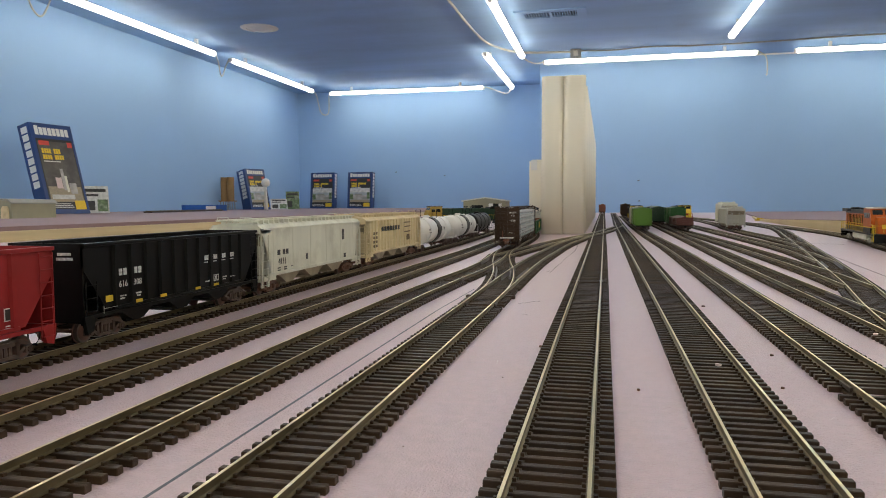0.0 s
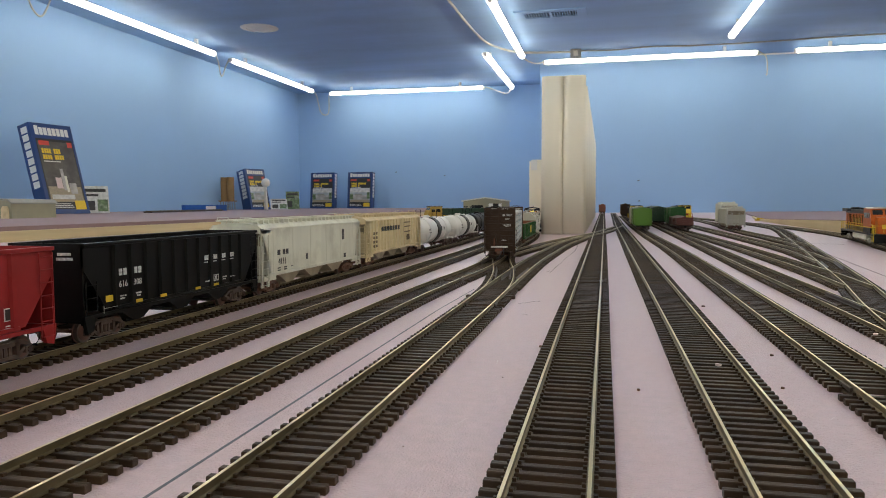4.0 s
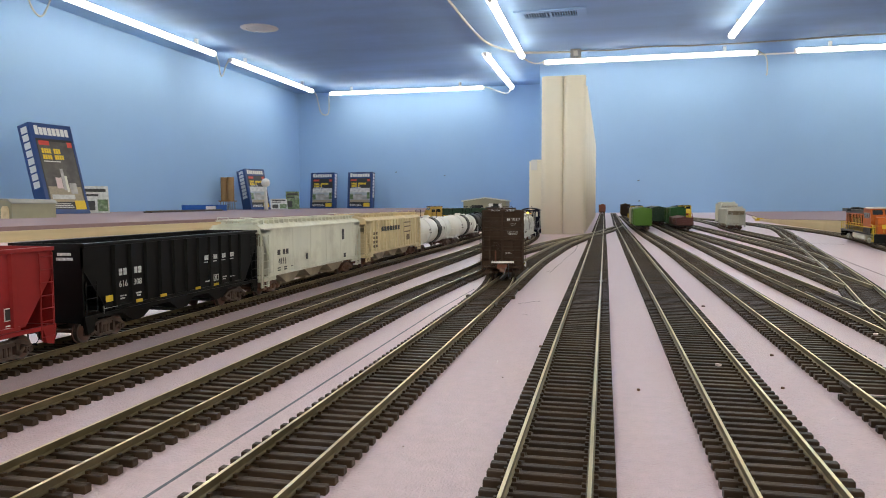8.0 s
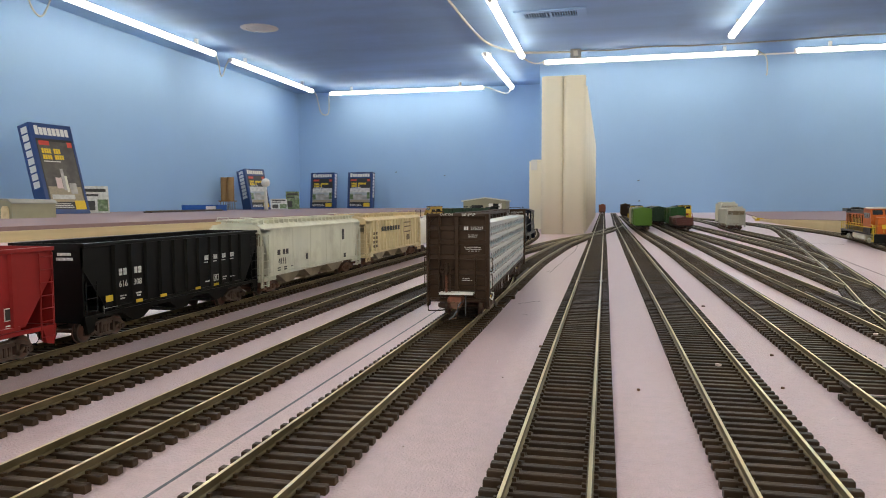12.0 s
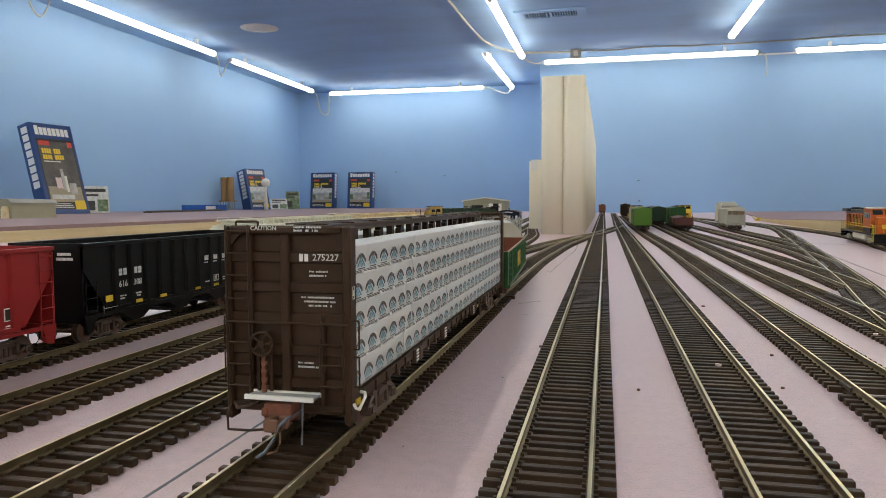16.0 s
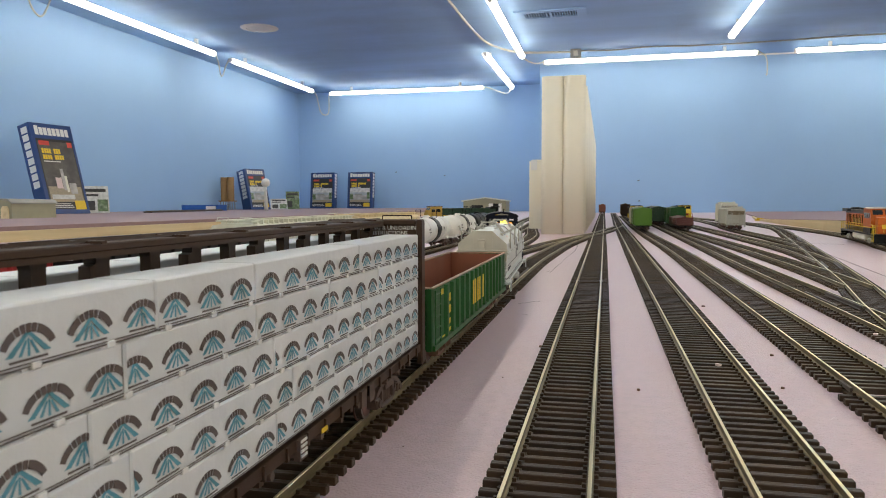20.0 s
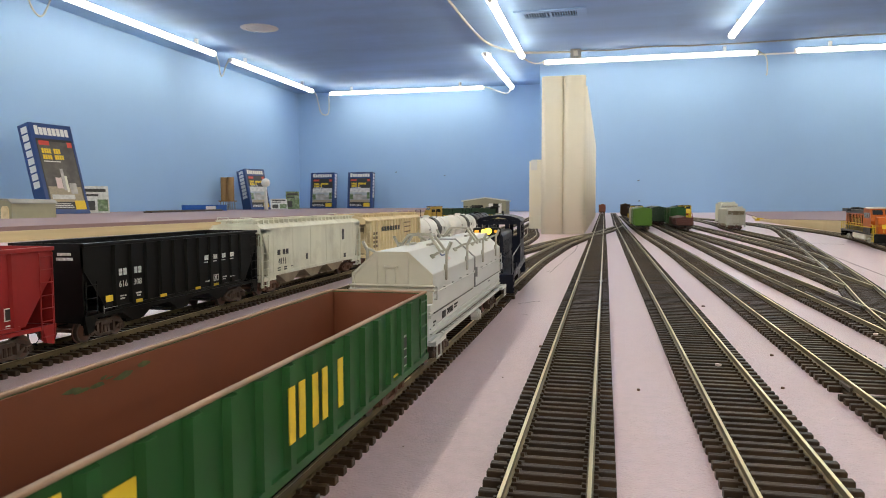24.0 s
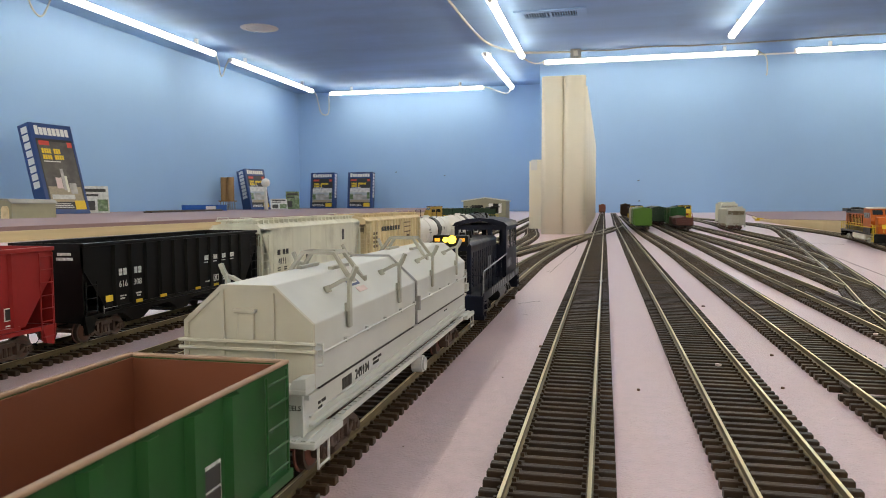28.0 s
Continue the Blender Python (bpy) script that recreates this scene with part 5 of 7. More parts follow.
    cab = part("cab", bm, N, car)
    bm = bmesh.new()
    roof = [(-0.0172, 0.0456), (-0.0150, 0.0478), (-0.0080, 0.0498), (0, 0.0504), (0.0080, 0.0498), (0.0150, 0.0478), (0.0172, 0.0456), (0.0160, 0.0454), (0, 0.0488), (-0.0160, 0.0454)]
    prism(bm, roof, c0 - 0.002, c1 + 0.002)
    part("cab_roof", bm, N, cab)
    for s in (-1, 1):
        for y0, y1 in ((c0 + 0.006, 0.037), (0.040, 0.053), (0.056, c1 - 0.004)):
            bm = bmesh.new()
            x = s * (w - 0.0004)
            box(bm, x - 0.0001, x + 0.0001, y0, y1, 0.0315, 0.0428)
            g = part("window", bm, M["clear"], cab)
            g.visible_shadow = False
    bm = bmesh.new()
    cyl(bm, (0.002, 0.030, 0.0498), (0.002, 0.030, 0.0524), 0.0006, 6)
    cyl(bm, (0.002, 0.026, 0.0526), (0.002, 0.033, 0.0526), 0.0009, 8, 0.0005)
    part("horn", bm, M["black"], car)
    # handrails, steps, tank
    for s in (-1, 1):
        bm = bmesh.new()
        wire(bm, [(s * 0.0164, -0.0700, 0.0146), (s * 0.0164, -0.0700, 0.0262), (s * 0.0164, c0 - 0.0005, 0.0290)], 0.0004, 5)
        part("handrail", bm, M["worn_silver"], car, "grey handrail")
        for k in range(5):
            y = -0.0560 + k * 0.0160
            bm = bmesh.new()
            wire(bm, [(s * 0.0164, y, 0.0146), (s * 0.0164, y, 0.0265 + k * 0.0005)], 0.00024, 5)
            part("stanchion", bm, N, car)
        bm = bmesh.new()
        for e in (-1, 1):
            for k in range(3):
                y0, y1 = sorted((e * (h - 0.004), e * (h - 0.011)))
                box(bm, min(s * 0.0120, s * 0.0172), max(s * 0.0120, s * 0.0172), y0, y1, 0.0030 + k * 0.0036, 0.0036 + k * 0.0036)
            for d in (0.004, 0.0112):
                yy = e * (h - d)
                box(bm, min(s * 0.0120, s * 0.0172), max(s * 0.0120, s * 0.0172), yy - 0.0002, yy + 0.0002, 0.0028, 0.0128)
        part("step_well", bm, N, car)
    for e in (-1, 1):
        bm = bmesh.new()
        y0, y1 = sorted((e * (h - 0.0020), e * (h - 0.0036)))
        box(bm, -0.0170, 0.0170, y0, y1, 0.0050, 0.0146, 0.0003)
        wire(bm, [(-0.0160, e * (h - 0.003), 0.0146), (-0.0160, e * (h - 0.003), 0.0245), (-0.0060, e * (h - 0.003), 0.0245), (-0.0060, e * (h - 0.003), 0.0146)], 0.0003, 5)
        wire(bm, [(0.0160, e * (h - 0.003), 0.0146), (0.0160, e * (h - 0.003), 0.0245), (0.0060, e * (h - 0.003), 0.0245), (0.0060, e * (h - 0.003), 0.0146)], 0.0003, 5)
        part("pilot", bm, N, car)
    bm = bmesh.new()
    cyl(bm, (-0.0130, -0.013, 0.0075), (-0.0130, 0.013, 0.0075), 0.0034, 12)
    cyl(bm, (0.0130, -0.013, 0.0075), (0.0130, 0.013, 0.0075), 0.0034, 12)
    box(bm, -0.0125, 0.0125, -0.0125, 0.0125, 0.0042, 0.0100)
    part("fuel_tank", bm, M["black"], car)
    bars([(-0.020, -0.017, 0.0225, 0.0300), (-0.0145, -0.0115, 0.0225, 0.0300)], M["worn_silver"], car, face_right(0.0107, 0, 0), "pale_emblem")
    bars([(0.013, 0.017, 0.0200, 0.0250), (0.020, 0.024, 0.0200, 0.0250), (0.027, 0.031, 0.0200, 0.0250)], M["worn_silver"], car, face_right(0.0160, 0.010, 0), "pale_emblem")
    truck(car, -0.043, FRAME_BLACK, WHEELSET_DARK, True, 0.0135)
    truck(car, 0.043, FRAME_BLACK, WHEELSET_DARK, True, 0.0135)
    couplers(car, h - 0.002, mesh=COUPLER_BLACK)
    return car


# ---- open hopper ----
def open_hopper(mat, name, label, L=0.151, inside=None):
    W, zt, zb = 0.0175, 0.0425, 0.0138
    h = L / 2
    car = thing(name, label, "freight car")
    for s in (-1, 1):
        bm = bmesh.new()
        a, b = sorted((s * W, s * (W - 0.0006)))
        side = [(-h, zt), (h, zt), (h, 0.0330), (h - 0.0145, zb), (-h + 0.0145, zb), (-h, 0.0330)]
        prism(bm, side, a, b, "x")
        part("side_panel", bm, mat, car)
        bm = bmesh.new()
        a, b = sorted((s * (W - 0.0012), s * (W + 0.0013)))
        box(bm, a, b, -h, h, zt - 0.0008, zt + 0.0008, 0.0002)
        a, b = sorted((s * (W - 0.0006), s * (W + 0.0008)))
        box(bm, a, b, -h, h, 0.0112, 0.0128)
        a, b = sorted((s * (W - 0.0002), s * (W + 0.0012)))
        box(bm, a, b, -h + 0.018, h - 0.018, zb - 0.0006, zb + 0.0008)
        part("top_chord", bm, mat, car)
        bm = bmesh.new()
        prism(bm, [(-0.0016, 0.0), (-0.0010, 0.0013), (0.0010, 0.0013), (0.0016, 0.0)], zb, zt - 0.0008, "z")
        rib = mesh_of("rib", bm, mat)
        n = 11
        for k in range(n):
            place("rib", rib, parent=car, m=pose(s * W, -h + 0.0200 + (L - 0.040) * k / (n - 1), 0, 0, 0, -90 * s))
    for e in (-1, 1):
        bm = bmesh.new()
        y = e * h
        a, b = sorted((y, y - e * 0.0008))
        box(bm, -W + 0.0014, W - 0.0014, a, b, 0.0128, zt + 0.0008)
        for s in (-1, 1):
            x0, x1 = sorted((s * W, s * (W - 0.0014)))
            box(bm, x0, x1, a, b, 0.0090, zt + 0.0008)
        a, b = sorted((y, y - e * 0.0030))
        box(bm, -W, W, a, b, 0.0098, 0.0128)
        for x in (-0.006, 0.006):
            box(bm, x - 0.0008, x + 0.0008, *sorted((y - e * 0.004, y - e * 0.006)), 0.0128, 0.0330)
        part("end_frame", bm, mat, car)
        bm = bmesh.new()
        slope = [(e * (h - 0.0004), 0.0345), (e * (h - 0.0010), 0.0335), (e * (h - 0.040), 0.0105), (e * (h - 0.040), 0.0118)]
        prism(bm, slope, -W + 0.0007, W - 0.0007, "x")
        part("slope_sheet", bm, inside or mat, car)
        for s in (-1, 1):
            xs = sorted((s * (W - 0.0012), s * (W - 0.0075)))
            if e * s > 0:
                ladder(car, mat, xs[0], xs[1], y, [0.0145, 0.0195, 0.0245, 0.0295, 0.0345, 0.0395], "rear" if e > 0 else "front")
            ys = sorted((e * (h - 0.0010), e * (h - 0.0075)))
            ladder(car, mat, ys[0], ys[1], s * W, [0.0085, 0.0145, 0.0195, 0.0245, 0.0295, 0.0345, 0.0395] if e * s > 0 else [0.0145, 0.0200, 0.0255], "right" if s > 0 else "left")
            bm = bmesh.new()
            a2, b2 = sorted((s * (W - 0.0010), s * (W + 0.0008)))
            prism(bm, [(e * h, 0.0112), (e * (h - 0.0065), 0.0112), (e * (h - 0.0050), 0.0060), (e * (h - 0.0015), 0.0050)], a2, b2, "x")
            part("step", bm, mat, car)
    for k in range(3):
        c = (k - 1) * 0.036
        bm = bmesh.new()
        prism(bm, [(c - 0.0165, zb), (c + 0.0165, zb), (c + 0.0040, 0.0060), (c - 0.0040, 0.0060)], -W + 0.0030, W - 0.0030, "x")
        box(bm, -0.0120, 0.0120, c - 0.0055, c + 0.0055, 0.0050, 0.0066)
        part("hopper_bay", bm, mat, car)
    bm = bmesh.new()
    box(bm, -0.0025, 0.0025, -h + 0.001, h - 0.001, 0.0082, 0.0112)
    part("centre_sill", bm, M["truck"], car)
    truck(car, -h + 0.0190, FRAME_DARK, WHEELSET_RUST)
    truck(car, h - 0.0190, FRAME_DARK, WHEELSET_RUST)
    couplers(car, h - 0.003, mesh=COUPLER_BLACK)
    return car


def hopper_prints(car):
    f = face_right(0.0190, 0, 0)
    bars([(-0.0545, -0.0524, 0.0280, 0.0310), (-0.0515, -0.0494, 0.0280, 0.0310), (-0.0440, -0.0419, 0.0280, 0.0310), (-0.0410, -0.0390, 0.0280, 0.0310)], M["print_grey"], car, f)
    letters("616", 0.0040, M["print_grey"], car, f @ pose(-0.0517, 0.0240, 0))
    letters("308", 0.0040, M["print_grey"], car, f @ pose(-0.0417, 0.0240, 0))
    for k in range(4):
        c = 0.0165 + k * 0.0090
        bars([(c - 0.0017, c + 0.0020, 0.0293, 0.0318), (c - 0.0022, c + 0.0016, 0.0279, 0.0284)], M["print_grey"], car, f)
    for y, z, w, hh in ((-0.0615, 0.0187, 0.0045, 0.0028), (-0.0412, 0.0152, 0.0045, 0.0015), (-0.0226, 0.0152, 0.0050, 0.0015), (0.0076, 0.0152, 0.0048, 0.0014), (0.0258, 0.0152, 0.0048, 0.0013)):
        bars([(y - w / 2, y + w / 2, z - hh / 2, z + hh / 2)], M["yellow"], car, face_right(0.0192, 0, 0), "yellow_label")
    tiny_print([(-0.0540, -0.0500, 0.0185, 0.0008), (-0.0540, -0.0505, 0.0173, 0.0008), (-0.0430, -0.0390, 0.0185, 0.0008), (-0.0425, -0.0390, 0.0173, 0.0008), (0.0150, 0.0195, 0.0174, 0.0008), (0.0330, 0.0378, 0.0182, 0.0008), (0.0330, 0.0362, 0.0170, 0.0008), (0.0410, 0.0470, 0.0177, 0.0006)], M["print_grey"], car, f)
    bars([(0.0236, 0.0240, 0.0172, 0.0206), (0.0281, 0.0285, 0.0172, 0.0206), (0.0240, 0.0281, 0.0172, 0.0176), (0.0240, 0.0281, 0.0202, 0.0206), (0.0252, 0.0268, 0.0178, 0.0200)], M["print_grey"], car, f)
    bars([(-0.0650, -0.0560, 0.0146, 0.0148), (-0.0650, -0.0648, 0.0125, 0.0160)], M["print_grey"], car, f)
    fe = face_front(0, -0.0757, 0)
    bars([(0.0060, 0.0125, 0.0382, 0.0394), (0.0055, 0.0135, 0.0362, 0.0374)], M["print_grey"], car, fe)


# ---- covered hopper ----
def covered_hopper(mat, name, label, L=0.185, ribbed=False, zt=0.0470):
    W = 0.0178
    h = L / 2
    zb = 0.0130
    car = thing(name, label, "freight car")
    e0 = 0.013
    prof = [(-W, zb), (-W, zt - 0.0035), (-W + 0.0020, zt - 0.0012), (-0.0080, zt), (0.0080, zt), (W - 0.0020, zt - 0.0012), (W, zt - 0.0035), (W, zb)]
    bm = bmesh.new()
    prism(bm, prof, -h + e0, h - e0)
    part("body", bm, mat, car)
    for e in (-1, 1):
        bm = bmesh.new()
        for s in (-1, 1):
            a, b = sorted((s * W, s * (W - 0.0006)))
            prism(bm, [(e * (h - e0), zt - 0.0030), (e * h, zt - 0.0030), (e * h, zt - 0.0065), (e * (h - 0.0030), zt - 0.0090), (e * (h - e0 - 0.0005), zb + 0.0055), (e * (h - e0), zb)], a, b, "x")
        prism(bm, [(-W, zt - 0.0065), (-W, zt - 0.0035), (-W + 0.0020, zt - 0.0012), (-0.0080, zt), (0.0080, zt), (W - 0.0020, zt - 0.0012), (W, zt - 0.0035), (W, zt - 0.0065)], *sorted((e * (h - e0), e * h)))
        part("end_sheet", bm, mat, car)
        bm = bmesh.new()
        prism(bm, [(e * (h - 0.0005), zt - 0.0060), (e * (h - 0.0012), zt - 0.0070), (e * (h - 0.042), zb - 0.001), (e * (h - 0.041), zb + 0.0005)], -W + 0.0010, W - 0.0010, "x")
        part("slope_sheet", bm, M["weathered"], car, "brown slope sheet, weathering and shade in its colour")
        bm = bmesh.new()
        for z in (0.0195, 0.0265):
            wire(bm, [(-W, e * (h + 0.0006), z), (W, e * (h + 0.0006), z)], 0.0003, 5)
        part("end_handrail", bm, mat, car)
        bm = bmesh.new()
        for s in (-1, 1):
            x0, x1 = sorted((s * (W - 0.0010), s * (W + 0.0002)))
            for yy in (e * (h - 0.0008), e * (h - 0.0085)):
                box(bm, x0, x1, yy - 0.0005, yy + 0.0005, 0.0060, zt - 0.0055)
            box(bm, x0, x1, *sorted((e * h, e * (h - 0.02))), 0.0098, 0.0122)
        box(bm, -W, W, *sorted((e * h, e * (h - 0.0020))), 0.0098, 0.0122)
        for x in (-0.0065, 0.0065):
            box(bm, x - 0.0006, x + 0.0006, *sorted((e * (h - 0.006), e * (h - 0.0075))), 0.0122, zt - 0.010)
        part("end_frame", bm, mat, car)
        for s in (-1, 1):
            ys = sorted((e * (h - 0.0010), e * (h - 0.0085)))
            ladder(car, mat, ys[0], ys[1], s * W, [0.0075, 0.0130, 0.0180, 0.0230, 0.0280, 0.0330, 0.0380], "right" if s > 0 else "left")
            xs = sorted((s * (W - 0.0012), s * (W - 0.0085)))
            ladder(car, mat, xs[0], xs[1], e * h, [0.0130, 0.0180, 0.0230, 0.0280, 0.0330, 0.0380], "rear" if e > 0 else "front")
        bm = bmesh.new()
        box(bm, -0.0125, 0.0125, *sorted((e * (h - 0.006), e * (h + 0.0015))), zt + 0.0012, zt + 0.0016)
        for k in range(6):
            box(bm, -0.0125, 0.0125, *sorted((e * (h - 0.006 + k * 0.0014), e * (h - 0.0052 + k * 0.0014))), zt + 0.0016, zt + 0.0020)
        grab(bm, (-0.0120, e * (h + 0.0005), zt + 0.0015), (-0.0040, e * (h + 0.0005), zt + 0.0015), (0, 0, 0.0022))
        grab(bm, (0.0040, e * (h + 0.0005), zt + 0.0015), (0.0120, e * (h + 0.0005), zt + 0.0015), (0, 0, 0.0022))
        part("end_walk", bm, mat, car)
    bm = bmesh.new()
    for x in (-0.0112, 0.0112):
        box(bm, x - 0.0018, x + 0.0018, -h + 0.002, h - 0.002, zt + 0.0019, zt + 0.0024)
        for k in range(24):
            y = -h + 0.006 + k * (L - 0.012) / 23
            box(bm, x - 0.0016, x + 0.0016, y - 0.0006, y + 0.0006, zt - 0.0008, zt + 0.0020)
    part("roof_walk", bm, mat, car)
    for k in range(5):
        bm = bmesh.new()
        y = (k - 2) * (L - 0.04) / 5
        box(bm, -0.0055, 0.0055, y - 0.0120, y + 0.0120, zt - 0.0002, zt + 0.0014, 0.0003)
        part("roof_hatch", bm, mat, car)
    for s in (-1, 1):
        bm = bmesh.new()
        a, b = sorted((s * (W - 0.0002), s * (W + 0.0009)))
        box(bm, a, b, -h + e0 - 0.004, h - e0 + 0.004, zb - 0.0005, zb + 0.0016)
        box(bm, a, b, -h + 0.002, h - 0.002, zt - 0.0042, zt - 0.0032)
        part("side_sill", bm, mat, car)
        bm = bmesh.new()
        if ribbed:
            prism(bm, [(-0.0013, 0.0), (-0.0009, 0.0011), (0.0009, 0.0011), (0.0013, 0.0)], zb + 0.0016, zt - 0.0042, "z")
        else:
            prism(bm, [(-0.0006, 0.0), (-0.0004, 0.0002), (0.0004, 0.0002), (0.0006, 0.0)], zb + 0.0016, zt - 0.0042, "z")
        rib = mesh_of("rib", bm, mat)
        n = 17 if ribbed else 6
        for k in range(n):
            place("rib", rib, parent=car, m=pose(s * W, -h + e0 + 0.004 + (L - 2 * e0 - 0.008) * k / (n - 1), 0, 0, 0, -90 * s))
    for k in range(3):
        c = (k - 1) * 0.043
        bm = bmesh.new()
        prism(bm, [(c - 0.0205, zb), (c + 0.0205, zb), (c + 0.0060, 0.0055), (c - 0.0060, 0.0055)], -W + 0.0040, W - 0.0040, "x")
        box(bm, -0.0100, 0.0100, c - 0.0075, c + 0.0075, 0.0040, 0.0058)
        part("hopper_bay", bm, M["weathered"], car, "brown hopper chute, weathering and shade in its colour")
    bm = bmesh.new()
    box(bm, -0.0025, 0.0025, -h + 0.001, h - 0.001, 0.0075, 0.0098)
    part("centre_sill", bm, mat, car)
    truck(car, -h + 0.0210, FRAME_RUST, WHEELSET_RUST)
    truck(car, h - 0.0210, FRAME_RUST, WHEELSET_RUST)
    couplers(car, h - 0.003)
    return car


# ---- tank car ----
def tank_car(mat, name, label, L=0.190):
    h = L / 2
    car = thing(name, label, "freight car")
    r, zc = 0.0166, 0.0242
    bm = bmesh.new()
    prof = [(0.0, 0.002), (0.35, 0.0008), (0.65, -0.0016), (0.86, -0.0044), (0.97, -0.0078), (1.0, -0.0110)]
    seg = 28
    rings = []
    ys = [(-h + 0.008 - d, k) for k, d in prof] + [(h - 0.008 + d, k) for k, d in reversed(prof)]
    for y, k in ys:
        rings.append([bm.verts.new((max(k, 0.02) * r * math.cos(2 * math.pi * i / seg), y, zc + max(k, 0.02) * r * math.sin(2 * math.pi * i / seg))) for i in range(seg)])
    for a, b in zip(rings, rings[1:]):
        for i in range(seg):
            bm.faces.new((a[i], b[i], b[(i + 1) % seg], a[(i + 1) % seg]))
    bm.faces.new(rings[0])
    bm.faces.new(list(reversed(rings[-1])))
    bmesh.ops.recalc_face_normals(bm, faces=list(bm.faces))
    part("tank", bm, mat, car, smooth=True)
    for y in (0.006, -h + 0.052, h - 0.048):
        bm = bmesh.new()
        wd = 0.0085 if abs(y) < 0.01 else 0.0006
        cyl(bm, (0, y - wd, zc), (0, y + wd, zc), r + 0.0009, 28)
        part("band", bm, M["black"] if abs(y) < 0.01 else mat, car, "black band round the tank" if abs(y) < 0.01 else "")
    bm = bmesh.new()
    cyl(bm, (0, 0, zc + r - 0.001), (0, 0, zc + r + 0.0020), 0.0048, 14)
    cyl(bm, (0, 0, zc + r + 0.0020), (0, 0, zc + r + 0.0028), 0.0040, 14)
    part("dome", bm, mat, car)
    bm = bmesh.new()
    for x in (-0.0085, 0.0085):
        box(bm, x - 0.0022, x + 0.0022, -0.012, 0.012, zc + r - 0.0010, zc + r - 0.0004)
    for x in (-0.0108, 0.0108):
        wire(bm, [(x, -0.012, zc + r - 0.001), (x, -0.012, zc + r + 0.010), (x, 0.012, zc + r + 0.010), (x, 0.012, zc + r - 0.001)], 0.0004, 5)
    part("platform", bm, M["black"], car)
    bm = bmesh.new()
    box(bm, -0.0040, 0.0040, -h + 0.001, h - 0.001, 0.0078, 0.0100)
    for e in (-1, 1):
        y = e * (h - 0.024)
        prism(bm, [(-0.0130, 0.0100), (0.0130, 0.0100), (0.0110, 0.0160), (-0.0110, 0.0160)], y - 0.004, y + 0.004)
        box(bm, -0.0165, 0.0165, *sorted((e * h, e * (h - 0.010))), 0.0098, 0.0112)
        for s in (-1, 1):
            wire(bm, [(s * 0.0162, e * (h - 0.001), 0.0112), (s * 0.0162, e * (h - 0.001), 0.0230), (s * 0.0162, e * (h - 0.030), 0.0230), (s * 0.0162, e * (h - 0.030), 0.0120)], 0.0004, 5)
    part("underframe", bm, mat, car)
    f = face_right(r + 0.0002, 0, 0)
    bars([(-0.050, -0.046, 0.0255, 0.0275), (-0.044, -0.040, 0.0255, 0.0275), (-0.050, -0.038, 0.0220, 0.0230), (0.016, 0.020, 0.0230, 0.0290), (0.030, 0.034, 0.0240, 0.0280)], M["print_black"], car, f)
    truck(car, -h + 0.0220, FRAME_DARK, WHEELSET_RUST)
    truck(car, h - 0.0220, FRAME_DARK, WHEELSET_RUST)
    couplers(car, h - 0.003)
    return car


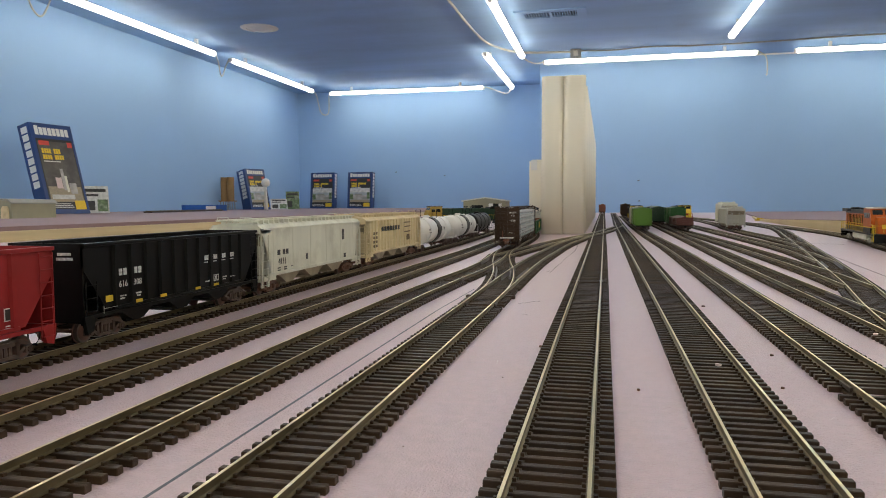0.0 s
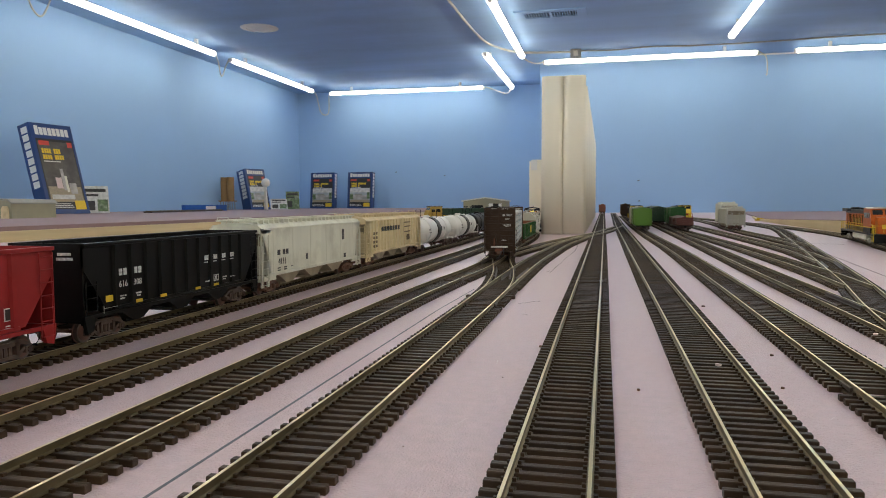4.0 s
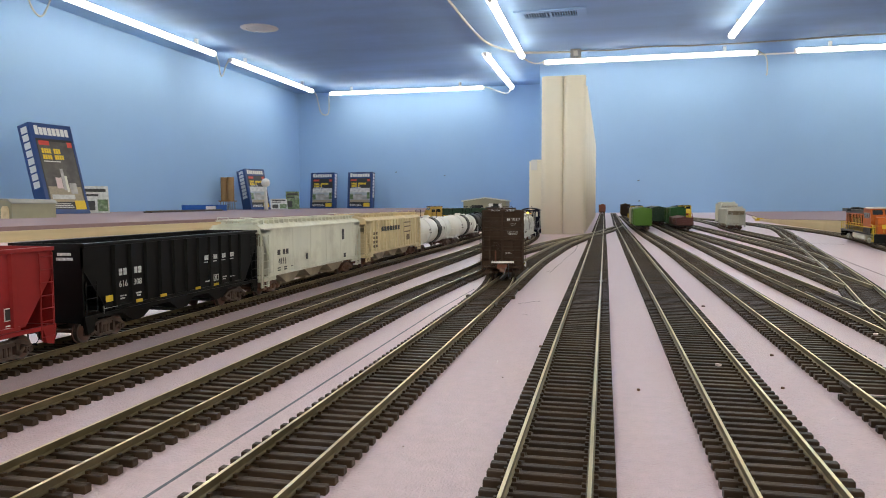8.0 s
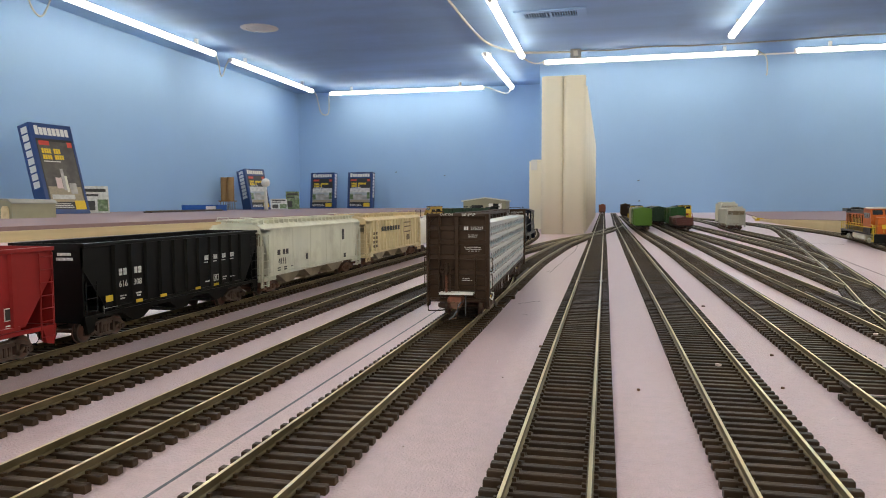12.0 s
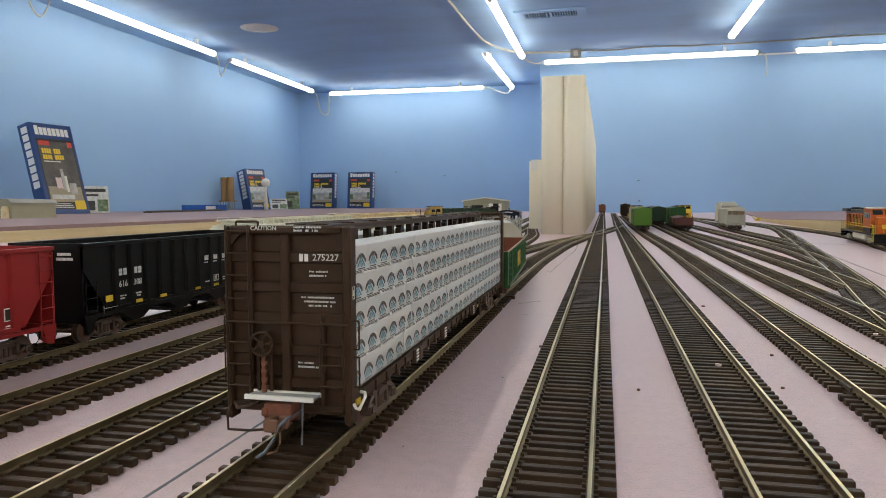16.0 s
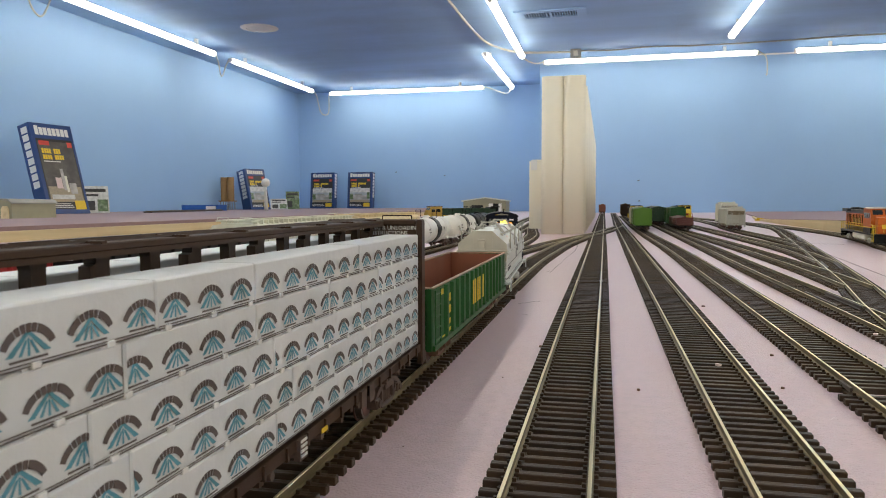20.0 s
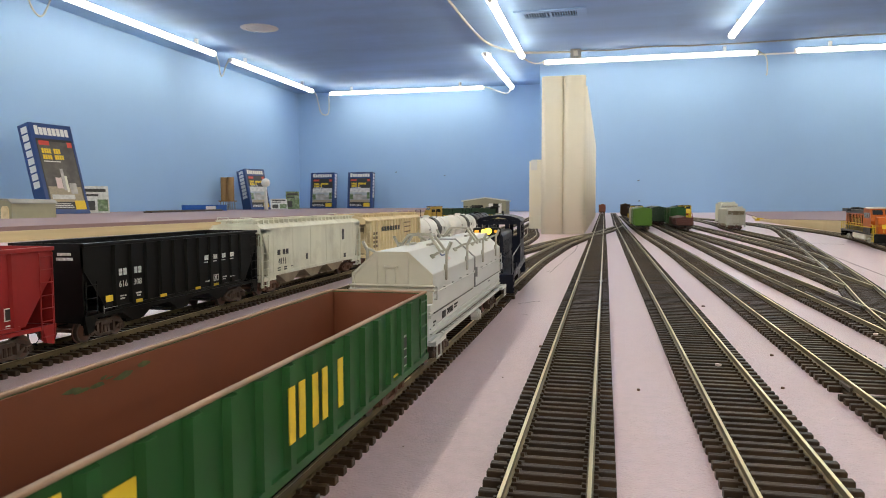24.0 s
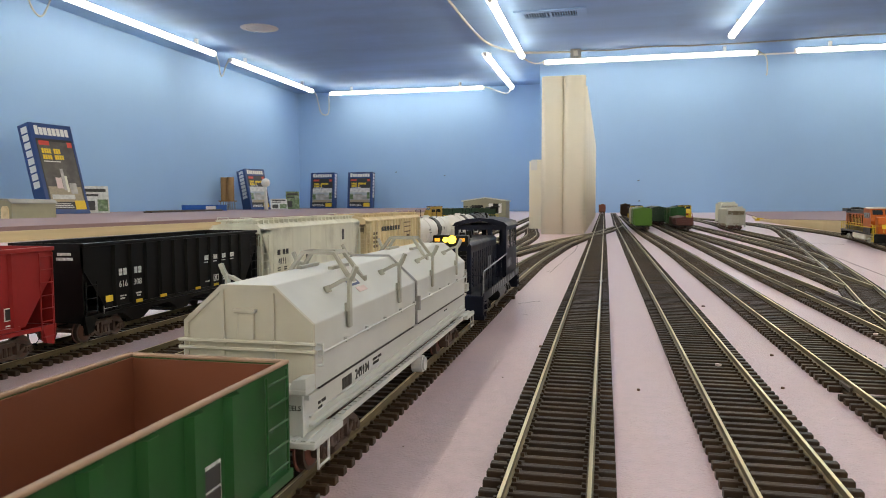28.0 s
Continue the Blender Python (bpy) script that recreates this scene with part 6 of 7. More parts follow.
# ---- box car ----
def box_car(mat, name, label, L=0.150, low=None, zt=0.0460):
    W = 0.0172
    h = L / 2
    car = thing(name, label, "freight car")
    bm = bmesh.new()
    prism(bm, [(-W, 0.0260 if low else 0.0110), (-W, zt), (0, zt + 0.0028), (W, zt), (W, 0.0260 if low else 0.0110)], -h, h)
    part("body", bm, mat, car)
    if low:
        bm = bmesh.new()
        box(bm, -W, W, -h, h, 0.0110, 0.0260)
        part("lower_body", bm, low, car)
    bm = bmesh.new()
    box(bm, -W + 0.0015, W - 0.0015, 0, 0.0013, -0.0009, 0.0007)
    rib = mesh_of("end_rib", bm, mat)
    bm = bmesh.new()
    box(bm, -0.0007, 0.0007, 0, 0.0011, 0.0110, zt)
    post = mesh_of("end_post", bm, mat)
    for e in (-1, 1):
        turn = 0 if e > 0 else 180
        for k in range(int((zt - 0.0170) / 0.0034) + 1):
            place("end_rib", rib, parent=car, m=pose(0, e * h, 0.0150 + k * 0.0034, 0, 0, turn))
        for x in (-W + 0.0008, 0.0, W - 0.0008):
            place("end_post", post, parent=car, m=pose(x, e * h, 0, 0, 0, turn))
    for s in (-1, 1):
        bm = bmesh.new()
        a, b = sorted((s * W, s * (W + 0.0010)))
        box(bm, a, b, -0.016, 0.016, 0.0125, zt - 0.0025)
        for k in range(int((zt - 0.0190) / 0.0062) + 1):
            box(bm, a, b + 0.0003 if s > 0 else b, -0.0155, 0.0155, 0.0150 + k * 0.0062, 0.0158 + k * 0.0062)
        part("door", bm, mat, car)
        bm = bmesh.new()
        box(bm, 0, 0.0006, -0.0006, 0.0006, 0.0110, zt)
        side = mesh_of("side_post", bm, mat)
        for k in range(14):
            y = -h + 0.004 + k * (L - 0.008) / 13
            if abs(y) > 0.018:
                place("side_post", side, parent=car, m=pose(s * W, y, 0, 0, 0, 0 if s > 0 else 180))
    ladder(car, mat, W - 0.0085, W - 0.001, -h, [z for z in (0.014, 0.019, 0.024, 0.029, 0.034, 0.039) if z < zt - 0.002], "front")
    bm = bmesh.new()
    box(bm, -0.0030, 0.0030, -h, h, zt + 0.0026, zt + 0.0036)
    part("roof_walk", bm, mat, car)
    bm = bmesh.new()
    box(bm, -0.0150, 0.0150, -h + 0.001, h - 0.001, 0.0085, 0.0110)
    part("underframe", bm, M["black"], car)
    truck(car, -h + 0.022, FRAME_DARK, WHEELSET_RUST)
    truck(car, h - 0.022, FRAME_DARK, WHEELSET_RUST)
    couplers(car, h - 0.003, mesh=COUPLER_BLACK)
    return car


# ---- road diesel ----
def road_diesel(mat, low, accent, name, label, L=0.255, cab_paint=None):
    h = L / 2
    car = thing(name, label, "locomotive")
    W = 0.0165
    bm = bmesh.new()
    box(bm, -W, W, -h + 0.003, h - 0.003, 0.0135, 0.0160, 0.0003)
    part("frame", bm, M["black"], car)
    bm = bmesh.new()
    box(bm, -0.0130, 0.0130, -0.045, 0.045, 0.0045, 0.0135, 0.0015)
    part("fuel_tank", bm, M["hop"] if mat is M["orange"] else M["black"], car)
    bm = bmesh.new()
    prism(bm, [(-0.0105, 0.0160), (-0.0105, 0.0440), (-0.0090, 0.0460), (0.0090, 0.0460), (0.0105, 0.0440), (0.0105, 0.0160)], -0.062, h - 0.010)
    part("long_hood", bm, mat, car)
    bm = bmesh.new()
    for s in (-1, 1):
        box(bm, min(s * 0.0105, s * 0.0109), max(s * 0.0105, s * 0.0109), -0.060, h - 0.012, 0.0160, 0.0235)
        for k in range(14):
            y = -0.050 + k * 0.0115
            box(bm, min(s * 0.0105, s * 0.0112), max(s * 0.0105, s * 0.0112), y, y + 0.0008, 0.0235, 0.0400)
    part("hood_doors", bm, low, car)
    bm = bmesh.new()
    prism(bm, [(0.075, 0.0440), (h - 0.010, 0.0440), (h - 0.006, 0.0490), (0.079, 0.0490)], -0.0160, 0.0160, "x")
    box(bm, -0.0088, 0.0088, -0.030, 0.050, 0.0458, 0.0464)
    for y in (0.012, 0.030, 0.092, 0.106):
        cyl(bm, (0, y, 0.0476), (0, y, 0.0505), 0.0058, 14)
    part("radiator", bm, M["black"], car)
    bm = bmesh.new()
    c0, c1 = -0.100, -0.050 if mat is M["orange"] else -0.062
    prism(bm, [(c0, 0.0160), (c0, 0.0330), (c0 + 0.004, 0.0420), (c0 + 0.008, 0.0495), (c1, 0.0505), (c1, 0.0160)], -W + 0.0005, W - 0.0005, "x")
    cab = part("cab", bm, cab_paint or mat, car)
    bm = bmesh.new()
    prism(bm, [(-0.0155, 0.0500), (-0.0120, 0.0518), (0.0120, 0.0518), (0.0155, 0.0500)], c0 + 0.006, c1 + 0.003)
    if mat is M["orange"]:
        q = bmesh.new()
        box(q, -W, W, c0 - 0.0003, c1 + 0.0003, 0.0162, 0.0235)
        part("lower_band", q, M["black"], cab, "black lower band")
        q = bmesh.new()
        box(q, -W - 0.0002, W + 0.0002, c0 - 0.0005, c1 + 0.0005, 0.0235, 0.0246)
        part("stripe", q, accent, cab, "yellow stripe")
        q = bmesh.new()
        box(q, -0.0108, 0.0108, c1 + 0.001, h - 0.0095, 0.0412, 0.0474, 0.0008)
        part("hood_roof", q, M["black"], car, "black hood roof")
        for e in (-1, 1):
            q = bmesh.new()
            box(q, *sorted((e * 0.0109, e * 0.0113)), c1, h - 0.012, 0.0226, 0.0240)
            part("stripe", q, accent, car, "yellow stripe")
            q = bmesh.new()
            for k in range(4):
                box(q, *sorted((e * 0.0105, e * 0.0108)), 0.000 + k * 0.014, 0.010 + k * 0.014, 0.0275, 0.0350)
            part("lettering", q, M["ochre"], car)
    part("cab_roof", bm, M["black"] if mat is not M["orange"] else M["tank"], cab)
    for s in (-1, 1):
        for y0, y1 in ((c0 + 0.009, c0 + 0.018), (c0 + 0.021, c1 - 0.005)):
            bm = bmesh.new()
            x = s * (W - 0.0004)
            box(bm, min(x, x + s * 0.0003), max(x, x + s * 0.0003), y0, y1, 0.0365, 0.0440)
            part("side_window", bm, M["glass"], cab)
        x0, x1 = sorted((s * 0.0015, s * 0.0135))
        bm = bmesh.new()
        prism(bm, [(c0 + 0.0036, 0.0415), (c0 + 0.0033, 0.0420), (c0 + 0.0064, 0.0480), (c0 + 0.0068, 0.0477)], x0, x1, "x")
        part("windscreen", bm, M["glass"], cab)
    bm = bmesh.new()
    prism(bm, [(-h + 0.010, 0.0160), (-h + 0.010, 0.0300), (-h + 0.014, 0.0375), (c0, 0.0390), (c0, 0.0160)], -0.0110, 0.0110, "x")
    part("nose", bm, cab_paint or mat, car)
    bm = bmesh.new()
    box(bm, -0.0060, 0.0060, -h + 0.0092, -h + 0.0101, 0.0230, 0.0285)
    part("nose_emblem", bm, accent, car, "coloured nose emblem")
    bm = bmesh.new()
    for s in (-1, 1):
        wire(bm, [(s * 0.0160, -h + 0.006, 0.0160), (s * 0.0160, -h + 0.006, 0.0275), (s * 0.0160, c0 - 0.002, 0.0275)], 0.0004, 5)
        wire(bm, [(s * 0.0160, c1 + 0.003, 0.0275), (s * 0.0160, h - 0.006, 0.0275), (s * 0.0160, h - 0.006, 0.0160)], 0.0004, 5)
        for k in range(12):
            y = c1 + 0.006 + k * (h - 0.012 - c1) / 11
            wire(bm, [(s * 0.0160, y, 0.0160), (s * 0.0160, y, 0.0275)], 0.0003, 4)
        for e in (-1, 1):
            wire(bm, [(s * 0.0150, e * (h - 0.004), 0.0160), (s * 0.0150, e * (h - 0.004), 0.0270), (s * 0.0050, e * (h - 0.004), 0.0270), (s * 0.0050, e * (h - 0.004), 0.0160)], 0.0004, 4)
    part("handrail", bm, accent, car)
    for s in (-1, 1):
        bm = bmesh.new()
        wire(bm, [(s * 0.0168, -h + 0.004, 0.0050), (s * 0.0168, -h + 0.004, 0.0200), (s * 0.0164, -h + 0.012, 0.0280), (s * 0.0164, c0 - 0.001, 0.0280)], 0.0005, 5)
        wire(bm, [(s * 0.0168, -h + 0.0135, 0.0050), (s * 0.0168, -h + 0.0135, 0.0270)], 0.0005, 5)
        part("stair_rail", bm, accent, car)
    for e in (-1, 1):
        bm = bmesh.new()
        box(bm, -W, W, *sorted((e * (h - 0.003), e * (h - 0.006))), 0.0040, 0.0160, 0.0004)
        for s in (-1, 1):
            for k in range(3):
                box(bm, min(s * 0.0110, s * W), max(s * 0.0110, s * W), *sorted((e * (h - 0.006), e * (h - 0.013))), 0.0040 + k * 0.0036, 0.0046 + k * 0.0036)
        part("pilot", bm, M["black"], car)
        truck(car, e * (h - 0.048), FRAME_GREY if mat is M["orange"] else FRAME_BLACK, WHEELSET_DARK, False, 0.0135)
    couplers(car, h - 0.002, mesh=COUPLER_BLACK)
    return car


# ---- the moving train ----
def train_pose(s0, s1):
    """Pose of a car whose trucks stand at the lengths s0 < s1 of the train's path."""
    a, _ = at_length(TRAIN_PATH, s0)
    b, _ = at_length(TRAIN_PATH, s1)
    c = (a + b) / 2
    d = (b - a).normalized()
    return Matrix.Translation((c.x, c.y, RH)) @ Matrix.Rotation(math.atan2(-d.x, d.y), 4, "Z")


START = [(0, 0.922), (10, 0.4480), (12.5, 0.3275), (14.5, 0.2275), (16, 0.1558), (17, 0.1092), (18, 0.0655), (19, 0.0174), (20, -0.0305), (23.5, -0.1958), (24, -0.2183), (24.5, -0.2398), (25, -0.2598), (25.5, -0.2783), (26, -0.2933), (26.5, -0.3043), (27, -0.3133), (27.5, -0.3198), (28, -0.3233)]


def front_at(t):
    """How far the train's front end is along its path at t seconds."""
    for (t0, f0), (t1, f1) in zip(START, START[1:]):
        if t <= t1:
            return f0 + (f1 - f0) * (t - t0) / (t1 - t0)
    return START[-1][1]


TRAIN = [(centerbeam_car(), 0.0, 0.257, 0.192), (gondola_car(), 0.2658, 0.4438, 0.120), (coil_car(), 0.4528, 0.6308, 0.125), (switcher(), 0.6566, 0.8116, 0.086)]


# ---- parked cars ----
def park(car, x, y, heading=0.0):
    car.matrix_basis = pose(x, y, RH, 0, 0, heading)
    return car


ZX = -0.2285
red_car = park(open_hopper(M["red"], "hopper_car", "bright red empty open hopper car on rusty trucks"), ZX, 0.1615)
bars([(0.0515, 0.0570, 0.0172, 0.0220)], M["print_white"], red_car, face_right(0.0176, 0, 0), "data_plate")
bars([(0.0519, 0.0540, 0.0176, 0.0216), (0.0545, 0.0566, 0.0176, 0.0194), (0.0545, 0.0566, 0.0198, 0.0216)], M["print_black"], red_car, face_right(0.01775, 0, 0), "data_plate")
bars([(0.0520, 0.0560, 0.0152, 0.0157), (0.0515, 0.0570, 0.0142, 0.0147)], M["print_white"], red_car, face_right(0.0176, 0, 0))
black_car = park(open_hopper(M["black"], "hopper_car", "glossy black empty open hopper car with white and yellow lettering"), ZX, 0.3285)
hopper_prints(black_car)
grey_car = park(covered_hopper(M["hop"], "covered_hopper_car", "weathered pale grey smooth-sided covered hopper car"), ZX, 0.5030)
fg = face_right(0.0180, 0, 0)
bars([(-0.0700, -0.0660, 0.0255, 0.0290), (-0.0620, -0.0585, 0.0255, 0.0290), (-0.0570, -0.0535, 0.0255, 0.0290)], M["print_black"], grey_car, fg)
letters("4111", 0.0062, M["print_black"], grey_car, fg @ pose(-0.0625, 0.0210, 0))
bars([(-0.070, -0.066, 0.0165, 0.0173), (-0.060, -0.056, 0.0165, 0.0173), (-0.070, -0.066, 0.0150, 0.0158), (-0.060, -0.056, 0.0150, 0.0158), (-0.050, -0.046, 0.0165, 0.0170), (-0.0240, -0.0210, 0.0195, 0.0235), (0.0490, 0.0535, 0.0300, 0.0385), (0.0525, 0.0570, 0.0150, 0.0185)], M["print_black"], grey_car, fg)
tan_car = park(covered_hopper(M["tan"], "covered_hopper_car", "weathered tan ribbed covered hopper car", 0.193, True), ZX, 0.7095)
ft = face_right(0.0190, 0, 0)
bars([(-0.054 + k * 0.0092, -0.0475 + k * 0.0092, 0.0325, 0.0370) for k in range(7)], M["print_black"], tan_car, ft)
bars([(-0.079, -0.0745, 0.030 - 0.004 * k, 0.0325 - 0.004 * k) for k in range(4)] + [(-0.0715, -0.067, 0.030 - 0.004 * k, 0.0325 - 0.004 * k) for k in range(4)], M["dkprint"], tan_car, ft)
bars([(0.025, 0.050, 0.0385, 0.0397), (0.025, 0.050, 0.034, 0.0352), (0.025, 0.050, 0.0285, 0.0297), (0.035, 0.047, 0.020, 0.026)], M["dkprint"], tan_car, ft)
tank_a = park(tank_car(M["tank"], "tank_car", "off-white tank car with a black band"), ZX + 0.0005, 0.9060)
tank_b = park(tank_car(M["tank"], "tank_car", "off-white tank car with a black band"), ZX + 0.0022, 1.1010)
tank_c = park(tank_car(M["black"], "tank_car", "black tank car at the end of the parked row"), ZX - 0.002, 1.2950, 1.0)

green_box = park(box_car(M["lime"], "box_car", "bright green box car parked in the yard"), 0.0795, 1.625, 0.4)
tan_box = park(box_car(M["hop"], "box_car", "pale beige box car behind the green one"), 0.0790, 1.790, 0.3)
park(road_diesel(M["yellow"], M["black"], M["yellow"], "diesel_locomotive", "yellow and black diesel locomotive"), 0.0824, 2.010)
park(box_car(M["dkgreen"], "box_car", "dark green box car"), 0.1390, 2.000)
park(box_car(M["dkgreen"], "box_car", "dark green box car", 0.150), 0.1390, 2.165)
park(box_car(M["maroon"], "freight_car", "low maroon freight car parked in the yard", 0.150, zt=0.0262), 0.1640, 1.640, 0.7)
park(box_car(M["green"], "box_car", "green box car behind the low maroon car", 0.150), 0.1660, 1.800, 0.5)
park(road_diesel(M["yellow"], M["dkgreen"], M["red"], "diesel_locomotive", "yellow and green diesel locomotive"), 0.2200, 2.185, 0.5)
park(covered_hopper(M["yard_grey"], "covered_hopper_car", "pale grey covered hopper car in the yard", 0.150), 0.2780, 1.700, -1.5)
park(covered_hopper(M["hop"], "covered_hopper_car", "tall cream covered hopper car", 0.180, zt=0.0570), 0.2960, 1.885, -4)
park(box_car(M["brown"], "box_car", "dark brown box car far down the yard", zt=0.052), 0.0815, 2.95)
park(box_car(M["rust_red"], "box_car", "red box car at the far end", zt=0.048), -0.0110, 3.92)
park(road_diesel(M["orange"], M["black"], M["yellow"], "diesel_locomotive", "orange diesel locomotive with yellow handrails"), 0.384, 1.172, -7.5)
park(road_diesel(M["dkgreen"], M["dkgreen"], M["yellow"], "diesel_locomotive", "dark green and yellow diesel locomotive", 0.21, M["ochre"]), -0.368, 1.845, -55)


# ---- grain elevator made of tubes ----
elevator = thing("grain_elevator", "tall cream grain elevator made of plastic tubes", "model building")
bm = bmesh.new()
shape = []
for cx, cy, a0 in ((0.0112, 0.0112, 0), (-0.0112, 0.0112, 90), (-0.0112, -0.0112, 180), (0.0112, -0.0112, 270)):
    shape += [(cx + 0.0107 * math.cos(math.radians(a0 + k * 15)), cy + 0.0107 * math.sin(math.radians(a0 + k * 15))) for k in range(7)]
prism(bm, shape, 0.0, 0.3165, "z")
for f in bm.faces:
    f.smooth = len(f.verts) == 4
SILO = mesh_of("silo_tube", bm, M["silo"])
for i in range(41):
    for x in (-0.1038, -0.0606):
        y = 1.4735 + i * 0.0447
        if i != 1 and i != 2:
            place("silo_tube", SILO, parent=elevator, m=pose(x, y, 0.0003))
bm = bmesh.new()
box(bm, -0.177, -0.128, 1.72, 1.84, 0.0, 0.164, 0.001)
box(bm, -0.172, -0.150, 1.735, 1.80, 0.164, 0.168, 0.001)
part("headhouse", bm, M["silo"], elevator)
bm = bmesh.new()
box(bm, -0.172, -0.158, 1.715, 1.720, 0.142, 0.166)
part("vent_panel", bm, M["tank"], elevator)

# ---- model sheds ----
def gable_shed(name, label, x, y, z, w, d, eave, ridge, heading, wall, roof, doors=True):
    t = thing(name, label, "model building", pose(x, y, z, 0, 0, heading))
    bm = bmesh.new()
    prism(bm, [(-w / 2, 0), (-w / 2, eave), (0, ridge), (w / 2, eave), (w / 2, 0)], -d / 2, d / 2)
    part("wall", bm, wall, t)
    bm = bmesh.new()
    o = w * 0.04
    k = (ridge - eave) / (w / 2)
    prism(bm, [(-w / 2 - o, eave - k * o + 0.0005), (0, ridge + 0.0005), (w / 2 + o, eave - k * o + 0.0005), (w / 2 + o, eave - k * o + 0.0035), (0, ridge + 0.0035), (-w / 2 - o, eave - k * o + 0.0035)], -d / 2 - o, d / 2 + o)
    part("roof", bm, roof, t)
    if doors:
        for x0, x1, z0, z1, mat, nm in ((-0.30, -0.03, 0.55, 0.80, M["glass"], "window"), (0.10, 0.20, 0.40, 0.88, M["tank"], "door"), (0.20, 0.33, 0.40, 0.88, M["glass"], "doorway"), (0.33, 0.40, 0.40, 0.88, M["tank"], "door")):
            bm = bmesh.new()
            box(bm, x0 * w, x1 * w, -d / 2 - 0.001, -d / 2 + 0.0005, z0 * eave, z1 * eave)
            part(nm, bm, mat, t)
    return t


gable_shed("warehouse", "olive-grey model warehouse with a low gable roof", -0.425, 2.62, 0.0, 0.152, 0.22, 0.070, 0.081, 4, M["shed"], M["hop"])
shed = thing("loading_shed", "olive-grey model shed with an arched tan door on the shelf", "model building", pose(-1.655, 1.62, SHELF))
bm = bmesh.new()
prism(bm, [(-0.09, 0), (-0.09, 0.040), (-0.05, 0.052), (0.08, 0.049), (0.09, 0.040), (0.09, 0)], 0.0, 0.16)
part("wall", bm, M["shed"], shed)
bm = bmesh.new()
prism(bm, [(-0.094, 0.040), (-0.05, 0.0525), (0.08, 0.0495), (0.094, 0.040), (0.094, 0.043), (0.082, 0.0525), (-0.05, 0.0555), (-0.094, 0.043)], -0.004, 0.164)
part("roof", bm, M["shed_grey"], shed, "grey roof")
bm = bmesh.new()
prism(bm, [(0.058, 0.0), (0.058, 0.026), (0.064, 0.034), (0.076, 0.034), (0.082, 0.026), (0.082, 0.0)], -0.003, 0.0)
part("door", bm, M["tan"], shed, "arched tan door")


# ---- kit boxes leaning on the walls ----
def kit_box(x, y, z, w, h, d, lean, heading, photo, label):
    """A kit box that leans back; its front faces -y before turning by heading."""
    t = thing("kit_box", label, "box", pose(x, y, z, 0, 0, heading) @ pose(0, 0, 0, -lean, 0, 0), "model kit boxes")
    bm = bmesh.new()
    box(bm, -w / 2, w / 2, 0, d, 0, h, 0.001)
    part("carton", bm, M["box_blue"], t)
    f = pose(0, -0.0004, 0, 90, 0, 0)
    bars([(-w * 0.42, w * 0.44, h * 0.05, h * 0.83)], M["box_black"], t, f, "cover_panel")
    f = pose(0, -0.0008, 0, 90, 0, 0)
    smoky = photo is M["box_photo_red"]
    bars([(-w * 0.40, w * 0.42, h * (0.13 if smoky else 0.17), h * (0.80 if smoky else 0.56))], photo, t, f, "cover_photo")
    if smoky:
        scenery = ((-0.38, 0.40, 0.13, 0.30, "weathered"), (-0.02, 0.05, 0.26, 0.50, "box_photo_pale"), (0.05, 0.11, 0.24, 0.42, "hop"), (-0.17, -0.03, 0.28, 0.40, "pale_pink"), (0.13, 0.30, 0.22, 0.34, "box_photo_pale"), (-0.34, 0.20, 0.16, 0.21, "paper"))
    else:
        scenery = ((-0.39, 0.41, 0.44, 0.555, "paper"), (-0.38, 0.40, 0.17, 0.24, "weathered"), (-0.34, 0.34, 0.25, 0.36, "box_photo_pale"), (-0.39, -0.26, 0.25, 0.40, "leafy"), (-0.20, 0.10, 0.36, 0.40, "shed_grey"), (0.12, 0.30, 0.25, 0.32, "shed_grey"), (0.30, 0.41, 0.26, 0.44, "leafy"))
    for q, (x0, x1, z0, z1, mat) in enumerate(scenery):
        bars([(w * x0, w * x1, h * z0, h * z1)], M[mat], t, pose(0, -0.00095 - 0.00006 * q, 0, 90, 0, 0), "pictured_scene")
    stroke_print([(-w * 0.40 + k * w * 0.101, -w * 0.40 + k * w * 0.101 + w * 0.084, h * 0.868, h * (0.952 if k else 0.968)) for k in range(8)], M["print_white"], t, f)
    lines = ((0.10, 0.665, 0.72, 8), (0.16, 0.60, 0.65, 9)) if smoky else ((0.30, 0.655, 0.705, 11), (0.05, 0.595, 0.64, 6))
    stroke_print([(-w * 0.34 + k * w * 0.055, -w * 0.34 + k * w * 0.055 + w * 0.046, h * z0, h * z1) for _, z0, z1, n in lines for k in range(n) if k != 4], M["yellow"], t, pose(0, -0.0014, 0, 90, 0, 0))
    stroke_print([(-w * 0.34, w * 0.05, h * 0.572, h * 0.582)], M["print_white"], t, pose(0, -0.0014, 0, 90, 0, 0), "small_print")
    bars([(-w * 0.37, -w * 0.13, h * 0.755, h * 0.805), (w * 0.30, w * 0.41, h * 0.745, h * 0.805)], M["box_red"], t, pose(0, -0.0014, 0, 90, 0, 0), "tag")
    bars([(w * 0.16, w * 0.42, h * 0.045, h * 0.145)], M["yellow"], t, pose(0, -0.0014, 0, 90, 0, 0), "tag")
    bars([(-w * 0.40, w * 0.12, h * 0.065, h * 0.075), (-w * 0.40, w * 0.10, h * 0.085, h * 0.095), (-w * 0.40, w * 0.06, h * 0.105, h * 0.113)], M["print_grey"], t, pose(0, -0.0014, 0, 90, 0, 0), "small_print")
    for s in (-1, 1):
        side = pose(s * (w / 2 + 0.0003), d * 0.5, 0, 90, 0, 90 * s)
        strokes = [(-d * 0.25, d * 0.28, h * (0.895 - 0.085 * k), h * (0.963 - 0.085 * k)) for k in range(8)]
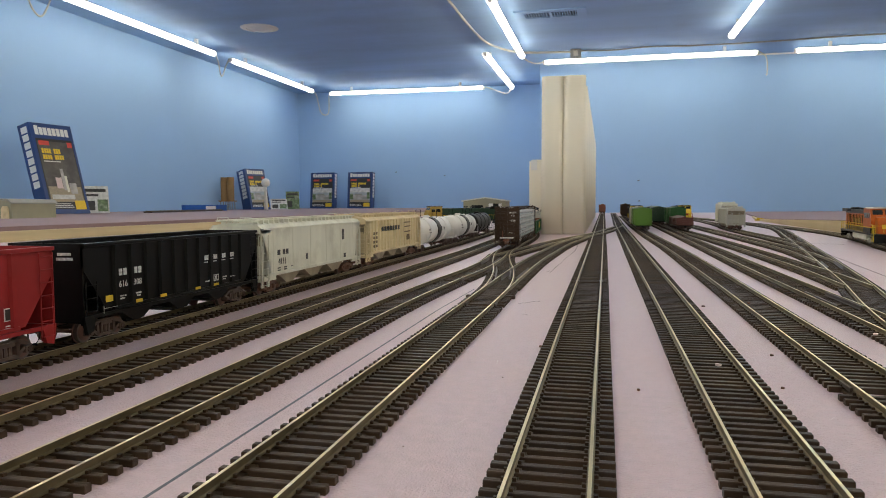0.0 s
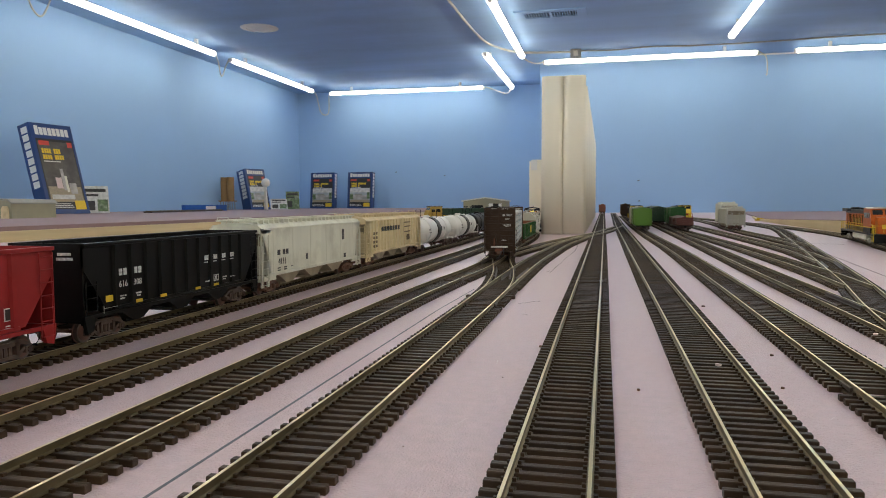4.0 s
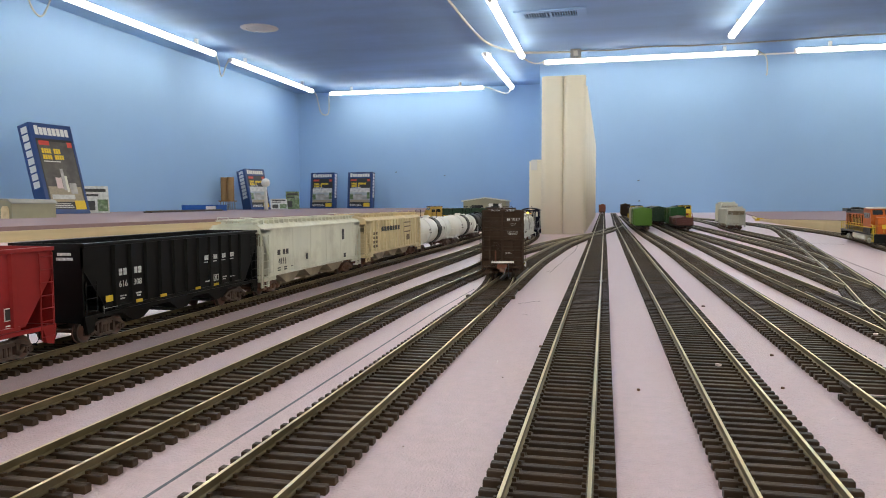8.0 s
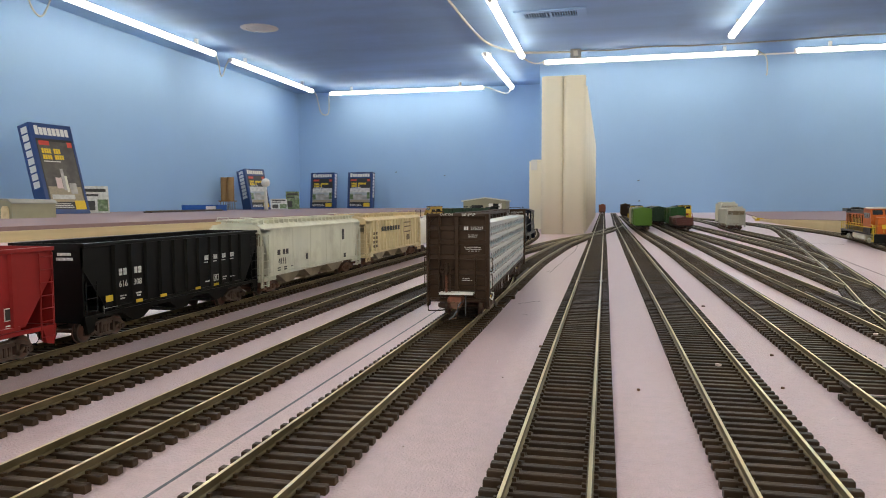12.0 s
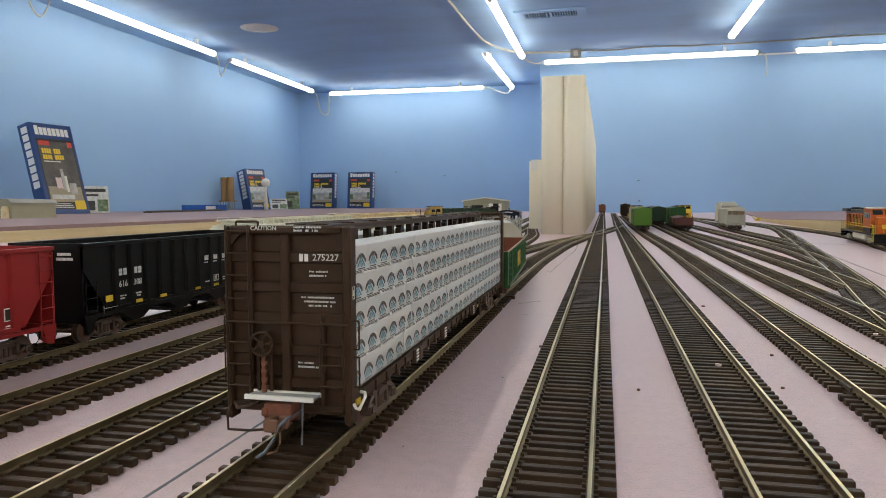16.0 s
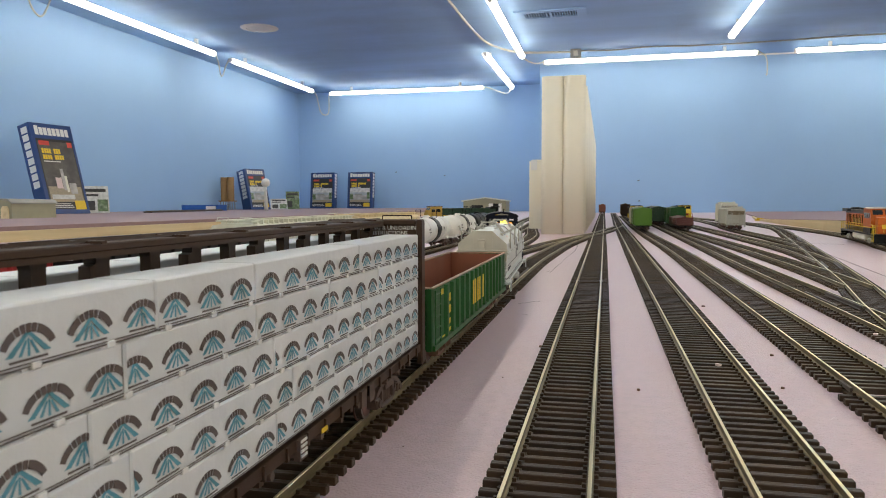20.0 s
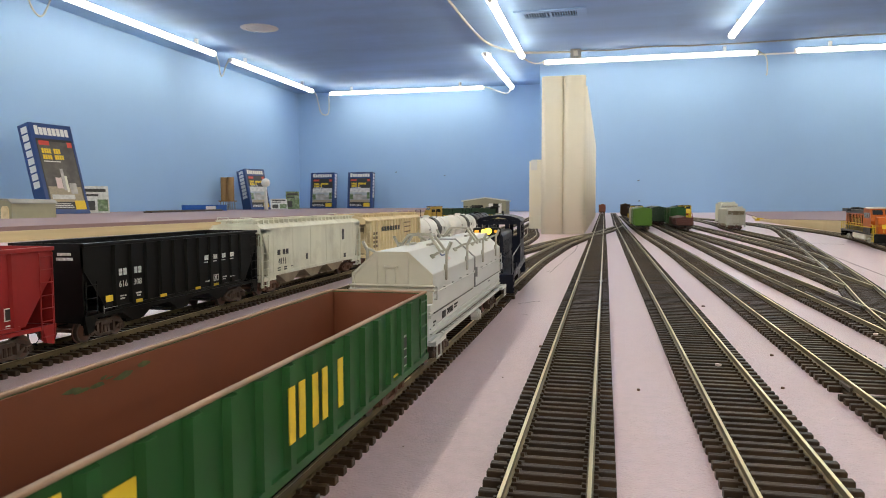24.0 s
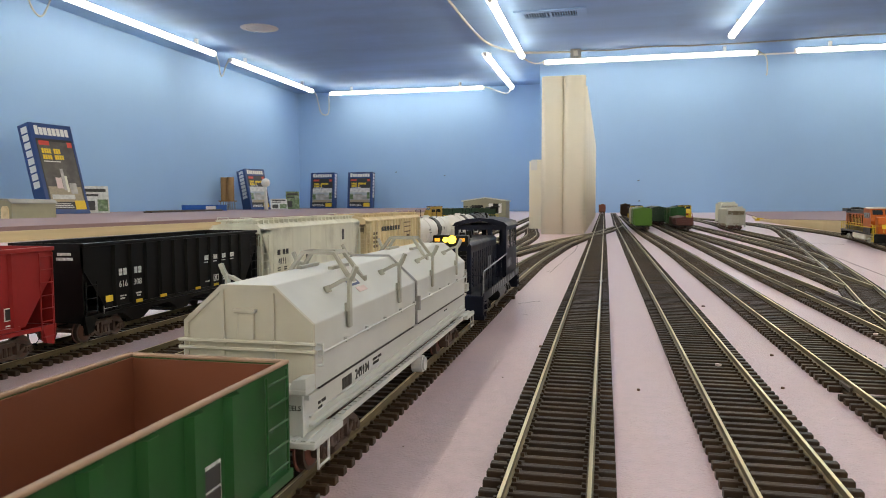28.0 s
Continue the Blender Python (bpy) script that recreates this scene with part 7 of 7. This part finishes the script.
        stroke_print(strokes, M["print_white"], t, side)
    return t


kit_box(-2.085, 2.45, SHELF + 0.001, 0.196, 0.372, 0.062, 15, 82, M["box_photo_red"], "dark blue kit box leaning on the wall, yellow title")
kit_box(-2.20, 4.30, SHELF + 0.001, 0.160, 0.275, 0.085, 14, 66, M["box_photo"], "dark blue kit box leaning on the wall")
kit_box(-2.12, 5.13, SHELF + 0.001, 0.200, 0.275, 0.055, 5, -5, M["box_photo"], "dark blue kit box with a building photo")
kit_box(-1.815, 5.13, SHELF + 0.001, 0.200, 0.275, 0.055, 5, -4, M["box_photo"], "dark blue kit box with a building photo")


def leaflet(x, y, z, w, h, lean, heading, mat, label, photo=None):
    t = thing("leaflet", label, "paper", pose(x, y, z, 0, 0, heading) @ pose(0, 0, 0, -lean, 0, 0), "leaflets on the shelf")
    bm = bmesh.new()
    box(bm, -w / 2, w / 2, 0, 0.002, 0, h)
    part("sheet", bm, mat, t)
    bars([(-w * 0.4, w * 0.4, h * 0.78, h * 0.90), (-w * 0.4, w * 0.1, h * 0.62, h * 0.70), (-w * 0.4, -w * 0.05, h * 0.1, h * 0.45)], M["print_black"], t, pose(0, -0.0004, 0, 90, 0, 0), "printed_block")
    bars([(w * 0.05, w * 0.45, h * 0.06, h * 0.50)], photo or M["leafy"], t, pose(0, -0.0006, 0, 90, 0, 0), "printed_photo")
    return t


leaflet(-2.10, 2.62, SHELF + 0.001, 0.100, 0.122, 20, 45, M["paper"], "white printed instruction leaflet propped up")
leaflet(-2.13, 4.42, SHELF + 0.001, 0.11, 0.085, 35, 30, M["paper"], "pale printed leaflet propped up")
leaflet(-2.09, 4.55, SHELF + 0.001, 0.09, 0.125, 16, 30, M["leafy"], "green photo card propped against the wall")

# twin storage bins on legs
bins = thing("storage_bins", "two brown cylindrical model storage bins on legs", "model building", pose(-2.33, 4.10, SHELF))
for dx in (-0.021, 0.024):
    bm = bmesh.new()
    cyl(bm, (dx, 0, 0.058), (dx, 0, 0.205), 0.0215, 16)
    part("bin", bm, M["bin"], bins)
    for sx in (-1, 1):
        for sy in (-1, 1):
            bm = bmesh.new()
            box(bm, dx + sx * 0.017 - 0.002, dx + sx * 0.017 + 0.002, sy * 0.017 - 0.002, sy * 0.017 + 0.002, 0, 0.058)
            part("leg", bm, M["grey"], bins)
bm = bmesh.new()
box(bm, -0.048, 0.050, -0.026, 0.026, 0.052, 0.058)
part("platform", bm, M["bin"], bins)

# water tower
tower = thing("water_tower", "white model water tower with a ball tank", "model building", pose(-2.055, 4.08, SHELF))
bm = bmesh.new()
bmesh.ops.create_uvsphere(bm, u_segments=20, v_segments=12, radius=0.027, matrix=Matrix.Translation((0, 0, 0.168)))
part("ball_tank", bm, M["tank"], tower, smooth=True)
bm = bmesh.new()
cyl(bm, (0, 0, 0), (0, 0, 0.145), 0.013, 14, 0.0055)
part("stem", bm, M["tank"], tower, smooth=True)

tray = thing("parts_tray", "blue plastic parts tray with a pale label", "tray", pose(-2.20, 3.55, SHELF))
bm = bmesh.new()
box(bm, -0.10, 0.12, 0, 0.1, 0, 0.004)
for x0, x1, y0, y1 in ((-0.10, 0.12, 0, 0.003), (-0.10, 0.12, 0.097, 0.1), (-0.10, -0.097, 0.003, 0.097), (0.117, 0.12, 0.003, 0.097)):
    box(bm, x0, x1, y0, y1, 0.004, 0.032)
part("tray_body", bm, M["sky_blue"], tray)
bars([(0.05, 0.11, 0.006, 0.026)], M["tank"], tray, pose(0, -0.0004, 0, 90, 0, 0), "paper_label")

tube_t = thing("dark_strip", "dark strip of track lying on the shelf", "track", pose(-2.0, 3.1, SHELF, 0, 0, 8))
bm = bmesh.new()
box(bm, -0.02, 0.02, -0.35, 0.45, 0.0, 0.006, 0.001)
part("strip", bm, M["tie"], tube_t)
bm = bmesh.new()
for x in (-0.008, 0.008):
    box(bm, x - 0.001, x + 0.001, -0.35, 0.45, 0.006, 0.009)
part("strip_rails", bm, M["rail_side"], tube_t)

marker = thing("scrap_piece", "small yellow plastic piece by the curve", "clutter", pose(0.519, 2.608, 0.0))
bm = bmesh.new()
box(bm, -0.010, 0.010, -0.008, 0.004, 0, 0.010, 0.001)
box(bm, -0.016, -0.010, -0.006, 0.002, 0, 0.005, 0.001)
part("piece", bm, M["yellow"], marker)

# ---- small things on the ceiling ----
can = thing("downlight", "unlit round recessed ceiling downlight with white trim", "lamp", pose(-1.70, 3.34, CEIL))
bm = bmesh.new()
for k in range(28):
    a0, a1 = 2 * math.pi * k / 28, 2 * math.pi * (k + 1) / 28
    for r0, r1, z0, z1 in ((0.066, 0.094, -0.006, -0.0005), (0.060, 0.066, -0.0006, -0.006)):
        vs = [bm.verts.new((r * math.cos(a), r * math.sin(a), z)) for r, a, z in ((r0, a0, z0), (r0, a1, z0), (r1, a1, z1), (r1, a0, z1))]
        bm.faces.new(vs)
part("trim_ring", bm, M["tank"], can)
bm = bmesh.new()
cyl(bm, (0, 0, -0.003), (0, 0, -0.0008), 0.064, 24)
part("baffle", bm, M["tank"], can)

vent = thing("ceiling_vent", "slatted air vent painted like the ceiling", "vent", pose(-0.253, 3.40, CEIL, 0, 0, -1.5))
bm = bmesh.new()
for x0, x1, y0, y1 in ((-0.165, 0.165, -0.075, -0.045), (-0.165, 0.165, 0.045, 0.075), (-0.165, -0.120, -0.045, 0.045), (0.120, 0.165, -0.045, 0.045), (-0.006, 0.006, -0.045, 0.045)):
    box(bm, x0, x1, y0, y1, -0.008, -0.0004)
part("frame", bm, M["ceiling"], vent)
bm = bmesh.new()
box(bm, -0.120, 0.120, -0.045, 0.045, -0.0022, -0.0004)
part("backing", bm, M["glass"], vent)
bm = bmesh.new()
box(bm, -0.0022, 0.0022, -0.045, 0.045, -0.007, -0.0022)
slat = mesh_of("slat", bm, M["ceiling"])
for k in range(20):
    x = -0.114 + k * 0.0120
    if abs(x) > 0.008:
        place("slat", slat, parent=vent, m=pose(x, 0, 0))


def cable(name, label, pts, r, mat):
    fine = []
    P = [Vector(p) for p in pts]
    P = [P[0] * 2 - P[1]] + P + [P[-1] * 2 - P[-2]]
    for i in range(1, len(P) - 2):
        a, b, c, d = P[i - 1:i + 3]
        for k in range(6):
            t = k / 6
            fine.append(0.5 * (2 * b + (c - a) * t + (2 * a - 5 * b + 4 * c - d) * t * t + (3 * b - a - 3 * c + d) * t ** 3))
    fine.append(P[-2])
    bm = bmesh.new()
    wire(bm, fine, r, 8)
    return tagged(part(name, bm, mat, smooth=True), label, "cable")


LZ = CEIL - 0.04
cable("lamp_cable", "pale looped lamp cable between two tubes", [(-2.14, 5.03, LZ), (-2.12, 5.06, LZ - 0.03), (-2.10, 5.09, LZ - 0.15), (-2.07, 5.12, LZ - 0.17), (-2.05, 5.13, LZ - 0.14), (-2.06, 5.16, LZ - 0.01)], 0.004, M["cable"])
cable("lamp_cable", "pale looped lamp cable between two tubes", [(-2.14, 3.67, LZ), (-2.14, 3.70, LZ - 0.04), (-2.14, 3.72, LZ - 0.10), (-2.14, 3.74, LZ - 0.11), (-2.14, 3.78, LZ - 0.05), (-2.14, 3.82, LZ)], 0.0035, M["cable"])
cable("lamp_cable", "pale looped lamp cable between two tubes", [(-2.14, 2.31, LZ), (-2.14, 2.33, LZ - 0.05), (-2.14, 2.36, LZ - 0.10), (-2.14, 2.40, LZ - 0.11), (-2.14, 2.44, LZ - 0.05), (-2.14, 2.46, LZ)], 0.0035, M["cable"])
cable("lamp_cable", "thin cable at a lamp's end", [(-0.85, 5.17, LZ), (-0.80, 5.14, LZ - 0.02), (-0.70, 5.18, LZ - 0.05), (-0.665, 5.22, LZ)], 0.004, M["cable"])
cable("lamp_cable", "thin cable at a lamp's end", [(0.84, 4.34, LZ), (0.88, 4.36, LZ - 0.03), (0.89, 4.38, LZ - 0.11), (0.89, 4.40, LZ - 0.12)], 0.0035, M["cable"])
cable("lamp_cable", "white cable between the ceiling lamps", [(-0.47, 4.16, LZ), (-0.44, 4.20, LZ - 0.02), (-0.40, 4.28, LZ - 0.02), (-0.36, 4.34, LZ)], 0.004, M["cable"])
cable("lamp_cable", "dangling loop of thin lamp cable", [(-0.53, 2.72, LZ), (-0.53, 2.75, LZ - 0.03), (-0.52, 2.79, LZ - 0.04), (-0.51, 2.83, LZ - 0.03), (-0.50, 2.86, LZ)], 0.003, M["cable"])
cable("conduit", "grey bent conduit along the ceiling", [(-0.70, 2.6, CEIL - 0.010), (-0.665, 3.0, CEIL - 0.010), (-0.66, 3.45, CEIL - 0.010), (-0.64, 3.85, CEIL - 0.010), (-0.58, 4.05, CEIL - 0.010), (-0.50, 4.16, CEIL - 0.012), (-0.40, 4.20, CEIL - 0.012), (-0.20, 4.23, CEIL - 0.012)], 0.0062, M["cable"])
cable("conduit", "thin grey conduit along the wall top", [(-0.20, 4.23, CEIL - 0.007), (0.05, 4.26, CEIL - 0.007), (0.22, 4.22, CEIL - 0.007), (0.5, 4.25, CEIL - 0.007), (0.85, 4.24, CEIL - 0.007), (1.2, 4.20, CEIL - 0.007), (1.5, 4.19, CEIL - 0.007), (2.2, 4.17, CEIL - 0.007)], 0.0045, M["grey"])
jbox = thing("junction_box", "small grey junction box under the ceiling", "box", pose(-0.17, 4.24, CEIL))
bm = bmesh.new()
box(bm, -0.030, 0.030, -0.03, 0.03, -0.045, -0.0005, 0.002)
part("housing", bm, M["grey"], jbox)
bm = bmesh.new()
box(bm, -0.012, 0.012, -0.034, -0.030, -0.040, -0.010, 0.001)
part("cover", bm, M["cable"], jbox)
bm = bmesh.new()
wire(bm, [(-0.37, 4.60, CEIL - 0.006), (0.1, 4.60, CEIL - 0.006), (1.0, 4.60, CEIL - 0.006), (2.4, 4.60, CEIL - 0.006)], 0.005)
tagged(part("ceiling_trim", bm, M["white"]), "thin white trim where wall meets ceiling", "trim", kind="structure")

# ---- dark chips in the wall paint ----
for x, y, z in ((0.207, 4.618, 0.2), (0.212, 4.618, 0.073), (-1.595, 5.378, 0.307), (-1.205, 5.378, 0.276)):
    bm = bmesh.new()
    prism(bm, [(x - 0.007, z), (x - 0.001, z - 0.005), (x + 0.006, z + 0.001), (x + 0.002, z + 0.006)], y + 0.0005, y + 0.0018)
    tagged(part("wall_chip", bm, M["emblem_grey"]), "small dark chip in the blue wall paint", "mark", group="chips in the wall paint", kind="structure")

# ---- marks and scraps on the table ----
def scrap(x, y, r, mat, label, h=0.0006):
    rnd = random.Random(int(x * 9999) + int(y * 777))
    bm = bmesh.new()
    pts = [(x + r * math.cos(a) * rnd.uniform(0.5, 1.2), y + r * math.sin(a) * rnd.uniform(0.5, 1.6)) for a in np.linspace(0, 2 * math.pi, 8)[:-1]]
    prism(bm, pts, 0.0, h, "z")
    tagged(part("scrap", bm, mat), label, "clutter", group="scraps on the table")


def on_rail(x, y, r, mat, label):
    rnd = random.Random(int(x * 9999))
    bm = bmesh.new()
    pts = [(x + r * math.cos(a) * rnd.uniform(0.6, 1.2), y + r * math.sin(a) * rnd.uniform(0.5, 1.3)) for a in np.linspace(0, 2 * math.pi, 8)[:-1]]
    prism(bm, pts, TIE_H, TIE_H + 0.0008, "z")
    tagged(part("scrap", bm, mat), label, "clutter", group="scraps on the table")


scrap(0.0602, 0.459, 0.0013, M["maroon"], "small dark red paint chip on the table")
scrap(0.0690, 0.3165, 0.0009, M["rust"], "small brown crumb on the table")
scrap(-0.0270, 0.315, 0.0012, M["rust"], "small brown crumb on the table")
on_rail(0.0430, 0.283, 0.0011, M["pale_pink"], "small pale foam crumb on the ties")
on_rail(0.1318, 0.434, 0.0014, M["pale_pink"], "small pale foam crumb on the ties")
on_rail(0.1457, 0.4225, 0.0010, M["pale_pink"], "small pale foam crumb on the ties")
on_rail(0.1243, 0.3645, 0.0013, M["pale_pink"], "small pale foam crumb on the ties")
on_rail(0.0870, 0.463, 0.0009, M["rust"], "small brown crumb on the ties")
scrap(0.0120, 0.248, 0.0006, M["rust"], "small brown crumb on the table")
scrap(0.0605, 0.2607, 0.0006, M["rust"], "small brown crumb on the table")
rnd = random.Random(21)
bm = bmesh.new()
for k in range(9):
    x, y = rnd.uniform(-0.056, -0.030), rnd.uniform(0.16, 0.62)
    if rnd.random() < 0.3:
        x, y = rnd.uniform(-0.11, 0.12), rnd.uniform(0.15, 0.9)
    r = rnd.uniform(0.00012, 0.00024)
    prism(bm, [(x - r, y - r), (x + r, y - r * 0.6), (x + r * 0.7, y + r), (x - r * 0.5, y + r * 1.2)], 0.0, r, "z")
tagged(part("crumbs", bm, M["rust"]), "tiny brown crumbs strewn on the table", "clutter", kind="stuff")
bm = bmesh.new()
CRACKS = (((-0.0527, 0.447), (-0.0495, 0.453), (-0.0465, 0.455), (-0.0435, 0.460), (-0.0395, 0.463)), ((-0.0475, 0.655), (-0.0470, 0.705), (-0.0440, 0.760), (-0.0440, 0.798), (-0.0410, 0.870), (-0.0370, 0.966), (-0.0390, 1.110), (-0.0430, 1.200)), ((-0.0515, 0.659), (-0.0495, 0.674)), ((-0.0455, 0.406), (-0.0415, 0.403)))
for pts in CRACKS:
    for (xa, ya), (xb, yb) in zip(pts, pts[1:]):
        steps = 4
        last = (xa, ya)
        for k in range(1, steps + 1):
            nx, ny = xa + (xb - xa) * k / steps + rnd.uniform(-0.0005, 0.0005), ya + (yb - ya) * k / steps + rnd.uniform(-0.002, 0.002)
            if rnd.random() > 0.15:
                w = rnd.uniform(0.0002, 0.0005)
                d = Vector((ny - last[1], last[0] - nx)).normalized() * w
                bm.faces.new([bm.verts.new(p) for p in ((last[0] - d.x, last[1] - d.y, 0.00012), (last[0] + d.x, last[1] + d.y, 0.00012), (nx + d.x, ny + d.y, 0.00012), (nx - d.x, ny - d.y, 0.00012))])
            last = (nx, ny)
tagged(part("cracks", bm, M["maroon"]), "dark hairline cracks in the pink table", "crack", kind="stuff")
bm = bmesh.new()
for k in range(15):
    x, y = rnd.uniform(-0.056, -0.029), rnd.uniform(0.14, 0.75)
    if k % 3 == 0:
        x, y = rnd.choice(((0.0062, 0.0235), (0.058, 0.073), (-0.108, -0.092), (-0.158, -0.143))), rnd.uniform(0.14, 0.7)
        x = rnd.uniform(*x)
    a, ln, w = rnd.gauss(1.45, 0.35), rnd.uniform(0.002, 0.008), rnd.uniform(0.00006, 0.00016)
    dx, dy = math.cos(a) * ln, math.sin(a) * ln
    if -0.058 < x + dx < -0.028 or k % 3 == 0:
        bm.faces.new([bm.verts.new(p) for p in ((x - w, y, 0.0001), (x + w, y, 0.0001), (x + dx + w, y + dy, 0.0001), (x + dx - w, y + dy, 0.0001))])
tagged(part("scratches", bm, M["scratch"]), "fine pale scratches in the painted table", "mark", kind="stuff")
bm = bmesh.new()
prism(bm, [(-0.0985, -0.2), (-0.0975, -0.2), (-0.0966, 0.41), (-0.0974, 0.41)], 0.0, 0.0001, "z")
prism(bm, [(-0.0974, 0.411), (-0.0967, 0.411), (-0.0936, 0.52), (-0.0942, 0.52)], 0.0, 0.0001, "z")
tagged(part("pencil_line", bm, M["emblem_grey"]), "grey pencil line drawn along the track", "mark", kind="structure")
bm = bmesh.new()
for xa, ya, xb, yb in ((0.297, 1.193, 0.352, 1.171), (0.275, 1.017, 0.230, 0.62)):
    n = Vector((yb - ya, xa - xb)).normalized() * 0.0006
    prism(bm, [(xa - n.x, ya - n.y), (xb - n.x, yb - n.y), (xb + n.x, yb + n.y), (xa + n.x, ya + n.y)], 0.0, 0.0002, "z")
bmesh.ops.recalc_face_normals(bm, faces=list(bm.faces))
tagged(part("board_seam", bm, M["shelf"]), "thin seam between foam boards", "mark", kind="structure")
for y, z, rr in ((0.62, 0.0105, 0.0022), (0.95, 0.0145, 0.0010), (0.83, 0.0120, 0.0030), (1.25, 0.0080, 0.0024), (1.62, 0.0125, 0.0018), (2.1, 0.0090, 0.0028)):
    x = -1.065 + (y / 2.2) * 0.136 + 0.0085
    bm = bmesh.new()
    cyl(bm, (x - 0.001, y, z), (x + 0.0006, y, z), rr, 10)
    tagged(part("knot", bm, M["knot"]), "dark knot in the pine board", "knot", group="knots in the pine board", kind="structure")

# ---- moving things ----
def motions():
    step = 0.14
    n = int(28 / step)
    times = [k * step for k in range(n + 1)]
    if times[-1] < 28:
        times.append(28.0)
    for t, u0, u1, span in TRAIN:
        c = (u0 + u1) / 2
        rows = []
        for k in range(57):
            s = front_at(k / 2) + 1.0
            rows.append((k / 2, train_pose(s + c - span / 2, s + c + span / 2)))
        walk(t, rows)
    f0 = front_at(0)
    for w, at in ROLLING:
        walk(w, [(t, Matrix.Translation(at) @ Matrix.Rotation((f0 - front_at(t)) / WHEEL_R, 4, "X")) for t in times])


motions()
